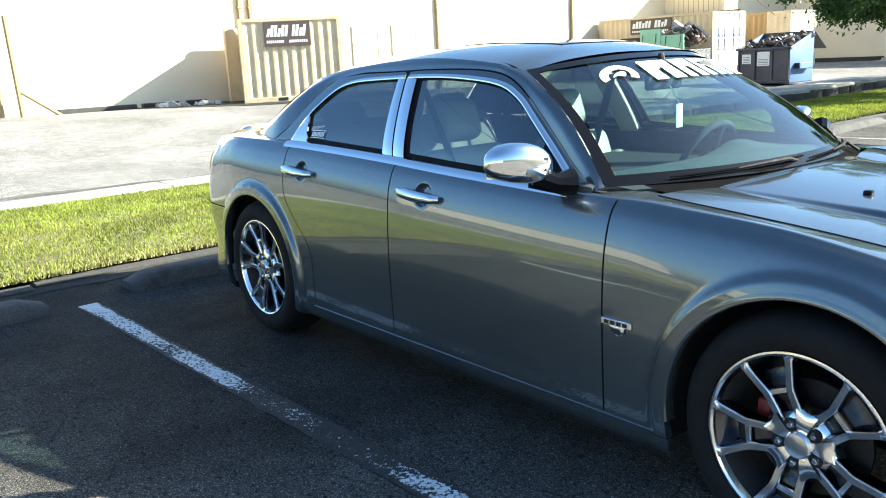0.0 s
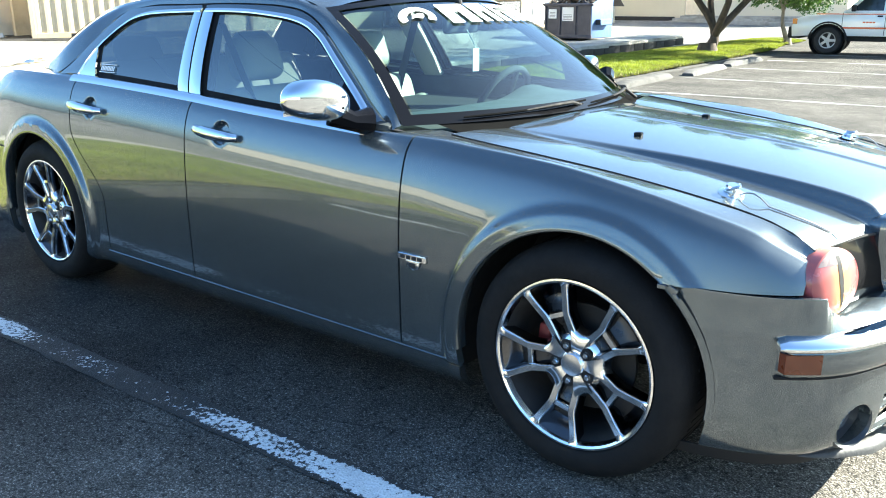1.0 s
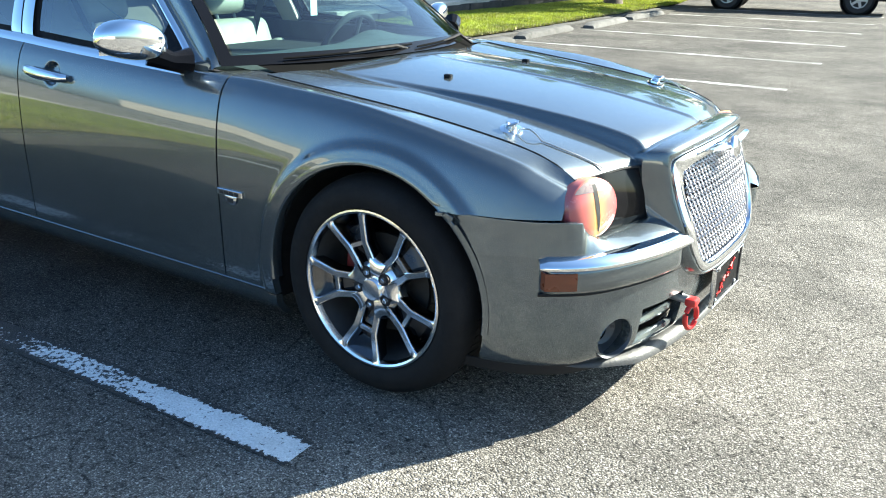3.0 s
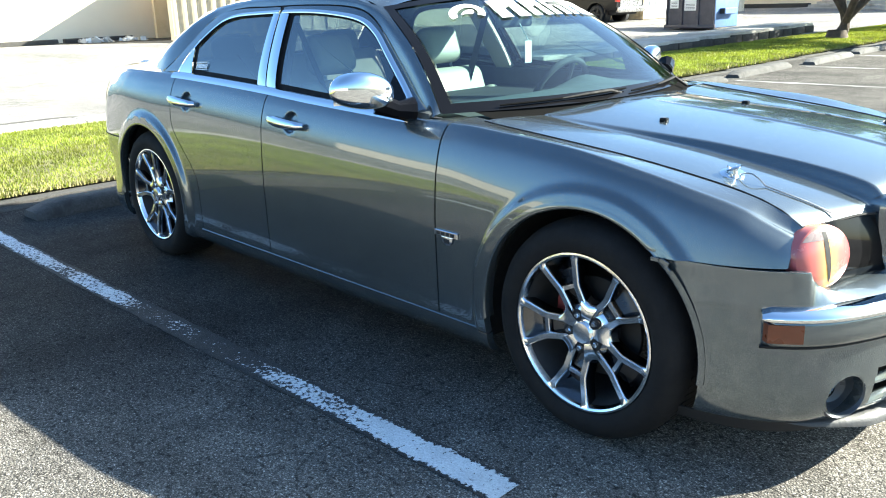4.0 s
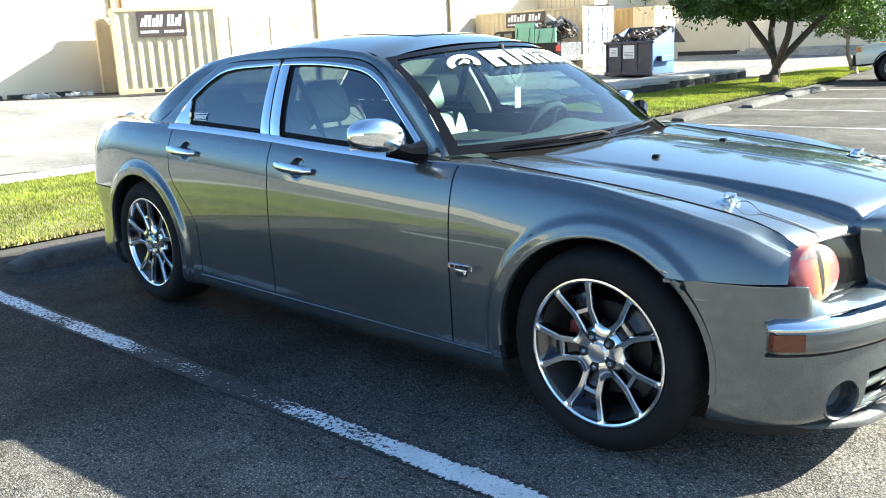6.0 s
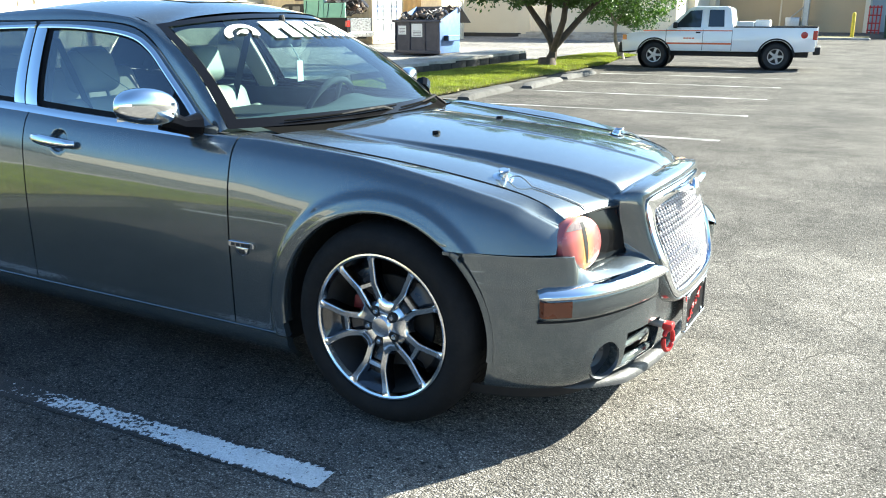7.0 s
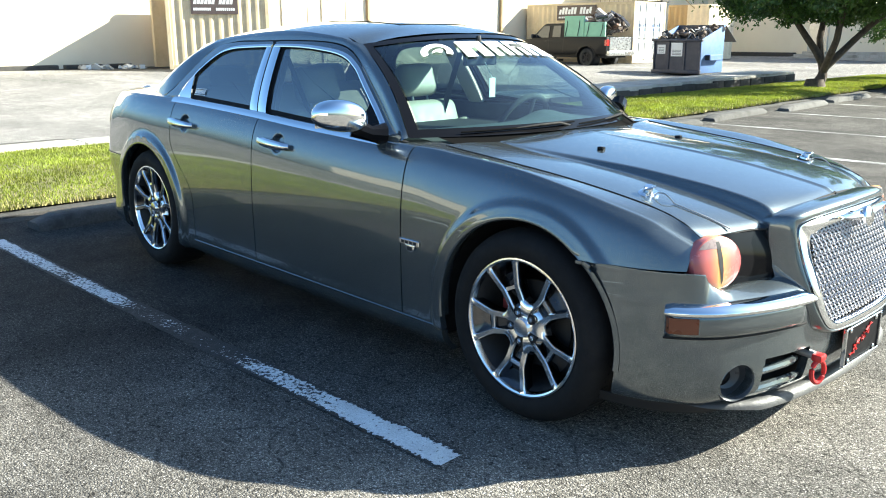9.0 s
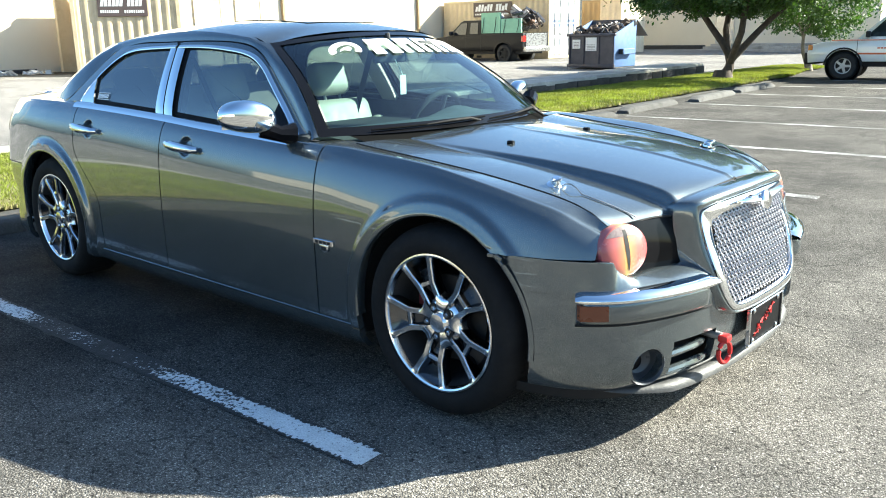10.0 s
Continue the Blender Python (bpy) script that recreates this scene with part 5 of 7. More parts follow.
# ---- front bumper ----
NOSE = [(1.79, 0.922, 0), (1.95, 0.893, 0), (2.08, 0.84, 0), (2.19, 0.745, 0), (2.265, 0.60, 0), (2.315, 0.43, 0), (2.342, 0.22, 0), (2.35, 0, 0)]
NOSE_ALL = NOSE + [(x, -y, 0) for x, y, z in NOSE[-2::-1]]


def nose(u):
    """Outline of the front bumper from the right arch (0) round to the left arch (1), and its outward normal."""
    p = spline(NOSE_ALL, u)
    d = spline(NOSE_ALL, min(1, u + 0.004)) - spline(NOSE_ALL, max(0, u - 0.004))
    n = Vector((-d.y, d.x, 0)).normalized()
    if n.x < 0 and abs(p.y) < 0.8 or n.dot(Vector((p.x - 1.2, p.y, 0))) < 0:
        n = -n
    return Vector((p.x, -p.y, 0)), Vector((n.x, -n.y, 0))


def fascia(u, z, off):
    p, n = nose(u)
    q = p + n * off
    return Vector((q.x, q.y, z))


def bumper_prof(u, w):
    y = abs(nose(u)[0].y)
    x = nose(u)[0].x
    f = 1 - sm((y - 0.70) / 0.10)
    side_top = 0.672 - 0.012 * (x - 1.8)
    knots = (0.36, 0.40, 0.544, 0.62, 0.676, 0.71, 0.74, 0.757, 0.768, 0.80)
    zt = float(np.interp(y, knots, (0.606, 0.606, 0.602, 0.602, 0.600, 0.606, 0.622, 0.640, 0.664, side_top)))
    off = float(np.interp(y, knots, (-0.100, -0.103, -0.118, -0.105, -0.082, -0.062, -0.045, -0.033, -0.020, -0.006)))
    pts = [(0.205, -0.055), (0.225, -0.03), (0.26, -0.012), (0.33, 0.0), (0.42, 0.002), (0.50, 0.002), (0.55, 0.0), (0.572, -0.012 * f), (0.572 + (zt - 0.572) * (0.5 + 0.4 * f), off * 0.55), (zt + 0.003 * f, off * 0.8), (zt, off)]
    q = spline([(a, b, 0) for a, b in pts], w)
    return fascia(u, q.x, q.y)


bm = bmesh.new()
grid(bm, bumper_prof, 420, 100)
cut_arch(bm, FX, 0.408)


def in_mouth(c):
    return 0.325 < abs(c.y) < 0.555 and 0.238 < c.z < 0.362 and c.x > 2.2


def in_shell(c):
    return c.z > 0.415 and abs(c.y) < min(0.385, 0.265 + 1.1 * (c.z - 0.405))


def fog_r(c):
    return math.hypot((abs(c.y) - 0.648) / 0.057, (c.z - 0.298) / 0.060)


fog_in = {v for v in bm.verts if v.co.x > 2.1 and fog_r(v.co) < 1}
bmesh.ops.delete(bm, geom=[f for f in bm.faces if f.calc_center_median().x > 2.1 and (in_mouth(f.calc_center_median()) or in_shell(f.calc_center_median()) or all(v in fog_in for v in f.verts))], context="FACES")
for v in [v for v in bm.verts if v in fog_in and v.link_faces]:
    k = 1 / max(0.05, fog_r(v.co))
    v.co.y = math.copysign(0.648 + (abs(v.co.y) - 0.648) * k, v.co.y)
    v.co.z = 0.298 + (v.co.z - 0.298) * k
bm.normal_update()
bmesh.ops.recalc_face_normals(bm, faces=bm.faces)
es = [e for e in bm.edges if e.is_boundary]
for g in bmesh.ops.extrude_edge_only(bm, edges=es)["geom"]:
    if isinstance(g, bmesh.types.BMVert):
        if abs(g.co.y) > 0.78:
            g.co.y *= 0.965
        else:
            g.co.x -= 0.03
            g.co.y *= 0.985
bumper = part("front_bumper", bm, M_PAINT, car)
# lamp recesses with fog lamps
for s in (-1, 1):
    c = Vector((2.238, s * 0.651, 0.298))
    ax = Vector((0.86, s * 0.50, 0.0)).normalized()
    m = Matrix.Translation(c) @ ax.to_track_quat("Z", "Y").to_matrix().to_4x4()
    bm = bmesh.new()
    rings = lathe(bm, [(0.080, -0.026), (0.074, -0.008), (0.070, -0.003), (0.066, -0.008), (0.060, -0.034), (0.048, -0.058), (0.030, -0.066)], 32, m)
    disc(bm, rings[-1])
    fog = part("fog_lamp", bm, M_BOWL, bumper, "round fog lamp recess in body colour")
    bm = bmesh.new()
    r2 = lathe(bm, [(0.034, -0.070), (0.032, -0.056), (0.018, -0.052)], 24, m @ Matrix.Translation((s * 0.022, 0, 0.004)))
    disc(bm, r2[-1])
    part("lamp", bm, M_SMOKE, fog)
# lower mouth: dark backing and two body-colour bars each side
bm = bmesh.new()
box(bm, 2.12, -0.56, 0.225, 2.20, 0.56, 0.385, 0.01, 1)
part("mouth_backing", bm, M_GAP, bumper)
for s in (-1, 1):
    for z, y0, y1 in ((0.318, 0.345, 0.56), (0.258, 0.33, 0.57)):
        bm = bmesh.new()
        pts = []
        for i in range(9):
            y = y0 + (y1 - y0) * i / 8
            x = 2.318 - 0.55 * max(0, y - 0.22) ** 2 - 0.012
            pts.append((x, s * y, z - 0.05 * (y - y0)))
        tube(bm, pts, [0.006] + [0.0155] * 7 + [0.012], 8)
        part("mouth_bar", bm, M_PAINT, bumper)

# bumper bar with chrome top strip
def bar_pts(z, off, u0, u1, n=44):
    return [fascia(u0 + (u1 - u0) * i / n, z, off) for i in range(n + 1)]


UA, UB = 0.139, 0.376
for s in (0, 1):
    a, b = (UA, UB) if s == 0 else (1 - UA, 1 - UB)
    prof = [(0.462, -0.012), (0.468, 0.016), (0.485, 0.030), (0.520, 0.031), (0.545, 0.026), (0.562, 0.005), (0.566, -0.03)]
    bm = bmesh.new()

    def f(u, w):
        e = min(1.0, min(u, 1 - u) * 14)
        q = spline([(x, y, 0) for x, y in prof], w)
        return fascia(a + (b - a) * u, q.x, q.y * (e if q.y > 0 else 1))
    grid(bm, f, 40, 12)
    bar = part("bumper_bar", bm, M_PAINT, bumper)
    bm = bmesh.new()
    cp = [(0.541, 0.027), (0.543, 0.036), (0.552, 0.040), (0.564, 0.032), (0.575, 0.008), (0.577, -0.03)]

    def f2(u, w):
        e = min(1.0, min(u + 0.02, 1 - u + 0.02) * 16)
        q = spline([(x, y, 0) for x, y in cp], w)
        z = 0.557 + (q.x - 0.557) * (0.4 + 0.6 * e)
        return fascia(a + (b - a) * u, z, q.y)
    grid(bm, f2, 40, 10)
    part("chrome_strip", bm, M_CHROME, bar, "bright chrome bumper strip")
    bm = bmesh.new()
    w0 = 0.003
    am, bmid = (UA + w0, UA + 0.050) if s == 0 else (1 - UA - w0, 1 - UA - 0.050)
    grid(bm, lambda u, w: fascia(am + (bmid - am) * u, 0.484 + 0.052 * w, 0.0345 * min(1, 0.35 + 8 * u)), 10, 3)
    thicken(bm, 0.006)
    part("side_marker", bm, M_AMBER, bar, "dark amber side marker")
for a, b in ((UA, UB), (1 - UA, 1 - UB)):
    bm = bmesh.new()
    tube(bm, bar_pts(0.4615, 0.006, a, b), 0.0045, 6)
    part("bar_gap", bm, M_GAP, bumper)
# black valance under the painted skin
bm = bmesh.new()
grid(bm, lambda u, w: fascia(0.012 + 0.976 * u, 0.212 - 0.046 * w, -0.052 - 0.030 * w), 120, 3)
thicken(bm, 0.004)
part("valance", bm, M_GAP, bumper, "black plastic lower valance")
# chin lip
bm = bmesh.new()
grid(bm, lambda u, w: fascia(0.185 + 0.63 * u, 0.206 + (-0.030 * w + 0.012 * math.sin(w * 3.1)) * min(1.0, 5 * u, 5 - 5 * u), -0.06 + 0.050 * math.sin(w * math.pi / 2) * min(1.0, 5 * u, 5 - 5 * u)), 90, 5)
thicken(bm, 0.004)
part("chin_lip", bm, M_CHIN, bumper, "black scuffed chin lip")

# ---- grille shell, mesh and emblem ----
OUT = [(2.228, 0, 0.843), (2.219, 0.20, 0.838), (2.204, 0.370, 0.822), (2.184, 0.414, 0.792), (2.190, 0.412, 0.70), (2.222, 0.402, 0.59), (2.30, 0.360, 0.47), (2.325, 0.29, 0.405), (2.342, 0.15, 0.392), (2.346, 0, 0.39)]
MID = [(2.300, 0, 0.805), (2.290, 0.20, 0.801), (2.272, 0.325, 0.790), (2.262, 0.362, 0.764), (2.285, 0.365, 0.68), (2.325, 0.352, 0.57), (2.352, 0.322, 0.475), (2.365, 0.265, 0.425), (2.374, 0.14, 0.414), (2.376, 0, 0.412)]
INN = [(2.312, 0, 0.778), (2.302, 0.20, 0.772), (2.288, 0.285, 0.756), (2.283, 0.316, 0.730), (2.300, 0.322, 0.665), (2.336, 0.316, 0.572), (2.359, 0.298, 0.485), (2.368, 0.25, 0.445), (2.376, 0.14, 0.436), (2.378, 0, 0.434)]


OUT = [(x + 0.006, y, z) for x, y, z in OUT]


def loop(pts, u):
    """A point on a closed loop from its right half; u from 0 to 1."""
    k = u * 2
    p = spline(pts, k if k <= 1 else 2 - k)
    return Vector((p.x, -p.y if k <= 1 else p.y, p.z))


bm = bmesh.new()


def shell(u, w):
    a, b, c = loop(OUT, u), loop(MID, u), loop(INN, u)
    if w < 0.7:
        t = w / 0.7
        q = a.lerp(b, t)
        q.x += 0.024 * math.sin(math.pi * t) ** 0.8
        q.z += 0.014 * math.sin(math.pi * t) * sm((q.z - 0.72) / 0.06)
        return q
    t = (w - 0.7) / 0.3
    return b.lerp(c, t)


grid(bm, lambda u, w: shell(u, 0.66 * w), 96, 14)
bmesh.ops.remove_doubles(bm, verts=bm.verts, dist=0.0005)
shell_ob = part("grille_shell", bm, M_PAINT, car)
bm = bmesh.new()
grid(bm, lambda u, w: loop(OUT, u) + Vector((-0.10 * w, 0, 0)) + Vector((0, -0.10 * w * loop(OUT, u).y, -0.02 * w)), 96, 4)
part("shell_skirt", bm, M_PAINT, shell_ob)
bm = bmesh.new()


def trim(u, w):
    a, b, c = loop(OUT, u).lerp(loop(MID, u), 0.93), loop(MID, u), loop(INN, u)
    a.x += 0.008
    q = spline([a, b + Vector((0.012, 0, 0)), c + Vector((0.006, 0, 0)), c + Vector((-0.03, 0, 0))], w)
    return q


grid(bm, trim, 96, 9)
bmesh.ops.remove_doubles(bm, verts=bm.verts, dist=0.0005)
surround = part("grille_surround", bm, M_CHROME, shell_ob, "bright chrome grille surround")
# woven mesh of crossing diagonal wires
bm = bmesh.new()


def grille_pt(y, z):
    t = (0.775 - z) / 0.34
    half = 0.320 - 0.018 * t
    return Vector((2.300 + 0.066 * t - 0.10 * y * y * (1.6 - t), y, z)), half


def in_grille(y, z):
    _, half = grille_pt(y, z)
    low = 0.438 + 0.16 * max(0, abs(y) - 0.2) ** 1.5 * 4
    return abs(y) < half - 0.002 and low < z < 0.776 - 0.10 * max(0, abs(y) - 0.25)


STEP = 0.0140
for sgn in (-1, 1):
    for k in range(-46, 47):
        run = []
        for i in range(-56, 57):
            z = 0.61 + 0.0046 * i
            y = k * STEP + sgn * (z - 0.61) * 0.62
            if in_grille(y, z):
                p, _ = grille_pt(y, z)
                p.x += -0.004 + 0.0032 * math.cos(math.pi * (i * 0.407 + k + (0 if sgn > 0 else 1)))
                run.append(p)
            elif len(run) > 1:
                tube(bm, run, 0.0029, 5, False)
                run = []
            else:
                run = []
        if len(run) > 1:
            tube(bm, run, 0.0029, 5, False)
part("grille_mesh", bm, M_SATIN, shell_ob, "bright woven chrome wire mesh")
bm = bmesh.new()
grid(bm, lambda u, w: grille_pt(-0.335 + 0.67 * u, 0.44 + 0.335 * w)[0] + Vector((-0.05, 0, 0)), 8, 6)
part("grille_backing", bm, M_GAP, shell_ob)
# winged emblem, drawn as a plain winged shape
bm = bmesh.new()


def wing(u, w):
    y = -0.20 + 0.40 * u
    e = 1 - abs(2 * u - 1)
    t = max(0.006, 0.040 * e ** 0.7)
    z = 0.777 + 0.020 * (1 - e) + (w - 0.5) * t
    x = 2.338 - 0.30 * y * y + 0.016 * math.sin(math.pi * w)
    return Vector((x, y, z))


grid(bm, wing, 40, 6)
thicken(bm, 0.006)
lathe(bm, [(0.036, 0.0), (0.036, 0.010), (0.028, 0.016), (0.001, 0.018)], 24, Matrix.Translation((2.346, 0, 0.777)) @ pose(0, 0, 0, 0, 80, 0))
part("winged_emblem", bm, M_CHROME, shell_ob, "chrome winged emblem")

# ---- headlamps ----
M_EYE = mat("printed lamp cover", (0.75, 0.20, 0.12), 0.22, vary=0.15, scale=9, coat=0.6)
nt = M_EYE.node_tree
tcn = nt.nodes.new("ShaderNodeTexCoord")
sep = nt.nodes.new("ShaderNodeSeparateXYZ")
nt.links.new(tcn.outputs["Object"], sep.inputs[0])
ab = nt.nodes.new("ShaderNodeMath")
ab.operation = "ABSOLUTE"
nt.links.new(sep.outputs["X"], ab.inputs[0])
rampn = nt.nodes.new("ShaderNodeValToRGB")
for pos, rgb in ((0.0, (0.72, 0.48, 0.12)), (0.14, (0.66, 0.27, 0.13)), (0.42, (0.52, 0.14, 0.12)), (1.0, (0.28, 0.06, 0.07))):
    e = rampn.color_ramp.elements[0] if pos == 0.0 else (rampn.color_ramp.elements[-1] if pos == 1.0 else rampn.color_ramp.elements.new(pos))
    e.position, e.color = pos, (*rgb, 1)
mr = nt.nodes.new("ShaderNodeMapRange")
mr.inputs[2].default_value = 0.095
nt.links.new(ab.outputs[0], mr.inputs[0])
nt.links.new(mr.outputs[0], rampn.inputs[0])
nt.links.new(rampn.outputs[0], nt.nodes["Principled BSDF"].inputs["Base Color"])
M_LID_CAP = mat("dull grey cap", (0.22, 0.17, 0.16), 0.3, vary=0.15, scale=30)
for s in (-1, 1):
    lampset = part("headlamp", bmesh.new(), M_SMOKE, car, "smoked headlamp with a round printed cover")
    bm = bmesh.new()

    def house(u, w):
        y = 0.400 + 0.36 * u
        xt = float(np.interp(y, (0.40, 0.60, 0.76), (2.176, 2.135, 2.070)))
        xb = float(np.interp(y, (0.40, 0.60, 0.76), (2.214, 2.155, 2.085)))
        zt = float(np.interp(y, (0.40, 0.60, 0.76), (0.764, 0.772, 0.740)))
        zb = 0.602
        bow = 0.010 * math.sin(math.pi * w)
        return Vector((xb + (xt - xb) * w + bow, s * y, zb + (zt - zb) * w))
    grid(bm, house, 16, 10)
    thicken(bm, 0.02 * s)
    part("inner_lamp", bm, M_SMOKE, lampset)
    c = Vector((2.140, s * 0.676, 0.690))
    ax = Vector((0.93, s * 0.33, 0.14)).normalized()
    zup = Vector((0, 0, 1))
    c = c + ax * 0.013
    xa = zup.cross(ax).normalized()
    ya = ax.cross(xa)
    rot = Matrix((xa, ya, ax)).transposed().to_4x4()
    bm = bmesh.new()
    rings = lathe(bm, [(0.088, -0.05), (0.090, -0.008), (0.087, 0.002), (0.079, 0.008), (0.054, 0.0155), (0.024, 0.019)], 44)
    disc(bm, rings[-1])
    eye = part("round_cover", bm, M_EYE, lampset, "round red and orange printed lamp cover")
    eye.matrix_local = Matrix.Translation(c) @ rot @ Matrix.Diagonal((1.12, 0.98, 1, 1))
    bm = bmesh.new()
    n = 20
    rows = []
    for i in range(n + 1):
        t = -1 + 2 * i / n
        w = 0.0105 * (0.5 + 0.5 * t) ** 0.5 * (1 - 0.45 * max(0.0, t))
        y = 0.072 * t
        row = []
        for q in (-1, 0, 1):
            x = q * w - 0.006 * t
            d = math.hypot(x, y)
            row.append(bm.verts.new((x, y, 0.0010 + float(np.interp(d, (0.0, 0.024, 0.054, 0.079), (0.019, 0.019, 0.0155, 0.008))))))
        rows.append(row)
    for a, b in zip(rows, rows[1:]):
        for j in range(2):
            bm.faces.new((a[j], a[j + 1], b[j + 1], b[j]))
    slit = part("pupil", bm, M_BLACK, eye, "black slit print")
    bm = bmesh.new()

    # grey cap: printed lid and the bonnet's reflection, both held in its colour
    def lid(u, w):
        y = 0.050 + 0.032 * w
        x = (2 * u - 1) * math.sqrt(max(0.0, 0.0845 ** 2 - y * y))
        d = math.hypot(x, y)
        return Vector((x, y, 0.0008 + float(np.interp(d, (0.0, 0.024, 0.054, 0.079, 0.087), (0.019, 0.019, 0.0155, 0.008, 0.002)))))
    grid(bm, lid, 16, 5)
    part("lid_print", bm, M_LID_CAP, eye, "dull grey cap, lid print and bonnet reflection painted in")

# ---- bonnet ----
crown = cur((0.80, 0.992), (1.06, 0.984), (1.35, 0.964), (1.64, 0.940), (1.87, 0.915), (2.09, 0.879), (2.20, 0.856), (2.23, 0.846))
lobe = cur((0.80, 0.972), (0.95, 0.962), (1.075, 0.949), (1.352, 0.923), (1.644, 0.893), (1.839, 0.863), (1.977, 0.838), (2.10, 0.808), (2.15, 0.789), (2.18, 0.766))


def bonnet_z(x, y):
    """A raised middle with a fold along its centre, a step on each side, and a level lobe out to the seam."""
    a = abs(y)
    cy = 0.47 - 0.08 * max(0.0, min(1.0, (x - 0.9) / 1.25))
    rise = 0.044 * max(0.0, (x - 1.05) / 1.1) ** 1.3
    zi = lobe(x)
    inner = crown(x) - (crown(x) - zi - 0.004 - rise) * min(1.2, a / cy) ** 2.2
    q = max(0.0, min(1.0, (a - cy) / (seam_y(x) - cy)))
    outer = zi + (seam_z(x) - zi) * q ** 1.5 + 0.006 * math.sin(math.pi * q)
    b = sm((a - cy + 0.012) / 0.028)
    ridge = 0.006 * max(0.0, 1 - a / 0.016) * sm((x - 1.05) / 0.5)
    return inner * (1 - b) + outer * b + ridge


def bonnet_front(y):
    a = abs(y)
    mid = 2.222 - 0.18 * a * a
    outer = 2.176 - 0.083 * (max(0.0, a - 0.405) / 0.298) ** 1.25
    t = sm((a - 0.375) / 0.035)
    return mid * (1 - t) + outer * t


def bonnet_pt(u, w):
    y = -1 + 2 * w
    front = bonnet_front(0.703 * y)
    back = 0.930 + 0.095 * (1 - abs(y) ** 2.2)
    x = back + (front - back) * u
    yy = y * (seam_y(x) - 0.004)
    return Vector((x, yy, bonnet_z(x, yy) - 0.008 * sm((u - 0.975) / 0.025)))


bm = bmesh.new()
grid(bm, bonnet_pt, 100, 220)
bm.normal_update()
es = [e for e in bm.edges if e.is_boundary]
for g in bmesh.ops.extrude_edge_only(bm, edges=es)["geom"]:
    if isinstance(g, bmesh.types.BMVert):
        g.co.z -= 0.045 if g.co.x > 2.07 else 0.025
        g.co.x -= 0.012 if g.co.x > 2.07 else 0
bonnet = part("bonnet", bm, M_PAINT, car, angle=50)
bm = bmesh.new()
tube(bm, [bonnet_pt(1.0, i / 160) + Vector((0.004, 0, 0.001)) for i in range(161)], 0.0042, 6)
part("bonnet_gap", bm, M_GAP, bonnet)
# washer jets, bonnet pins with lanyards
for s in (-1, 1):
    bm = bmesh.new()
    z = bonnet_z(1.393, 0.29)
    box(bm, 1.380, s * 0.29 - 0.012, z - 0.004, 1.408, s * 0.29 + 0.012, z + 0.012, 0.005, 2)
    part("washer_jet", bm, M_SMOKE, bonnet)
    bm = bmesh.new()
    px, py = 1.840, s * 0.615
    z = bonnet_z(px, py)
    nrm = pose(0, 0, 0, -s * 12, 10, 0)
    m = Matrix.Translation((px, py, z)) @ nrm
    rings = lathe(bm, [(0.036, -0.002), (0.036, 0.005), (0.026, 0.008), (0.015, 0.010), (0.013, 0.022), (0.018, 0.025), (0.016, 0.031)], 20, m)
    disc(bm, rings[-1])
    tor = [(m @ Vector((0.020 * math.cos(q), 0.016 * math.sin(q), 0.022 + 0.012 * math.cos(q)))) for q in (2 * math.pi * i / 14 for i in range(15))]
    tube(bm, tor, 0.0048, 6, False)
    pin = part("bonnet_pin", bm, M_CHROME, bonnet, "chrome bonnet pin")
    bm = bmesh.new()
    pts = []
    for i in range(13):
        t = i / 12
        x = px + 0.02 + 0.27 * t
        y = s * (0.615 + 0.03 * math.sin(t * 3.1) - 0.05 * t)
        y = max(-seam_y(x) + 0.01, min(seam_y(x) - 0.01, y))
        pts.append((x, y, bonnet_z(x, y) + 0.004 + 0.02 * math.sin(math.pi * min(1, t * 3)) * (t < 0.34)))
    tube(bm, pts, 0.0026, 5)
    part("lanyard", bm, M_STEEL, pin)

# ---- cabin ----
rail_z = cur((-2.10, 1.035), (-1.97, 1.072), (-1.68, 1.192), (-1.4, 1.305), (-1.18, 1.358), (-0.94, 1.386), (-0.42, 1.412), (0.05, 1.378), (0.30, 1.283), (0.55, 1.115), (0.74, 0.985))
rail_y = cur((-2.35, 0.66), (-1.9, 0.64), (-1.4, 0.615), (-0.9, 0.605), (-0.4, 0.605), (0.05, 0.605), (0.30, 0.64), (0.55, 0.71), (0.78, 0.785))


def side_y(x, z):
    """Half-width of the cabin side at height z."""
    b, r = belt(x), rail_z(x)
    t = max(0.0, min(1.0, (z - b) / max(0.02, r - b)))
    return 0.822 + (rail_y(x) - 0.822) * (t ** 1.25)


def on_side(x, z, out=0.0):
    return Vector((x, -side_y(x, z) - out, z))


def resample(pts, n, rounds=0.03):
    """n points evenly round a closed polygon with rounded corners."""
    P = [Vector((a, b, 0)) for a, b in pts]
    path = []
    k = len(P)
    for i in range(k):
        a, b, c = P[i - 1], P[i], P[(i + 1) % k]
        r = min(rounds, (a - b).length * 0.45, (c - b).length * 0.45)
        s, e = b + (a - b).normalized() * r, b + (c - b).normalized() * r
        path += [s.lerp(b, t).lerp(b.lerp(e, t), t) for t in (0, 0.25, 0.5, 0.75, 1)]
    path.append(path[0])
    ln = [0.0]
    for a, b in zip(path, path[1:]):
        ln.append(ln[-1] + (b - a).length)
    out = []
    for i in range(n):
        d = ln[-1] * i / n
        j = max(q for q in range(len(ln) - 1) if ln[q] <= d + 1e-9)
        t = (d - ln[j]) / max(1e-9, ln[j + 1] - ln[j])
        out.append(path[j].lerp(path[j + 1], t))
    return out


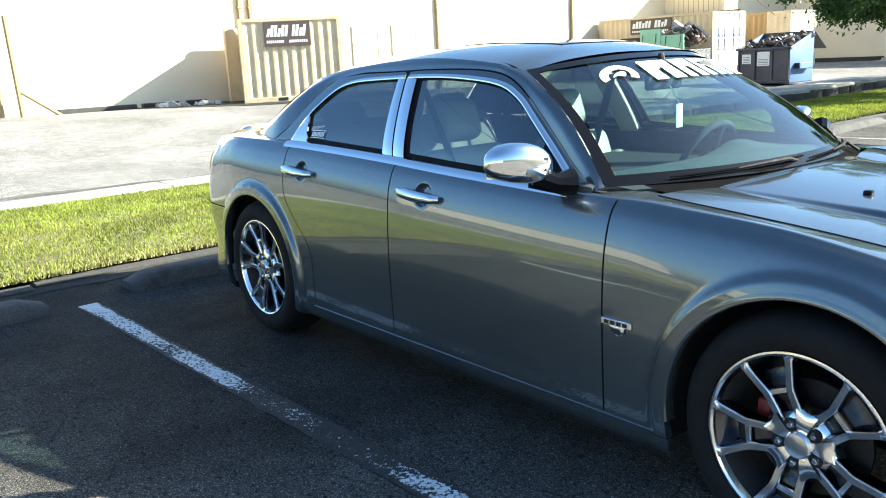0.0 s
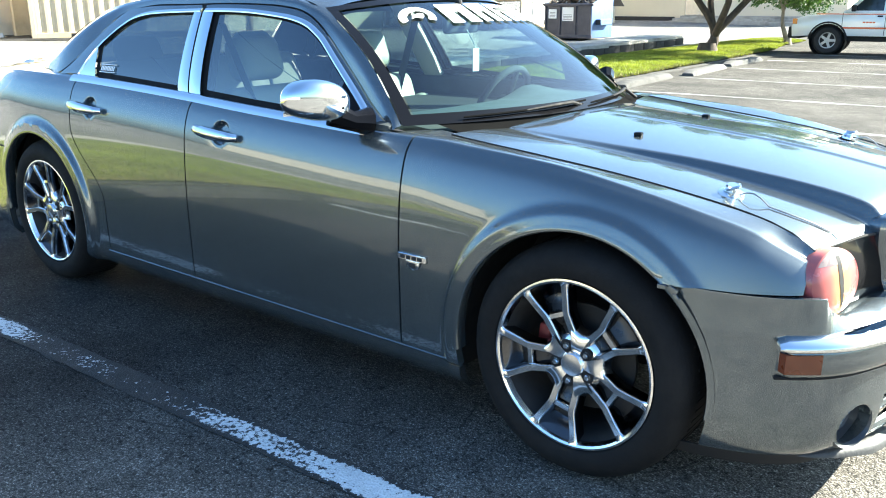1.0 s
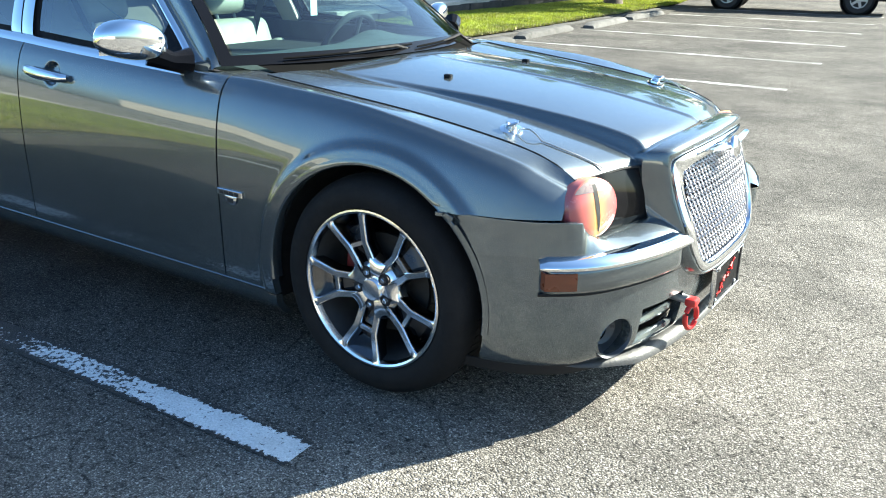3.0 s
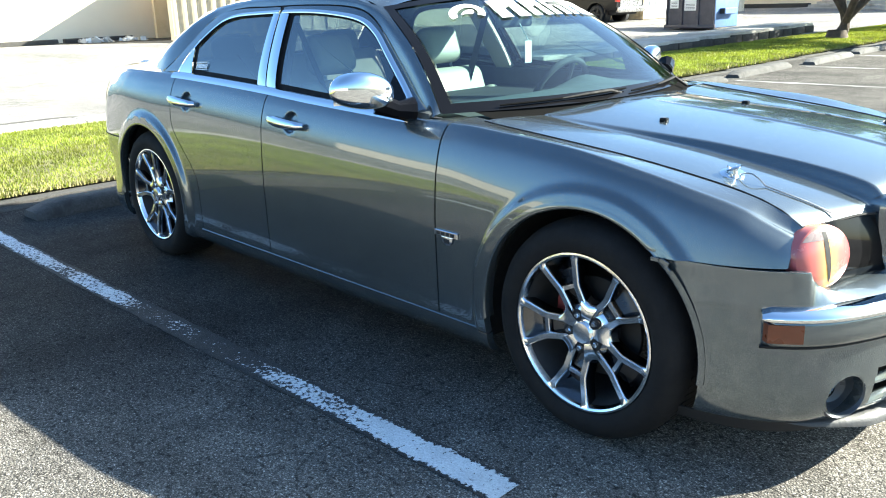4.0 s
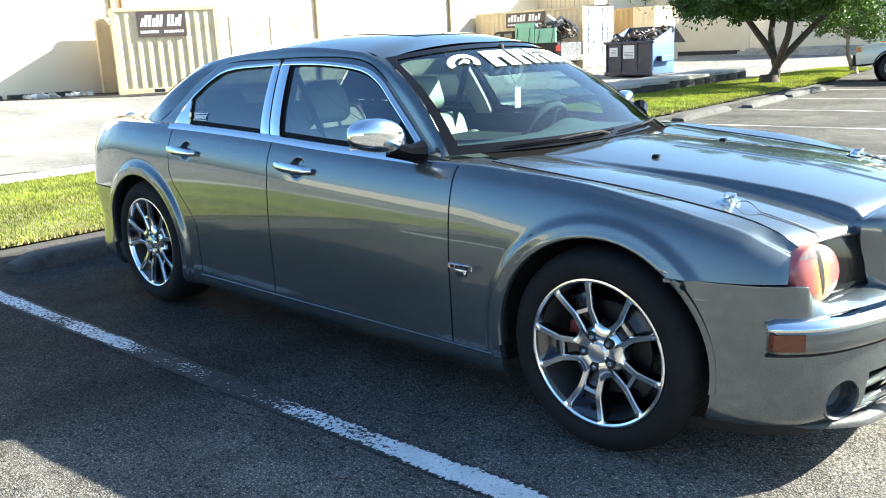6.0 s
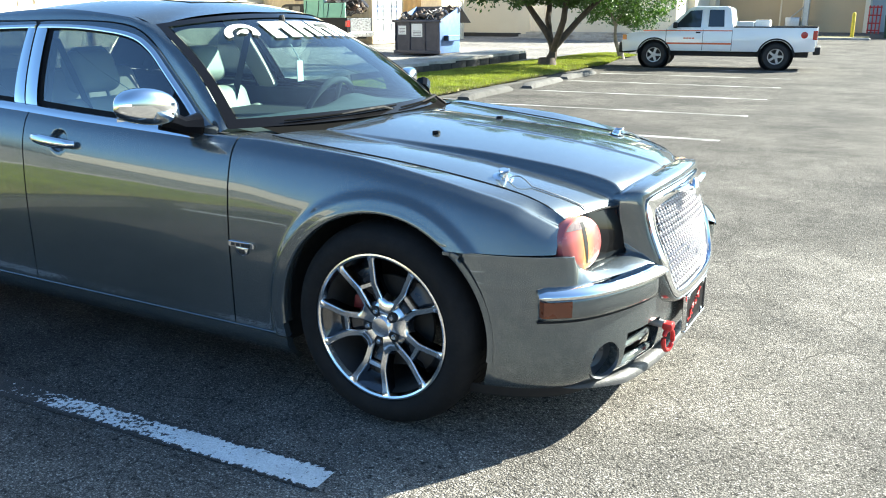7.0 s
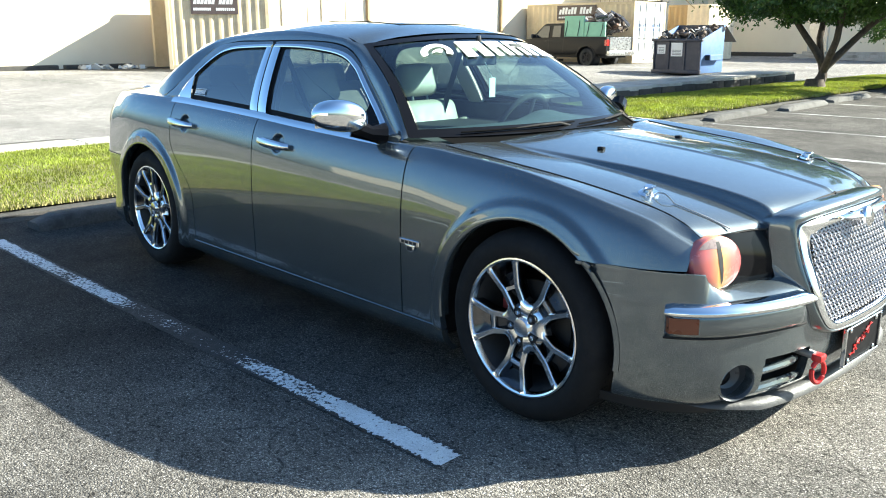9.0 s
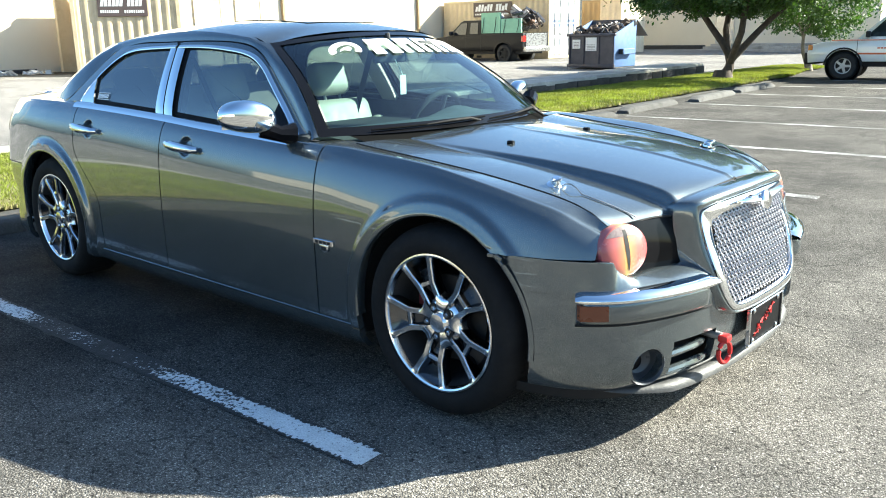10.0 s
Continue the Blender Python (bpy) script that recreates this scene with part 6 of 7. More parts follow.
def shrink(loop_pts, d):
    """Move a closed loop inward by d."""
    n = len(loop_pts)
    area = sum(loop_pts[i].x * loop_pts[(i + 1) % n].y - loop_pts[(i + 1) % n].x * loop_pts[i].y for i in range(n))
    sg = 1 if area > 0 else -1
    out = []
    for i in range(n):
        t = (loop_pts[(i + 1) % n] - loop_pts[i - 1]).normalized()
        out.append(loop_pts[i] + Vector((-t.y, t.x, 0)) * d * sg)
    return out


def band(bm, a, b, oa, ob):
    """A band of faces between two loops on the cabin side."""
    n = len(a)
    va = [bm.verts.new(on_side(p.x, p.y, oa)) for p in a]
    vb = [bm.verts.new(on_side(p.x, p.y, ob)) for p in b]
    for i in range(n):
        bm.faces.new((va[i], va[(i + 1) % n], vb[(i + 1) % n], vb[i]))


BEAD = [(-1.235, 1.060), (-1.162, 1.184), (-1.103, 1.246), (-1.046, 1.288), (-0.985, 1.318), (-0.90, 1.336), (-0.79, 1.345), (-0.56, 1.352), (-0.355, 1.355), (-0.17, 1.351), (0.005, 1.337), (0.10, 1.324),
        (0.17, 1.306), (0.227, 1.281), (0.287, 1.247), (0.373, 1.186), (0.457, 1.126), (0.54, 1.068), (0.624, 1.010), (0.672, 0.978)]
RAIL = [(-1.42, 1.058), (-1.347, 1.102), (-1.275, 1.176), (-1.201, 1.263), (-1.124, 1.324), (-1.044, 1.355), (-0.871, 1.371), (-0.67, 1.374), (-0.478, 1.377), (-0.336, 1.379), (-0.121, 1.376), (0.013, 1.368), (0.113, 1.352),
        (0.185, 1.327), (0.265, 1.283), (0.351, 1.225), (0.469, 1.141), (0.589, 1.056), (0.704, 0.989), (0.751, 0.970)]


def along(pts, n):
    """n + 1 points evenly along a smooth open curve through (x, z) points."""
    P = [(a, b, 0) for a, b in pts]
    raw = [spline(P, i / 600) for i in range(601)]
    ln = [0.0]
    for a, b in zip(raw, raw[1:]):
        ln.append(ln[-1] + (b - a).length)
    out, j = [], 0
    for i in range(n + 1):
        d = ln[-1] * i / n
        while j < 599 and ln[j + 1] < d:
            j += 1
        out.append(raw[j].lerp(raw[j + 1], min(1.0, max(0.0, (d - ln[j]) / max(1e-9, ln[j + 1] - ln[j])))))
    return out


def slid(line, d):
    """An open curve moved sideways by d, to its left as it runs."""
    out = []
    for i, p in enumerate(line):
        t = (line[min(i + 1, len(line) - 1)] - line[max(i - 1, 0)]).normalized()
        out.append(p + Vector((-t.y, t.x, 0)) * d)
    return out


def ribbon(bm, lines):
    """Faces between curves on the cabin side: lines of (points, how far they stand out)."""
    rows = [[bm.verts.new(on_side(p.x, p.y, o)) for p in line] for line, o in lines]
    for a, b in zip(rows, rows[1:]):
        for i in range(len(a) - 1):
            bm.faces.new((a[i], a[i + 1], b[i + 1], b[i]))


bead_line, rail_line = along(BEAD, 240), along(RAIL, 240)
SPLIT_BEAD = next(i for i, p in enumerate(bead_line) if p.x > -0.462)
SPLIT_RAIL = next(i for i, p in enumerate(rail_line) if p.x > -0.476)
over_front = [(p.x, p.y) for p in bead_line[::6] if -0.36 < p.x < 0.655]
over_rear = [(p.x, p.y) for p in bead_line[::-6] if -1.155 < p.x < -0.53]
FRONT_WIN = [(-0.283, 1.026), (-0.379, 1.346)] + over_front + [(0.655, 0.984), (0.4, 0.990), (0.02, 1.008)]
REAR_WIN = [(-0.433, 1.031), (-0.515, 1.346)] + over_rear + [(-1.148, 1.176), (-1.082, 1.058), (-0.8, 1.047)]
for name, win, glass, dr, lo in (("front_window", FRONT_WIN, M_GLASS, door_front, False), ("rear_window", REAR_WIN, M_GLASS_REAR, door_rear, True)):
    lp = resample(win, 200, 0.012)
    # painted frame up to the roof rail, chrome bead, rubber seal and pane
    k = (slice(0, SPLIT_BEAD - 1), slice(0, SPLIT_RAIL - 1)) if lo else (slice(SPLIT_BEAD + 1, None), slice(SPLIT_RAIL + 1, None))
    edge, top = bead_line[k[0]], rail_line[k[1]]
    top = along([(p.x, p.y) for p in top[::4] + top[-1:]], len(edge) - 1)
    bm = bmesh.new()
    rim_out, rim_top = slid(edge, 0.006), slid(top, -0.003)
    mid_l = [a.lerp(b, 0.5) for a, b in zip(rim_out, rim_top)]
    ribbon(bm, [(slid(top, -0.002), -0.016), (rim_top, 0.001), (mid_l, 0.004), (rim_out, 0.003)])
    fix(bm)
    fr = both("window_frame", bm, M_PAINT, dr[0])
    fr[1].parent = dr[1]
    bm = bmesh.new()
    ribbon(bm, [(slid(edge, 0.008), 0.002), (slid(edge, 0.005), 0.010), (slid(edge, -0.003), 0.012), (slid(edge, -0.008), 0.009), (slid(edge, -0.009), -0.004)])
    fix(bm)
    fr = both("chrome_bead", bm, M_CHROME, dr[0])
    fr[1].parent = dr[1]
    bm = bmesh.new()
    band(bm, shrink(lp, -0.003), shrink(lp, 0.018), -0.001, -0.004)
    fix(bm)
    fr = both("window_seal", bm, M_SEAL, dr[0])
    fr[1].parent = dr[1]
    bm = bmesh.new()
    inner = shrink(lp, 0.016)
    c = sum((p for p in inner), Vector()) / len(inner)
    rings = [[bm.verts.new(on_side(c.x + (p.x - c.x) * t, c.y + (p.y - c.y) * t, -0.006)) for p in inner] for t in (1, 0.8, 0.6, 0.4, 0.2)]
    for ra, rb in zip(rings, rings[1:]):
        for i in range(len(ra)):
            bm.faces.new((ra[i], ra[(i + 1) % len(ra)], rb[(i + 1) % len(ra)], rb[i]))
    bm.faces.new(rings[-1])
    fix(bm)
    fr = both(name, bm, glass, dr[0])
    fr[1].parent = dr[1]
# dark channel behind the gap between door frames and roof rail
bm = bmesh.new()
ribbon(bm, [(slid(rail_line, 0.035), -0.030), (slid(rail_line, 0.010), -0.010), (slid(rail_line, -0.014), -0.008)])
fix(bm)
both("door_seal", bm, M_GAP, car)
# small white sticker low on the rear window
bm = bmesh.new()
for i in range(9):
    x0 = -1.065 + 0.0125 * i
    vs = [bm.verts.new(on_side(x, z, 0.001)) for x, z in ((x0, 1.085), (x0 + 0.009, 1.085), (x0 + 0.009, 1.105), (x0, 1.105))]
    bm.faces.new(vs)
for z0, z1 in ((1.077, 1.080), (1.110, 1.113)):
    vs = [bm.verts.new(on_side(x, z, 0.001)) for x, z in ((-1.072, z0), (-0.945, z0), (-0.945, z1), (-1.072, z1))]
    bm.faces.new(vs)
fix(bm)
part("window_sticker", bm, M_LETTER, door_rear[0], "small white outlined sticker", flip=False)
# chrome pillar covers between the windows
for x0, x1, t0, t1, dr in ((-0.436, -0.366, -0.519, -0.466, door_rear), (-0.358, -0.284, -0.457, -0.385, door_front)):
    bm = bmesh.new()
    grid(bm, lambda u, w: on_side((x0 + (x1 - x0) * u) * (1 - w) + (t0 + (t1 - t0) * u) * w, 1.024 - 0.004 * u + 0.324 * w, 0.010 + 0.003 * math.sin(math.pi * u)), 8, 14)
    fix(bm)
    fr = both("pillar_cover", bm, M_CHROME, dr[0], "bright chrome pillar cover")
    fr[1].parent = dr[1]
# dark strip behind the gap between the two covers
bm = bmesh.new()
grid(bm, lambda u, w: on_side((-0.385 + 0.045 * u) * (1 - w) + (-0.485 + 0.045 * u) * w, 1.02 + 0.358 * w, 0.002), 2, 10)
fix(bm)
both("pillar_seal", bm, M_GAP, car)
# chrome corner behind the rear window
bm = bmesh.new()
grid(bm, lambda u, w: on_side((-1.232 + 0.146 * u) * (1 - w) + (-1.166 + 0.016 * u) * w, 1.058 + 0.122 * w, 0.008), 5, 10)
fix(bm)
fr = both("quarter_trim", bm, M_CHROME, car, "bright chrome quarter trim")
# waistline chrome strip
bm = bmesh.new()
n = 60
prof = [(0.072, -0.026), (0.064, -0.021), (0.078, 0.000), (0.095, 0.007), (0.112, 0.006)]


def waist(u, w):
    x = -1.248 + 1.91 * u
    q = spline([(a, b, 0) for a, b in prof], w)
    b = belt(x)
    return Vector((x, -(plan(x) - q.x), b + q.y))


grid(bm, waist, n, 8)
fix(bm)
both("waist_strip", bm, M_CHROME, car, "bright chrome waistline strip")
# ledge between waist strip and glass
bm = bmesh.new()
grid(bm, lambda u, w: Vector((-1.3 + 2.09 * u, -(plan(-1.3 + 2.09 * u) - 0.105) * (1 - w) - (0.80) * w, belt(-1.3 + 2.09 * u) + 0.004 + 0.0 * w)), 40, 2)
fix(bm)
both("window_ledge", bm, M_RUBBER, car)

# roof skin, from the rails to the crown
roof_c = cur((-1.45, 1.395), (-1.2, 1.44), (-0.8, 1.474), (-0.4, 1.484), (0.0, 1.468), (0.2, 1.443), (0.36, 1.408))
SCR_T = cur((0.0, 0.335), (0.3, 0.305), (0.5, 0.235), (0.58, 0.185))
RBACK_T = cur((0.0, -1.42), (0.35, -1.40), (0.56, -1.33))


def roof_pt(u, w):
    s = -1 + 2 * w
    x0, x1 = RBACK_T(abs(s) * 0.56), SCR_T(abs(s) * 0.575)
    x = x0 + (x1 - x0) * u
    ry = rail_y(min(x, 0.12)) - 0.012
    y = s * ry
    zr = rail_z(min(x, 0.2)) + 0.016
    z = zr + (roof_c(x) - zr) * (1 - abs(s) ** 2.6)
    return Vector((x, y, z))


bm = bmesh.new()
grid(bm, roof_pt, 50, 60)
part("roof", bm, M_PAINT, car, angle=60)
bm = bmesh.new()
grid(bm, lambda u, w: roof_pt(0.50 + 0.36 * u, 0.30 + 0.40 * w) + Vector((0, 0, 0.003)), 14, 14)
thicken(bm, 0.004)
part("sunroof", bm, M_SMOKE, car, "dark glass sunroof panel")


# windscreen and its pillars
def screen_pt(u, w):
    """u from base to header, w from right (0) to left (1)."""
    s = -1 + 2 * w
    base = Vector((0.765 + 0.275 * (1 - abs(s) ** 2.2), s * 0.785, 0.980 + 0.006 * (1 - abs(s) ** 2)))
    yt = s * 0.578
    head = Vector((SCR_T(abs(yt)) + 0.012, yt, 0))
    zr = rail_z(0.2) + 0.03
    head.z = zr + (1.405 - zr) * (1 - abs(s) ** 2.4)
    q = base.lerp(head, u)
    q.x += 0.030 * math.sin(math.pi * u)
    q.z += 0.022 * math.sin(math.pi * u)
    return q


bm = bmesh.new()
grid(bm, lambda u, w: screen_pt(0.03 + 0.94 * u, 0.03 + 0.94 * w), 16, 24)
part("windscreen", bm, M_SCREEN, car)
# black border of the screen
bm = bmesh.new()


def border(u, w):
    k = u * 4
    a = int(min(k, 3.9999))
    t = k - a
    oc = [(0, 0), (1, 0), (1, 1), (0, 1), (0, 0)]
    p0 = Vector((*oc[a], 0)).lerp(Vector((*oc[a + 1], 0)), t)
    uu, ww = p0.x, p0.y
    iu = min(max(uu, 0.070), 0.950)
    iw = min(max(ww, 0.024), 0.976)
    return screen_pt(uu + (iu - uu) * w, ww + (iw - ww) * w) + Vector((0.004, 0, 0.003))


grid(bm, border, 120, 3)
part("screen_border", bm, M_FRIT, car)
bm = bmesh.new()


def roof_edge(x):
    return Vector((x, -(rail_y(min(x, 0.12)) - 0.012), rail_z(x) + 0.016))


SIDE_LOW = [Vector((-1.745, -0.742, 1.070)), Vector((-1.57, -0.790, 1.066))] + [on_side(x, z, -0.001) for x, z in ((-1.425, 1.064), (-1.31, 1.142), (-1.205, 1.262), (-1.10, 1.338), (-0.87, 1.374), (-0.60, 1.378), (-0.336, 1.382), (-0.121, 1.379), (0.013, 1.371), (0.113, 1.355), (0.200, 1.322), (0.300, 1.263), (0.469, 1.144), (0.589, 1.059), (0.704, 0.991), (0.756, 0.970))]
SIDE_TOP = [Vector((-1.750, -0.727, 1.074)), Vector((-1.60, -0.684, 1.175)), Vector((-1.46, -0.635, 1.270))] + [roof_edge(x) for x in (-1.33, -1.215, -1.10, -0.87, -0.60, -0.336, -0.121, 0.013, 0.105)] + [screen_pt(v, 0.0) + Vector((0.002, -0.004, 0.004)) for v in (0.985, 0.83, 0.55, 0.31, 0.08, 0.0)]


def roof_side(u, w):
    a, b = spline(SIDE_LOW, u), spline(SIDE_TOP, u)
    n = (b - a).cross(Vector((1, 0, 0)))
    m = (a + b) / 2 + Vector((0, -0.35, 0.30)) * (b - a).length * 0.28
    return spline([a, m, b], w)


grid(bm, roof_side, 150, 12)
bm.normal_update()
fix(bm)
both("roof_side", bm, M_PAINT, car, angle=50)
# painted corner between pillar, wing and door
bm = bmesh.new()
grid(bm, lambda u, w: Vector((0.69 + 0.25 * u, -(plan(0.69 + 0.25 * u) - 0.108) * (1 - w) - 0.70 * w, belt(0.69 + 0.25 * u) - 0.004 + (seam_z(0.69 + 0.25 * u) - 0.004 - belt(0.69 + 0.25 * u)) * w)), 6, 6)
fix(bm)
both("cowl_corner", bm, M_PAINT, car)
# cowl panel
bm = bmesh.new()
grid(bm, lambda u, w: screen_pt(0.03, 0.06 + 0.88 * w).lerp(bonnet_pt(0.0, 0.06 + 0.88 * w) + Vector((0.02, 0, -0.018)), u) + Vector((0, 0, -0.006)), 3, 40)
cowl = part("cowl", bm, M_WIPER, car)
for y0, y1, xo in ((-0.60, 0.0, 0), (0.02, 0.60, 0)):
    bm = bmesh.new()
    pts = []
    for i in range(11):
        t = i / 10
        w = (y0 + (y1 - y0) * t) / 1.57 + 0.5
        pts.append(screen_pt(0.022 + 0.022 * t, w) + Vector((0.010, 0, 0.010)))
    tube(bm, pts, [0.003] + [0.0045] * 9 + [0.003], 6)
    w_ob = part("wiper", bm, M_WIPER, car, "black windscreen wiper")
    bm = bmesh.new()
    q = Vector(bonnet_pt(0.0, y1 / 1.57 + 0.5)) + Vector((-0.01, 0, 0.01))
    tube(bm, [q, pts[8] + Vector((0.012, 0, 0.006)), pts[6] + Vector((0.01, 0, 0.006)), pts[4]], [0.007, 0.007, 0.006, 0.004], 6)
    part("wiper_arm", bm, M_SEAL, w_ob)
# white sticker along the header: plain slanted blocks in place of a trade mark
stick = part("screen_sticker", bmesh.new(), M_LETTER, car, "white plain-block sticker along the windscreen header")


def blk(bm, w0, w1, u0, u1):
    rows = []
    for i in range(7):
        t = i / 6
        lo = screen_pt(u0, w0 + (w1 - w0) * t) + Vector((0.006, 0, 0.005))
        hi = screen_pt(u1, w0 + 0.018 + (w1 - w0) * t) + Vector((0.006, 0, 0.005))
        rows.append((bm.verts.new(lo), bm.verts.new(hi)))
    for a, b in zip(rows, rows[1:]):
        bm.faces.new((a[0], b[0], b[1], a[1]))


b0, b1 = 0.715, 0.90
bm = bmesh.new()
for r0, r1 in ((0.60, 1.0), (0.0, 0.34)):
    rows = []
    for i in range(29):
        q = math.radians(-28 + 236 * i / 28)
        rows.append([bm.verts.new(screen_pt(0.795 + 0.095 * r * math.sin(q), 0.222 + 0.018 * math.sin(q) - 0.066 * r * math.cos(q)) + Vector((0.006, 0, 0.005))) for r in (r0, r1)])
    for a, b in zip(rows, rows[1:]):
        bm.faces.new((a[0], b[0], b[1], a[1]))
part("arch", bm, M_LETTER, stick)
for w0, w1 in ((0.325, 0.455), (0.475, 0.575), (0.595, 0.69), (0.71, 0.81), (0.83, 0.92)):
    bm = bmesh.new()
    mid, um = (w0 + w1) / 2, (b0 + b1) / 2
    blk(bm, w0, mid - 0.014, b0, b1)
    blk(bm, mid + 0.014, w1, b0, b1)
    blk(bm, mid - 0.014, mid + 0.014, um + 0.01, b1)
    bmesh.ops.remove_doubles(bm, verts=bm.verts, dist=0.0008)
    part("block", bm, M_LETTER, stick)

# rear screen, pillars, boot, tail
def back_pt(u, w):
    s = -1 + 2 * w
    top = roof_pt(0.0, w)
    low = Vector((-1.755 - 0.28 * (1 - s * s), s * 0.722, 1.072))
    q = top.lerp(low, u)
    q.z += 0.02 * math.sin(math.pi * u)
    return q


bm = bmesh.new()
grid(bm, back_pt, 12, 20)
part("rear_screen", bm, M_GLASS_REAR, car)
bm = bmesh.new()


def boot_pt(u, w):
    s = -1 + 2 * w
    x = -1.76 - 0.20 * (1 - s * s) * (1 - u) - 0.79 * u
    return Vector((x + 0.02 * s * s, s * (seam_y(max(x, -2.5)) + 0.0), seam_z(x) + 0.012 * (1 - s * s) - 0.02 * sm((u - 0.9) / 0.1)))


grid(bm, boot_pt, 16, 24)
part("boot_lid", bm, M_PAINT, car)
bm = bmesh.new()
grid(bm, lambda u, w: Vector((-2.574 - 0.012 * math.sin(math.pi * u), -0.50 + 1.0 * u, 0.24 + 0.74 * w)), 24, 12)
part("rear_bumper", bm, M_PAINT, car)
bm = bmesh.new()
def blade(u, w):
    y = -0.52 + 1.04 * u
    e = min(u, 1 - u)
    up = sm(e / 0.10)
    q = spline([(-2.40, 1.040 + 0.006 * up, 0), (-2.50, 1.030 + 0.022 * up, 0), (-2.595, 1.020 + 0.040 * up, 0), (-2.60, 1.012 + 0.036 * up, 0), (-2.50, 1.016 + 0.012 * up, 0), (-2.40, 1.020 + 0.004 * up, 0)], w)
    return Vector((q.x + 0.05 * abs(2 * u - 1) ** 3, y, q.y))


grid(bm, blade, 40, 12)
part("boot_spoiler", bm, M_PAINT, car)

# ---- handles, mirrors, badges ----
def handle(xc, zc, parent):
    y = -flank_y(xc, zc)
    bm = bmesh.new()
    pts = []
    for i in range(13):
        t = i / 12
        pts.append(Vector((xc - 0.125 + 0.25 * t, -flank_y(xc - 0.125 + 0.25 * t, zc) - 0.010 - 0.034 * math.sin(math.pi * t) ** 0.45, zc + 0.012 - 0.018 * t)))
    rr = [0.012 + 0.008 * math.sin(math.pi * i / 12) ** 0.5 for i in range(13)]
    tube(bm, pts, rr, 10)
    for v in bm.verts:
        v.co.z = zc + (v.co.z - zc) * 1.12
    bmesh.ops.recalc_face_normals(bm, faces=bm.faces)
    h = both("door_handle", bm, M_CHROME, parent[0], "chrome door handle")
    h[1].parent = parent[1]


# tail lamps at the rear corners, bumper seams, bright sill edges
for s in (-1, 1):
    bm = bmesh.new()

    def lamp_pt(u, w):
        x, z = -2.43 + 0.18 * u, 0.835 + 0.115 * w
        return Vector((x, s * (flank_y(x, z) + 0.005), z))
    grid(bm, lamp_pt, 8, 8)
    part("tail_lamp", bm, M_TAIL, car, "red tail lamp")
    bm = bmesh.new()
    tube(bm, [(x, s * (flank_y(x, 0.66) + 0.002), 0.66) for x in (-2.50 + 0.06 * i for i in range(11))], 0.0028, 5)
    part("bumper_seam", bm, M_GAP, car)
    bm = bmesh.new()
    tube(bm, [(x, s * (flank_y(x, 0.27) + 0.001), 0.262) for x in (-0.97 + 0.1 * i for i in range(22))], 0.004, 6)
    part("sill_edge", bm, M_PAINT, car)
    bm = bmesh.new()
    tube(bm, [(x, s * (seam_y(x) - 0.001), seam_z(x) + 0.0015) for x in (0.94 + 0.058 * i for i in range(21))], 0.0019, 5)
    part("bonnet_seam", bm, M_GAP, car)
handle(-0.085, 0.895, door_front)
handle(-1.035, 0.925, door_rear)

for s in (-1, 1):
    bm = bmesh.new()
    c = Vector((0.60, -1.02, 1.070)) if s < 0 else Vector((0.47, 1.0, 1.055))

    def mir(u, w):
        th, ph = 2 * math.pi * u, math.pi * (w - 0.5)
        cx, cz = math.cos(th), math.sin(th)
        e = 0.62
        sx = math.copysign(abs(cx) ** e, cx) * math.cos(ph)
        szz = math.copysign(abs(cz) ** e, cz) * math.cos(ph)
        sy = math.sin(ph)
        y = sy * 0.118
        x = sx * (0.070 if cx > 0 else 0.052)
        z = szz * (0.078 if cz > 0 else 0.056) + 0.012 * sy
        k = 1.0 if s < 0 else 0.78
        return c + Vector((x - s * y * 0.22 * s, s * y, z)) * k
    grid(bm, mir, 36, 18)
    bmesh.ops.remove_doubles(bm, verts=bm.verts, dist=0.0006)
    mirror = part("door_mirror", bm, M_CHROME, car, "chrome door mirror", angle=80)
    bm = bmesh.new()
    tube(bm, [(0.60, s * 0.95, 1.03), (0.64, s * 0.89, 1.0), (0.66, s * 0.83, 0.995)], [0.045, 0.034, 0.05], 10)
    tri = [(0.455, 0.992), (0.648, 0.984), (0.462, 1.112)]
    sail = [[bm.verts.new(Vector((p.x, -s * p.y, p.z))) for p in (on_side(x, z, o) for x, z in tri)] for o in (-0.004, 0.008)]
    bm.faces.new(sail[1])
    for i in range(3):
        bm.faces.new((sail[0][i], sail[0][(i + 1) % 3], sail[1][(i + 1) % 3], sail[1][i]))
    part("mirror_foot", bm, M_SMOKE, mirror, "black plastic mirror foot")
    bm = bmesh.new()
    grid(bm, lambda u, w: c + Vector((-0.050 + s * 0.022 * (u - 0.5) * 2 * -s, s * (u - 0.5) * 0.15, (w - 0.5) * 0.085)), 4, 3)
    part("mirror_pane", bm, M_CHROME, mirror)

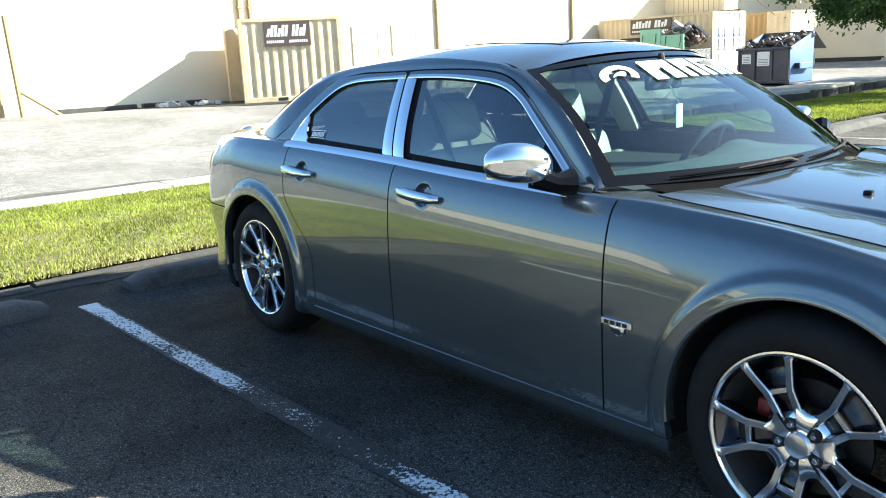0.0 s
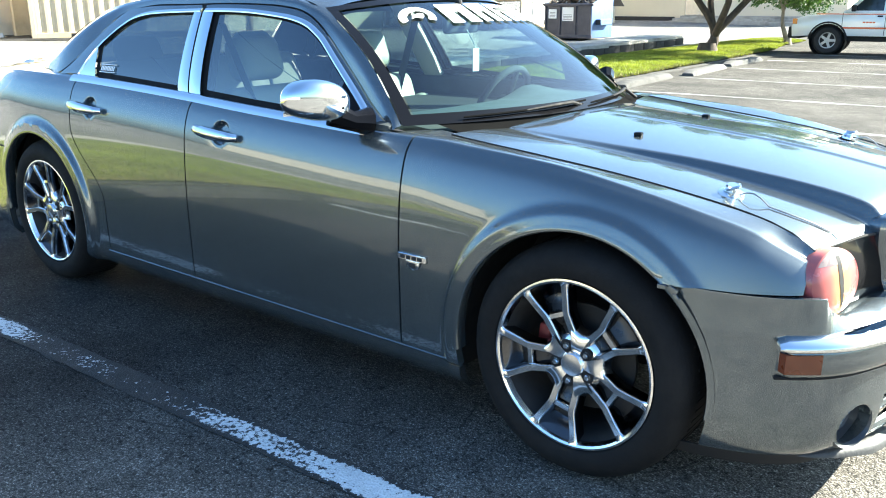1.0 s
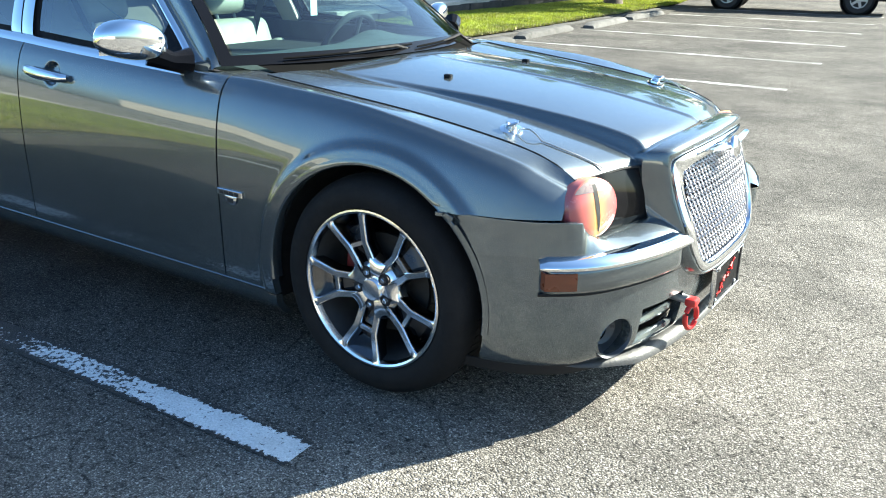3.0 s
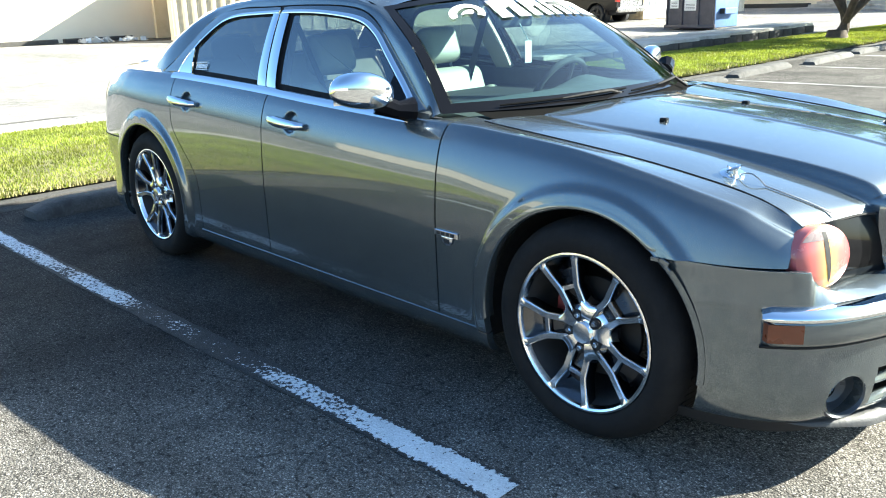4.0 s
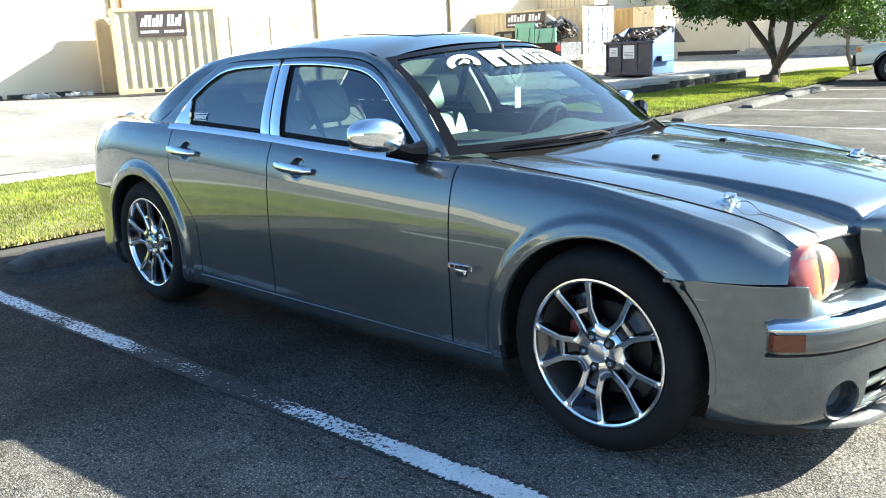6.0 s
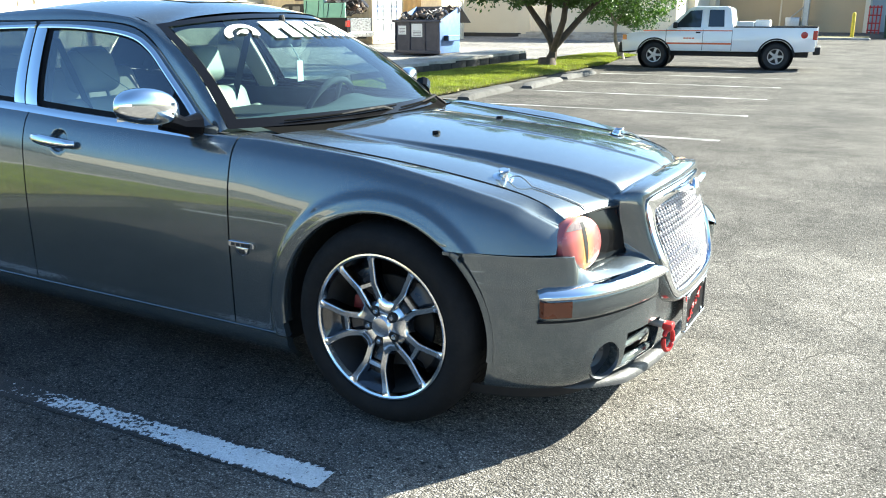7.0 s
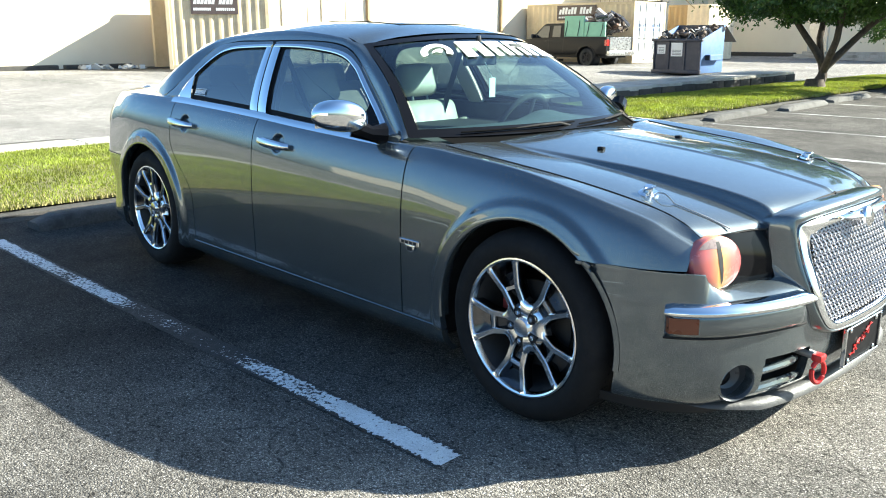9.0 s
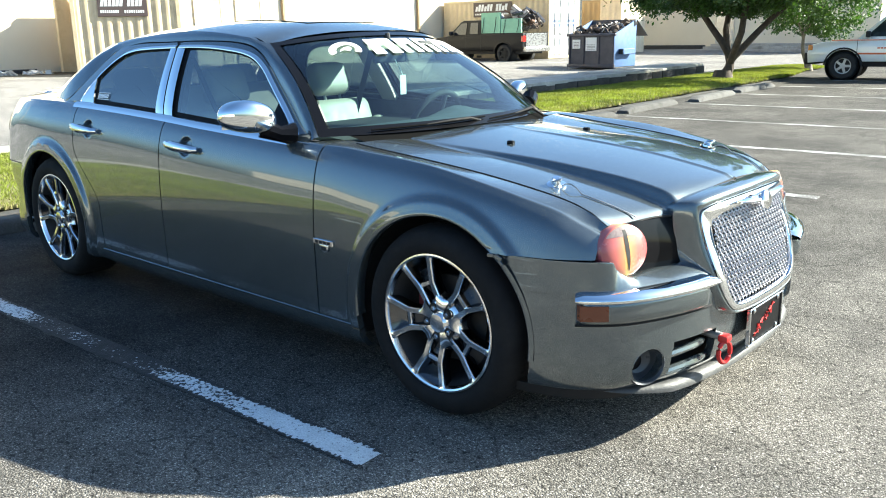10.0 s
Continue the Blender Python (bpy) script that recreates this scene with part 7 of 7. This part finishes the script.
for s in (-1, 1):
    m = Matrix.Diagonal((1, -s, 1, 1))
    y = -flank_y(0.95, 0.56) - 0.003
    bm = bmesh.new()
    box(bm, 0.870, y - 0.005, 0.574, 0.990, y + 0.002, 0.596, 0.002, 1, m)
    prism(bm, [(0.905, 0.575), (0.965, 0.575), (0.958, 0.552), (0.935, 0.542), (0.912, 0.552)], y - 0.005, y + 0.002, m, bevel=0.002)
    bd = part("wing_badge", bm, M_CHROME, car, "chrome wing badge")
    bm = bmesh.new()
    for i in range(4):
        box(bm, 0.884 + 0.024 * i, y - 0.0065, 0.579, 0.902 + 0.024 * i, y - 0.0045, 0.591, 0, 1, m)
    box(bm, 0.922, y - 0.0065, 0.553, 0.948, y - 0.0045, 0.568, 0, 1, m)
    part("badge_print", bm, M_BLACK, bd)
# scuffed corner where wing and bumper meet
bm = bmesh.new()
for i, (dx, dz, sz) in enumerate(((1.795, 0.672, 0.012), (1.825, 0.668, 0.014), (1.835, 0.650, 0.010))):
    yy = -(plan(dx)) - 0.016
    box(bm, -sz, -0.003, -sz * 0.5, sz, 0.003, sz * 0.5, 0.001, 1, pose(dx, yy, dz, 0, 25 * i, 8))
part("bent_clip", bm, M_PAINT, car, "bent loose clip at the wing corner")

# front plate with a plain red device, tow hook
plate = part("front_plate", bmesh.new(), M_SMOKE, car, "black novelty plate with a red device")
bm = bmesh.new()
box(bm, 2.370, -0.145, 0.252, 2.378, 0.165, 0.388, 0.003, 1)
part("plate_face", bm, M_PLATE, plate)
bm = bmesh.new()
for a in ((-0.150, 0.246, 0.170, 0.253), (-0.150, 0.387, 0.170, 0.394), (-0.150, 0.253, -0.143, 0.387), (0.163, 0.253, 0.170, 0.387)):
    box(bm, 2.370, a[0], a[1], 2.386, a[2], a[3], 0.002, 1)
part("plate_frame", bm, M_CHROME, plate)
for y, z in ((-0.105, 0.378), (0.125, 0.378), (-0.105, 0.262), (0.125, 0.262)):
    bm = bmesh.new()
    rr = lathe(bm, [(0.010, 0.0), (0.010, 0.004), (0.006, 0.007)], 12, pose(2.378, y, z, 0, 90, 0))
    disc(bm, rr[-1])
    part("plate_screw", bm, M_CHROME, plate)
bm = bmesh.new()
rng = np.random.default_rng(3)
for i in range(11):
    t = i / 10
    tube(bm, [(2.3795, -0.075 + 0.15 * t + rng.uniform(-0.02, 0.02), 0.285 + 0.07 * t + rng.uniform(-0.018, 0.018)) for _ in range(4)], [0.002, 0.006, 0.004, 0.001], 5)
part("device", bm, M_RED, plate, "plain red shape")
hook = part("tow_hook", bmesh.new(), M_RED, car, "red anodised tow hook")
bm = bmesh.new()
tube(bm, [(2.27, -0.315, 0.338), (2.350, -0.322, 0.334)], 0.015, 12)
part("shank", bm, M_STEEL, hook)
bm = bmesh.new()
box(bm, 2.345, -0.345, 0.318, 2.383, -0.300, 0.345, 0.008, 2)
ring = [Vector((2.366 + 0.010 * math.cos(q), -0.324 + 0.026 * math.cos(q), 0.280 + 0.040 * math.sin(q))) for q in (2 * math.pi * i / 24 for i in range(25))]
tube(bm, ring, 0.0085, 8, False)
part("eye_ring", bm, M_RED, hook)

# ---- wheels ----
def build_wheel():
    """A wheel lying on local x-z, its face towards -y, centred on the hub."""
    w = part("wheel", bmesh.new(), M_TYRE, car, "polished ten-spoke alloy wheel")
    face = pose(0, 0, 0, 90)
    bm = bmesh.new()
    prof = [(0.262, 0.020), (0.268, 0.034), (0.290, 0.044), (0.318, 0.042), (0.340, 0.030), (0.354, 0.010), (0.362, -0.015), (0.3645, -0.06), (0.365, -0.10), (0.3645, -0.14), (0.362, -0.185), (0.350, -0.215), (0.32, -0.238), (0.28, -0.235), (0.262, -0.21)]
    lathe(bm, prof, 72, face)
    tyre = part("tyre", bm, M_TYRE, w)
    bm = bmesh.new()
    for i in range(72):
        a = 2 * math.pi * i / 72
        m = face @ pose(0, 0, 0, 0, 0, 0) @ Matrix.Rotation(a, 4, "Z")
        box(bm, 0.3635, -0.004, -0.19, 0.3660, 0.004, -0.035, 0, 1, m)
    part("tread", bm, M_TYRE, tyre)
    bm = bmesh.new()
    prof = [(0.244, 0.012), (0.250, 0.030), (0.2565, 0.034), (0.2625, 0.033), (0.2645, 0.024), (0.262, 0.015)]
    lathe(bm, prof, 72, face)
    rim = part("rim", bm, M_POLISH, w)
    bm = bmesh.new()
    lathe(bm, [(0.243, 0.012), (0.232, -0.02), (0.222, -0.06), (0.225, -0.18), (0.24, -0.20)], 64, face)
    part("barrel", bm, M_BARREL, rim)
    # five double spokes: two walls with a channel between, a crossbar, then two prongs out to the lip
    def strip(bm, path, depth):
        """A bevelled bar along a path of (u, v, half width, height) in the wheel's plane."""
        sec, e, z = [], 0.0055, Vector((0, 0, 1))
        for i, (u, v, ww, h) in enumerate(path):
            q0, q1 = path[max(i - 1, 0)], path[min(i + 1, len(path) - 1)]
            d = Vector((q1[0] - q0[0], q1[1] - q0[1], 0)).normalized()
            t = Vector((-d.y, d.x, 0))
            p = Vector((u, v, h))
            sec.append([bm.verts.new(face @ q) for q in (p + t * ww * 1.2 - z * depth, p + t * ww - z * e, p + t * ww * 0.66, p - t * ww * 0.66, p - t * ww - z * e, p - t * ww * 1.2 - z * depth)])
        for a, b in zip(sec, sec[1:]):
            for j in range(6):
                f = bm.faces.new((a[j], a[(j + 1) % 6], b[(j + 1) % 6], b[j]))
                f.material_index = 0 if j in (1, 2, 3) else 1
        bm.faces.new(sec[0][::-1])
        bm.faces.new(sec[-1])

    def turned(a, u, v, ww, h):
        return (u * math.cos(a) - v * math.sin(a), u * math.sin(a) + v * math.cos(a), ww, h)

    WALL = [(0.030, 0.0290, 0.0110, 0.008), (0.070, 0.0300, 0.0110, 0.010), (0.110, 0.0325, 0.0105, 0.015), (0.143, 0.0350, 0.0100, 0.020), (0.156, 0.0380, 0.0100, 0.022),
            (0.172, 0.0445, 0.0100, 0.024), (0.200, 0.0560, 0.0096, 0.027), (0.225, 0.0655, 0.0098, 0.030), (0.236, 0.0695, 0.0125, 0.031), (0.244, 0.0720, 0.0185, 0.032), (0.249, 0.0735, 0.0280, 0.0325)]
    for k in range(5):
        a = math.radians(72 * k) + SPIN
        bm = bmesh.new()
        for q in (-1, 1):
            strip(bm, [turned(a, u, q * v, ww * 1.26, h) for u, v, ww, h in WALL], 0.045)
        strip(bm, [turned(a, 0.150, v, 0.0100, 0.014) for v in (-0.034, -0.017, 0.0, 0.017, 0.034)], 0.03)
        bmesh.ops.recalc_face_normals(bm, faces=bm.faces)
        spoke = part("spoke", bm, [M_POLISH, M_WEB], rim, flip=False, angle=48)
        # dished tray between the two prongs, rising to the lip
        bm = bmesh.new()

        def tray(u, w):
            r = 0.150 + 0.097 * u
            g = (w - 0.5) * (0.46 + 0.10 * u)
            return face @ Vector((r * math.cos(a + g), r * math.sin(a + g), 0.004 - 0.034 * math.sin(math.pi * min(u / 0.62, 1.0) * 0.5) + 0.052 * max(0.0, u - 0.62) / 0.38))
        grid(bm, tray, 12, 6)
        for f in bm.faces:
            f.material_index = 1 if (f.calc_center_median() - face.translation).length < 0.212 else 0
        part("web", bm, [M_WEB, M_POCKET], spoke)
        # floor of the channel beside the nut
        bm = bmesh.new()
        grid(bm, lambda u, w: face @ Vector((*turned(a, 0.050 + 0.100 * u, (w - 0.5) * 0.055, 0, 0)[:2], -0.004 - 0.022 * math.sin(math.pi * min(1.0, u * 1.15)))), 6, 4)
        part("channel", bm, M_POCKET, spoke)
        # gusset that joins this spoke to the next
        bm = bmesh.new()
        c = a + math.radians(36)

        def gusset(u, w):
            k = 1 - (2 * w - 1) ** 2
            r = 0.034 + 0.092 * u - 0.020 * u * k
            g = (w - 0.5) * (0.66 - 0.06 * u)
            z = 0.012 + 0.006 * math.sin(math.pi * min(1.0, u * 1.2)) - 0.034 * max(0.0, u - 0.84) / 0.16
            return face @ Vector((r * math.cos(c + g), r * math.sin(c + g), z))
        grid(bm, gusset, 14, 12)
        part("gusset", bm, M_POLISH, spoke)
    bm = bmesh.new()
    rings = lathe(bm, [(0.090, -0.03), (0.088, -0.012), (0.080, -0.004), (0.066, 0.002), (0.044, 0.007), (0.040, 0.012), (0.037, 0.022), (0.033, 0.026), (0.015, 0.028)], 40, face)
    disc(bm, rings[-1])
    hub = part("hub", bm, [M_POLISH], rim)
    for k in range(5):
        a = math.radians(72 * k) + SPIN
        m = face @ Matrix.Translation((0.0575 * math.cos(a), 0.0575 * math.sin(a), 0.006))
        bm = bmesh.new()
        lathe(bm, [(0.0195, 0.006), (0.0195, 0.0085), (0.0105, 0.0090)], 16, m)
        rr = lathe(bm, [(0.0095, 0.0), (0.0095, 0.014), (0.007, 0.018)], 6, m, 1)
        disc(bm, rr[-1], 1)
        part("lug_nut", bm, [M_GAP, M_POLISH], rim)
    bm = bmesh.new()
    rings = lathe(bm, [(0.165, -0.075), (0.165, -0.062), (0.09, -0.062), (0.085, -0.045), (0.02, -0.045)], 48, face)
    part("brake_disc", bm, M_IRON, w)
    bm = bmesh.new()
    prism(bm, [(-0.172, -0.03), (-0.12, -0.03), (-0.12, 0.07), (-0.162, 0.07)], -0.085, -0.02, Matrix.Translation((0, 0.14, 0)), bevel=0.008)
    part("caliper", bm, M_CALIPER, w, "red brake caliper")
    return w


SPIN = math.radians(42)
wheel = build_wheel()
wheel.matrix_basis = pose(FX, -0.888, HUBZ)


def wheel_at(m):
    got = copy_thing(wheel, m)
    got.parent = car
    return got


wheel_at(pose(RX, -0.888, HUBZ, 0, 14, 0))
wheel_at(pose(FX, 0.888, HUBZ, 0, 0, 180))
wheel_at(pose(RX, 0.888, HUBZ, 0, 20, 180))

# ---- cabin furniture ----
def seat(xc, yc, name="front_seat"):
    st = part(name, bmesh.new(), M_SEAT, car, "cream leather front seat")
    bm = bmesh.new()
    box(bm, xc - 0.27, yc - 0.25, 0.38, xc + 0.27, yc + 0.25, 0.52, 0.06, 3)
    part("cushion", bm, M_SEAT, st)
    bm = bmesh.new()
    m = pose(xc - 0.20, yc, 0.45, 0, -20, 0)
    box(bm, -0.07, -0.245, 0.0, 0.07, 0.245, 0.60, 0.06, 4, m)
    for s in (-1, 1):
        box(bm, 0.0, s * 0.245 - 0.05, 0.05, 0.115, s * 0.245 + 0.05, 0.46, 0.04, 3, m)
    part("backrest", bm, M_SEAT, st)
    bm = bmesh.new()
    box(bm, -0.055, -0.135, 0.63, 0.06, 0.135, 0.83, 0.05, 4, m)
    part("headrest", bm, M_SEAT, st)
    bm = bmesh.new()
    for s in (-1, 1):
        tube(bm, [m @ Vector((0, s * 0.06, 0.58)), m @ Vector((0, s * 0.06, 0.65))], 0.008, 6)
    part("headrest_post", bm, M_STEEL, st)


seat(-0.05, -0.37)
seat(-0.05, 0.37)
bench = part("rear_bench", bmesh.new(), M_SEAT, car, "cream leather rear bench")
bm = bmesh.new()
box(bm, -1.15, -0.62, 0.40, -0.65, 0.62, 0.58, 0.06, 3)
part("cushion", bm, M_SEAT, bench)
bm = bmesh.new()
box(bm, -0.08, -0.62, 0, 0.08, 0.62, 0.62, 0.06, 3, pose(-1.15, 0, 0.52, 0, -24, 0))
part("backrest", bm, M_SEAT, bench)
for y in (-0.38, 0.38):
    bm = bmesh.new()
    box(bm, -0.06, y - 0.13, 0.60, 0.05, y + 0.13, 0.76, 0.05, 3, pose(-1.15, 0, 0.52, 0, -24, 0))
    part("headrest", bm, M_SEAT, bench)
bm = bmesh.new()
dash = [(0.96, 0.965), (0.80, 0.985), (0.60, 0.985), (0.50, 0.955), (0.46, 0.88), (0.50, 0.72), (0.56, 0.55), (0.9, 0.5)]


def dash_pt(u, w):
    y = -0.72 + 1.44 * u
    q = spline([(a, b, 0) for a, b in dash], w)
    hump = 0.045 * math.exp(-((y - 0.37) / 0.17) ** 2) * math.exp(-((q.x - 0.54) / 0.12) ** 2)
    return Vector((q.x - 0.13 * (abs(y) / 0.72) ** 2 * (w < 0.4), y, q.y + hump - 0.012 * (abs(y) / 0.72) ** 2))


grid(bm, dash_pt, 40, 30)
part("dashboard", bm, M_DASH, car)
wheel_c = pose(0.37, 0.37, 0.915, 0, -66, 0)
sw = part("steering_wheel", bmesh.new(), M_CLOTH, car, "dark leather steering wheel")
bm = bmesh.new()
tube(bm, [wheel_c @ Vector((0.188 * math.cos(q), 0.188 * math.sin(q), 0)) for q in (2 * math.pi * i / 36 for i in range(37))], 0.016, 10, False)
part("grip", bm, M_CLOTH, sw)
bm = bmesh.new()
for q in (0.1, 3.04, 4.71):
    tube(bm, [wheel_c @ Vector((0.05 * math.cos(q), 0.05 * math.sin(q), -0.015)), wheel_c @ Vector((0.185 * math.cos(q), 0.185 * math.sin(q), 0))], 0.014, 8)
lathe(bm, [(0.001, 0.02), (0.05, 0.015), (0.065, -0.02), (0.03, -0.12), (0.03, -0.3)], 20, wheel_c)
part("boss", bm, M_CLOTH, sw)
bm = bmesh.new()
box(bm, 0.40, -0.115, 1.255, 0.425, 0.115, 1.325, 0.015, 3)
tube(bm, [(0.42, 0, 1.32), (0.40, 0, 1.40)], 0.012, 8)
im = part("inner_mirror", bm, M_CLOTH, car)
bm = bmesh.new()
box(bm, 0.44, 0.16, 1.30, 0.475, 0.25, 1.36, 0.01, 2)
part("toll_tag", bm, M_DASH, car, "small grey tag on the windscreen")
bm = bmesh.new()
box(bm, 0.468, 0.010, 1.098, 0.471, 0.055, 1.195, 0.002, 1)
tube(bm, [(0.47, 0.032, 1.195), (0.43, 0.02, 1.27)], 0.002, 5)
part("hang_tag", bm, M_WHITE, im, "white paper tag hanging from the mirror")
# door cards, floor, roof lining, belts
for s in (-1, 1):
    bm = bmesh.new()
    box(bm, -1.2, s * 0.80 - 0.03, 0.40, 0.75, s * 0.80 + 0.03, 0.995, 0.03, 2)
    part("door_card", bm, M_DASH, car)
bm = bmesh.new()
box(bm, -1.9, -0.78, 0.30, 0.9, 0.78, 0.38)
box(bm, -1.95, -0.60, 0.98, -1.35, 0.60, 1.02, 0.02, 1)
box(bm, -0.4, -0.11, 0.38, 0.55, 0.11, 0.62, 0.04, 2)
part("cabin_floor", bm, M_CLOTH, car)
bm = bmesh.new()
grid(bm, lambda u, w: roof_pt(0.02 + 0.95 * u, 0.03 + 0.94 * w) - Vector((0, 0, 0.03)), 20, 20)
part("roof_lining", bm, M_DASH, car)
for s in (-1, 1):
    bm = bmesh.new()
    grid(bm, lambda u, w: Vector((-0.44 + 0.12 * u - 0.10 * w, s * (0.775 - 0.185 * w), 0.99 + 0.40 * w)), 3, 8)
    thicken(bm, 0.03)
    part("inner_pillar", bm, M_SEAT if s > 0 else M_CLOTH, car)
    bm = bmesh.new()
    grid(bm, lambda u, w: Vector((-0.40 + 0.05 * u, s * (0.63 - 0.30 * w), 1.30 - 0.72 * w)), 2, 10)
    part("seat_belt", bm, M_CLOTH, car)
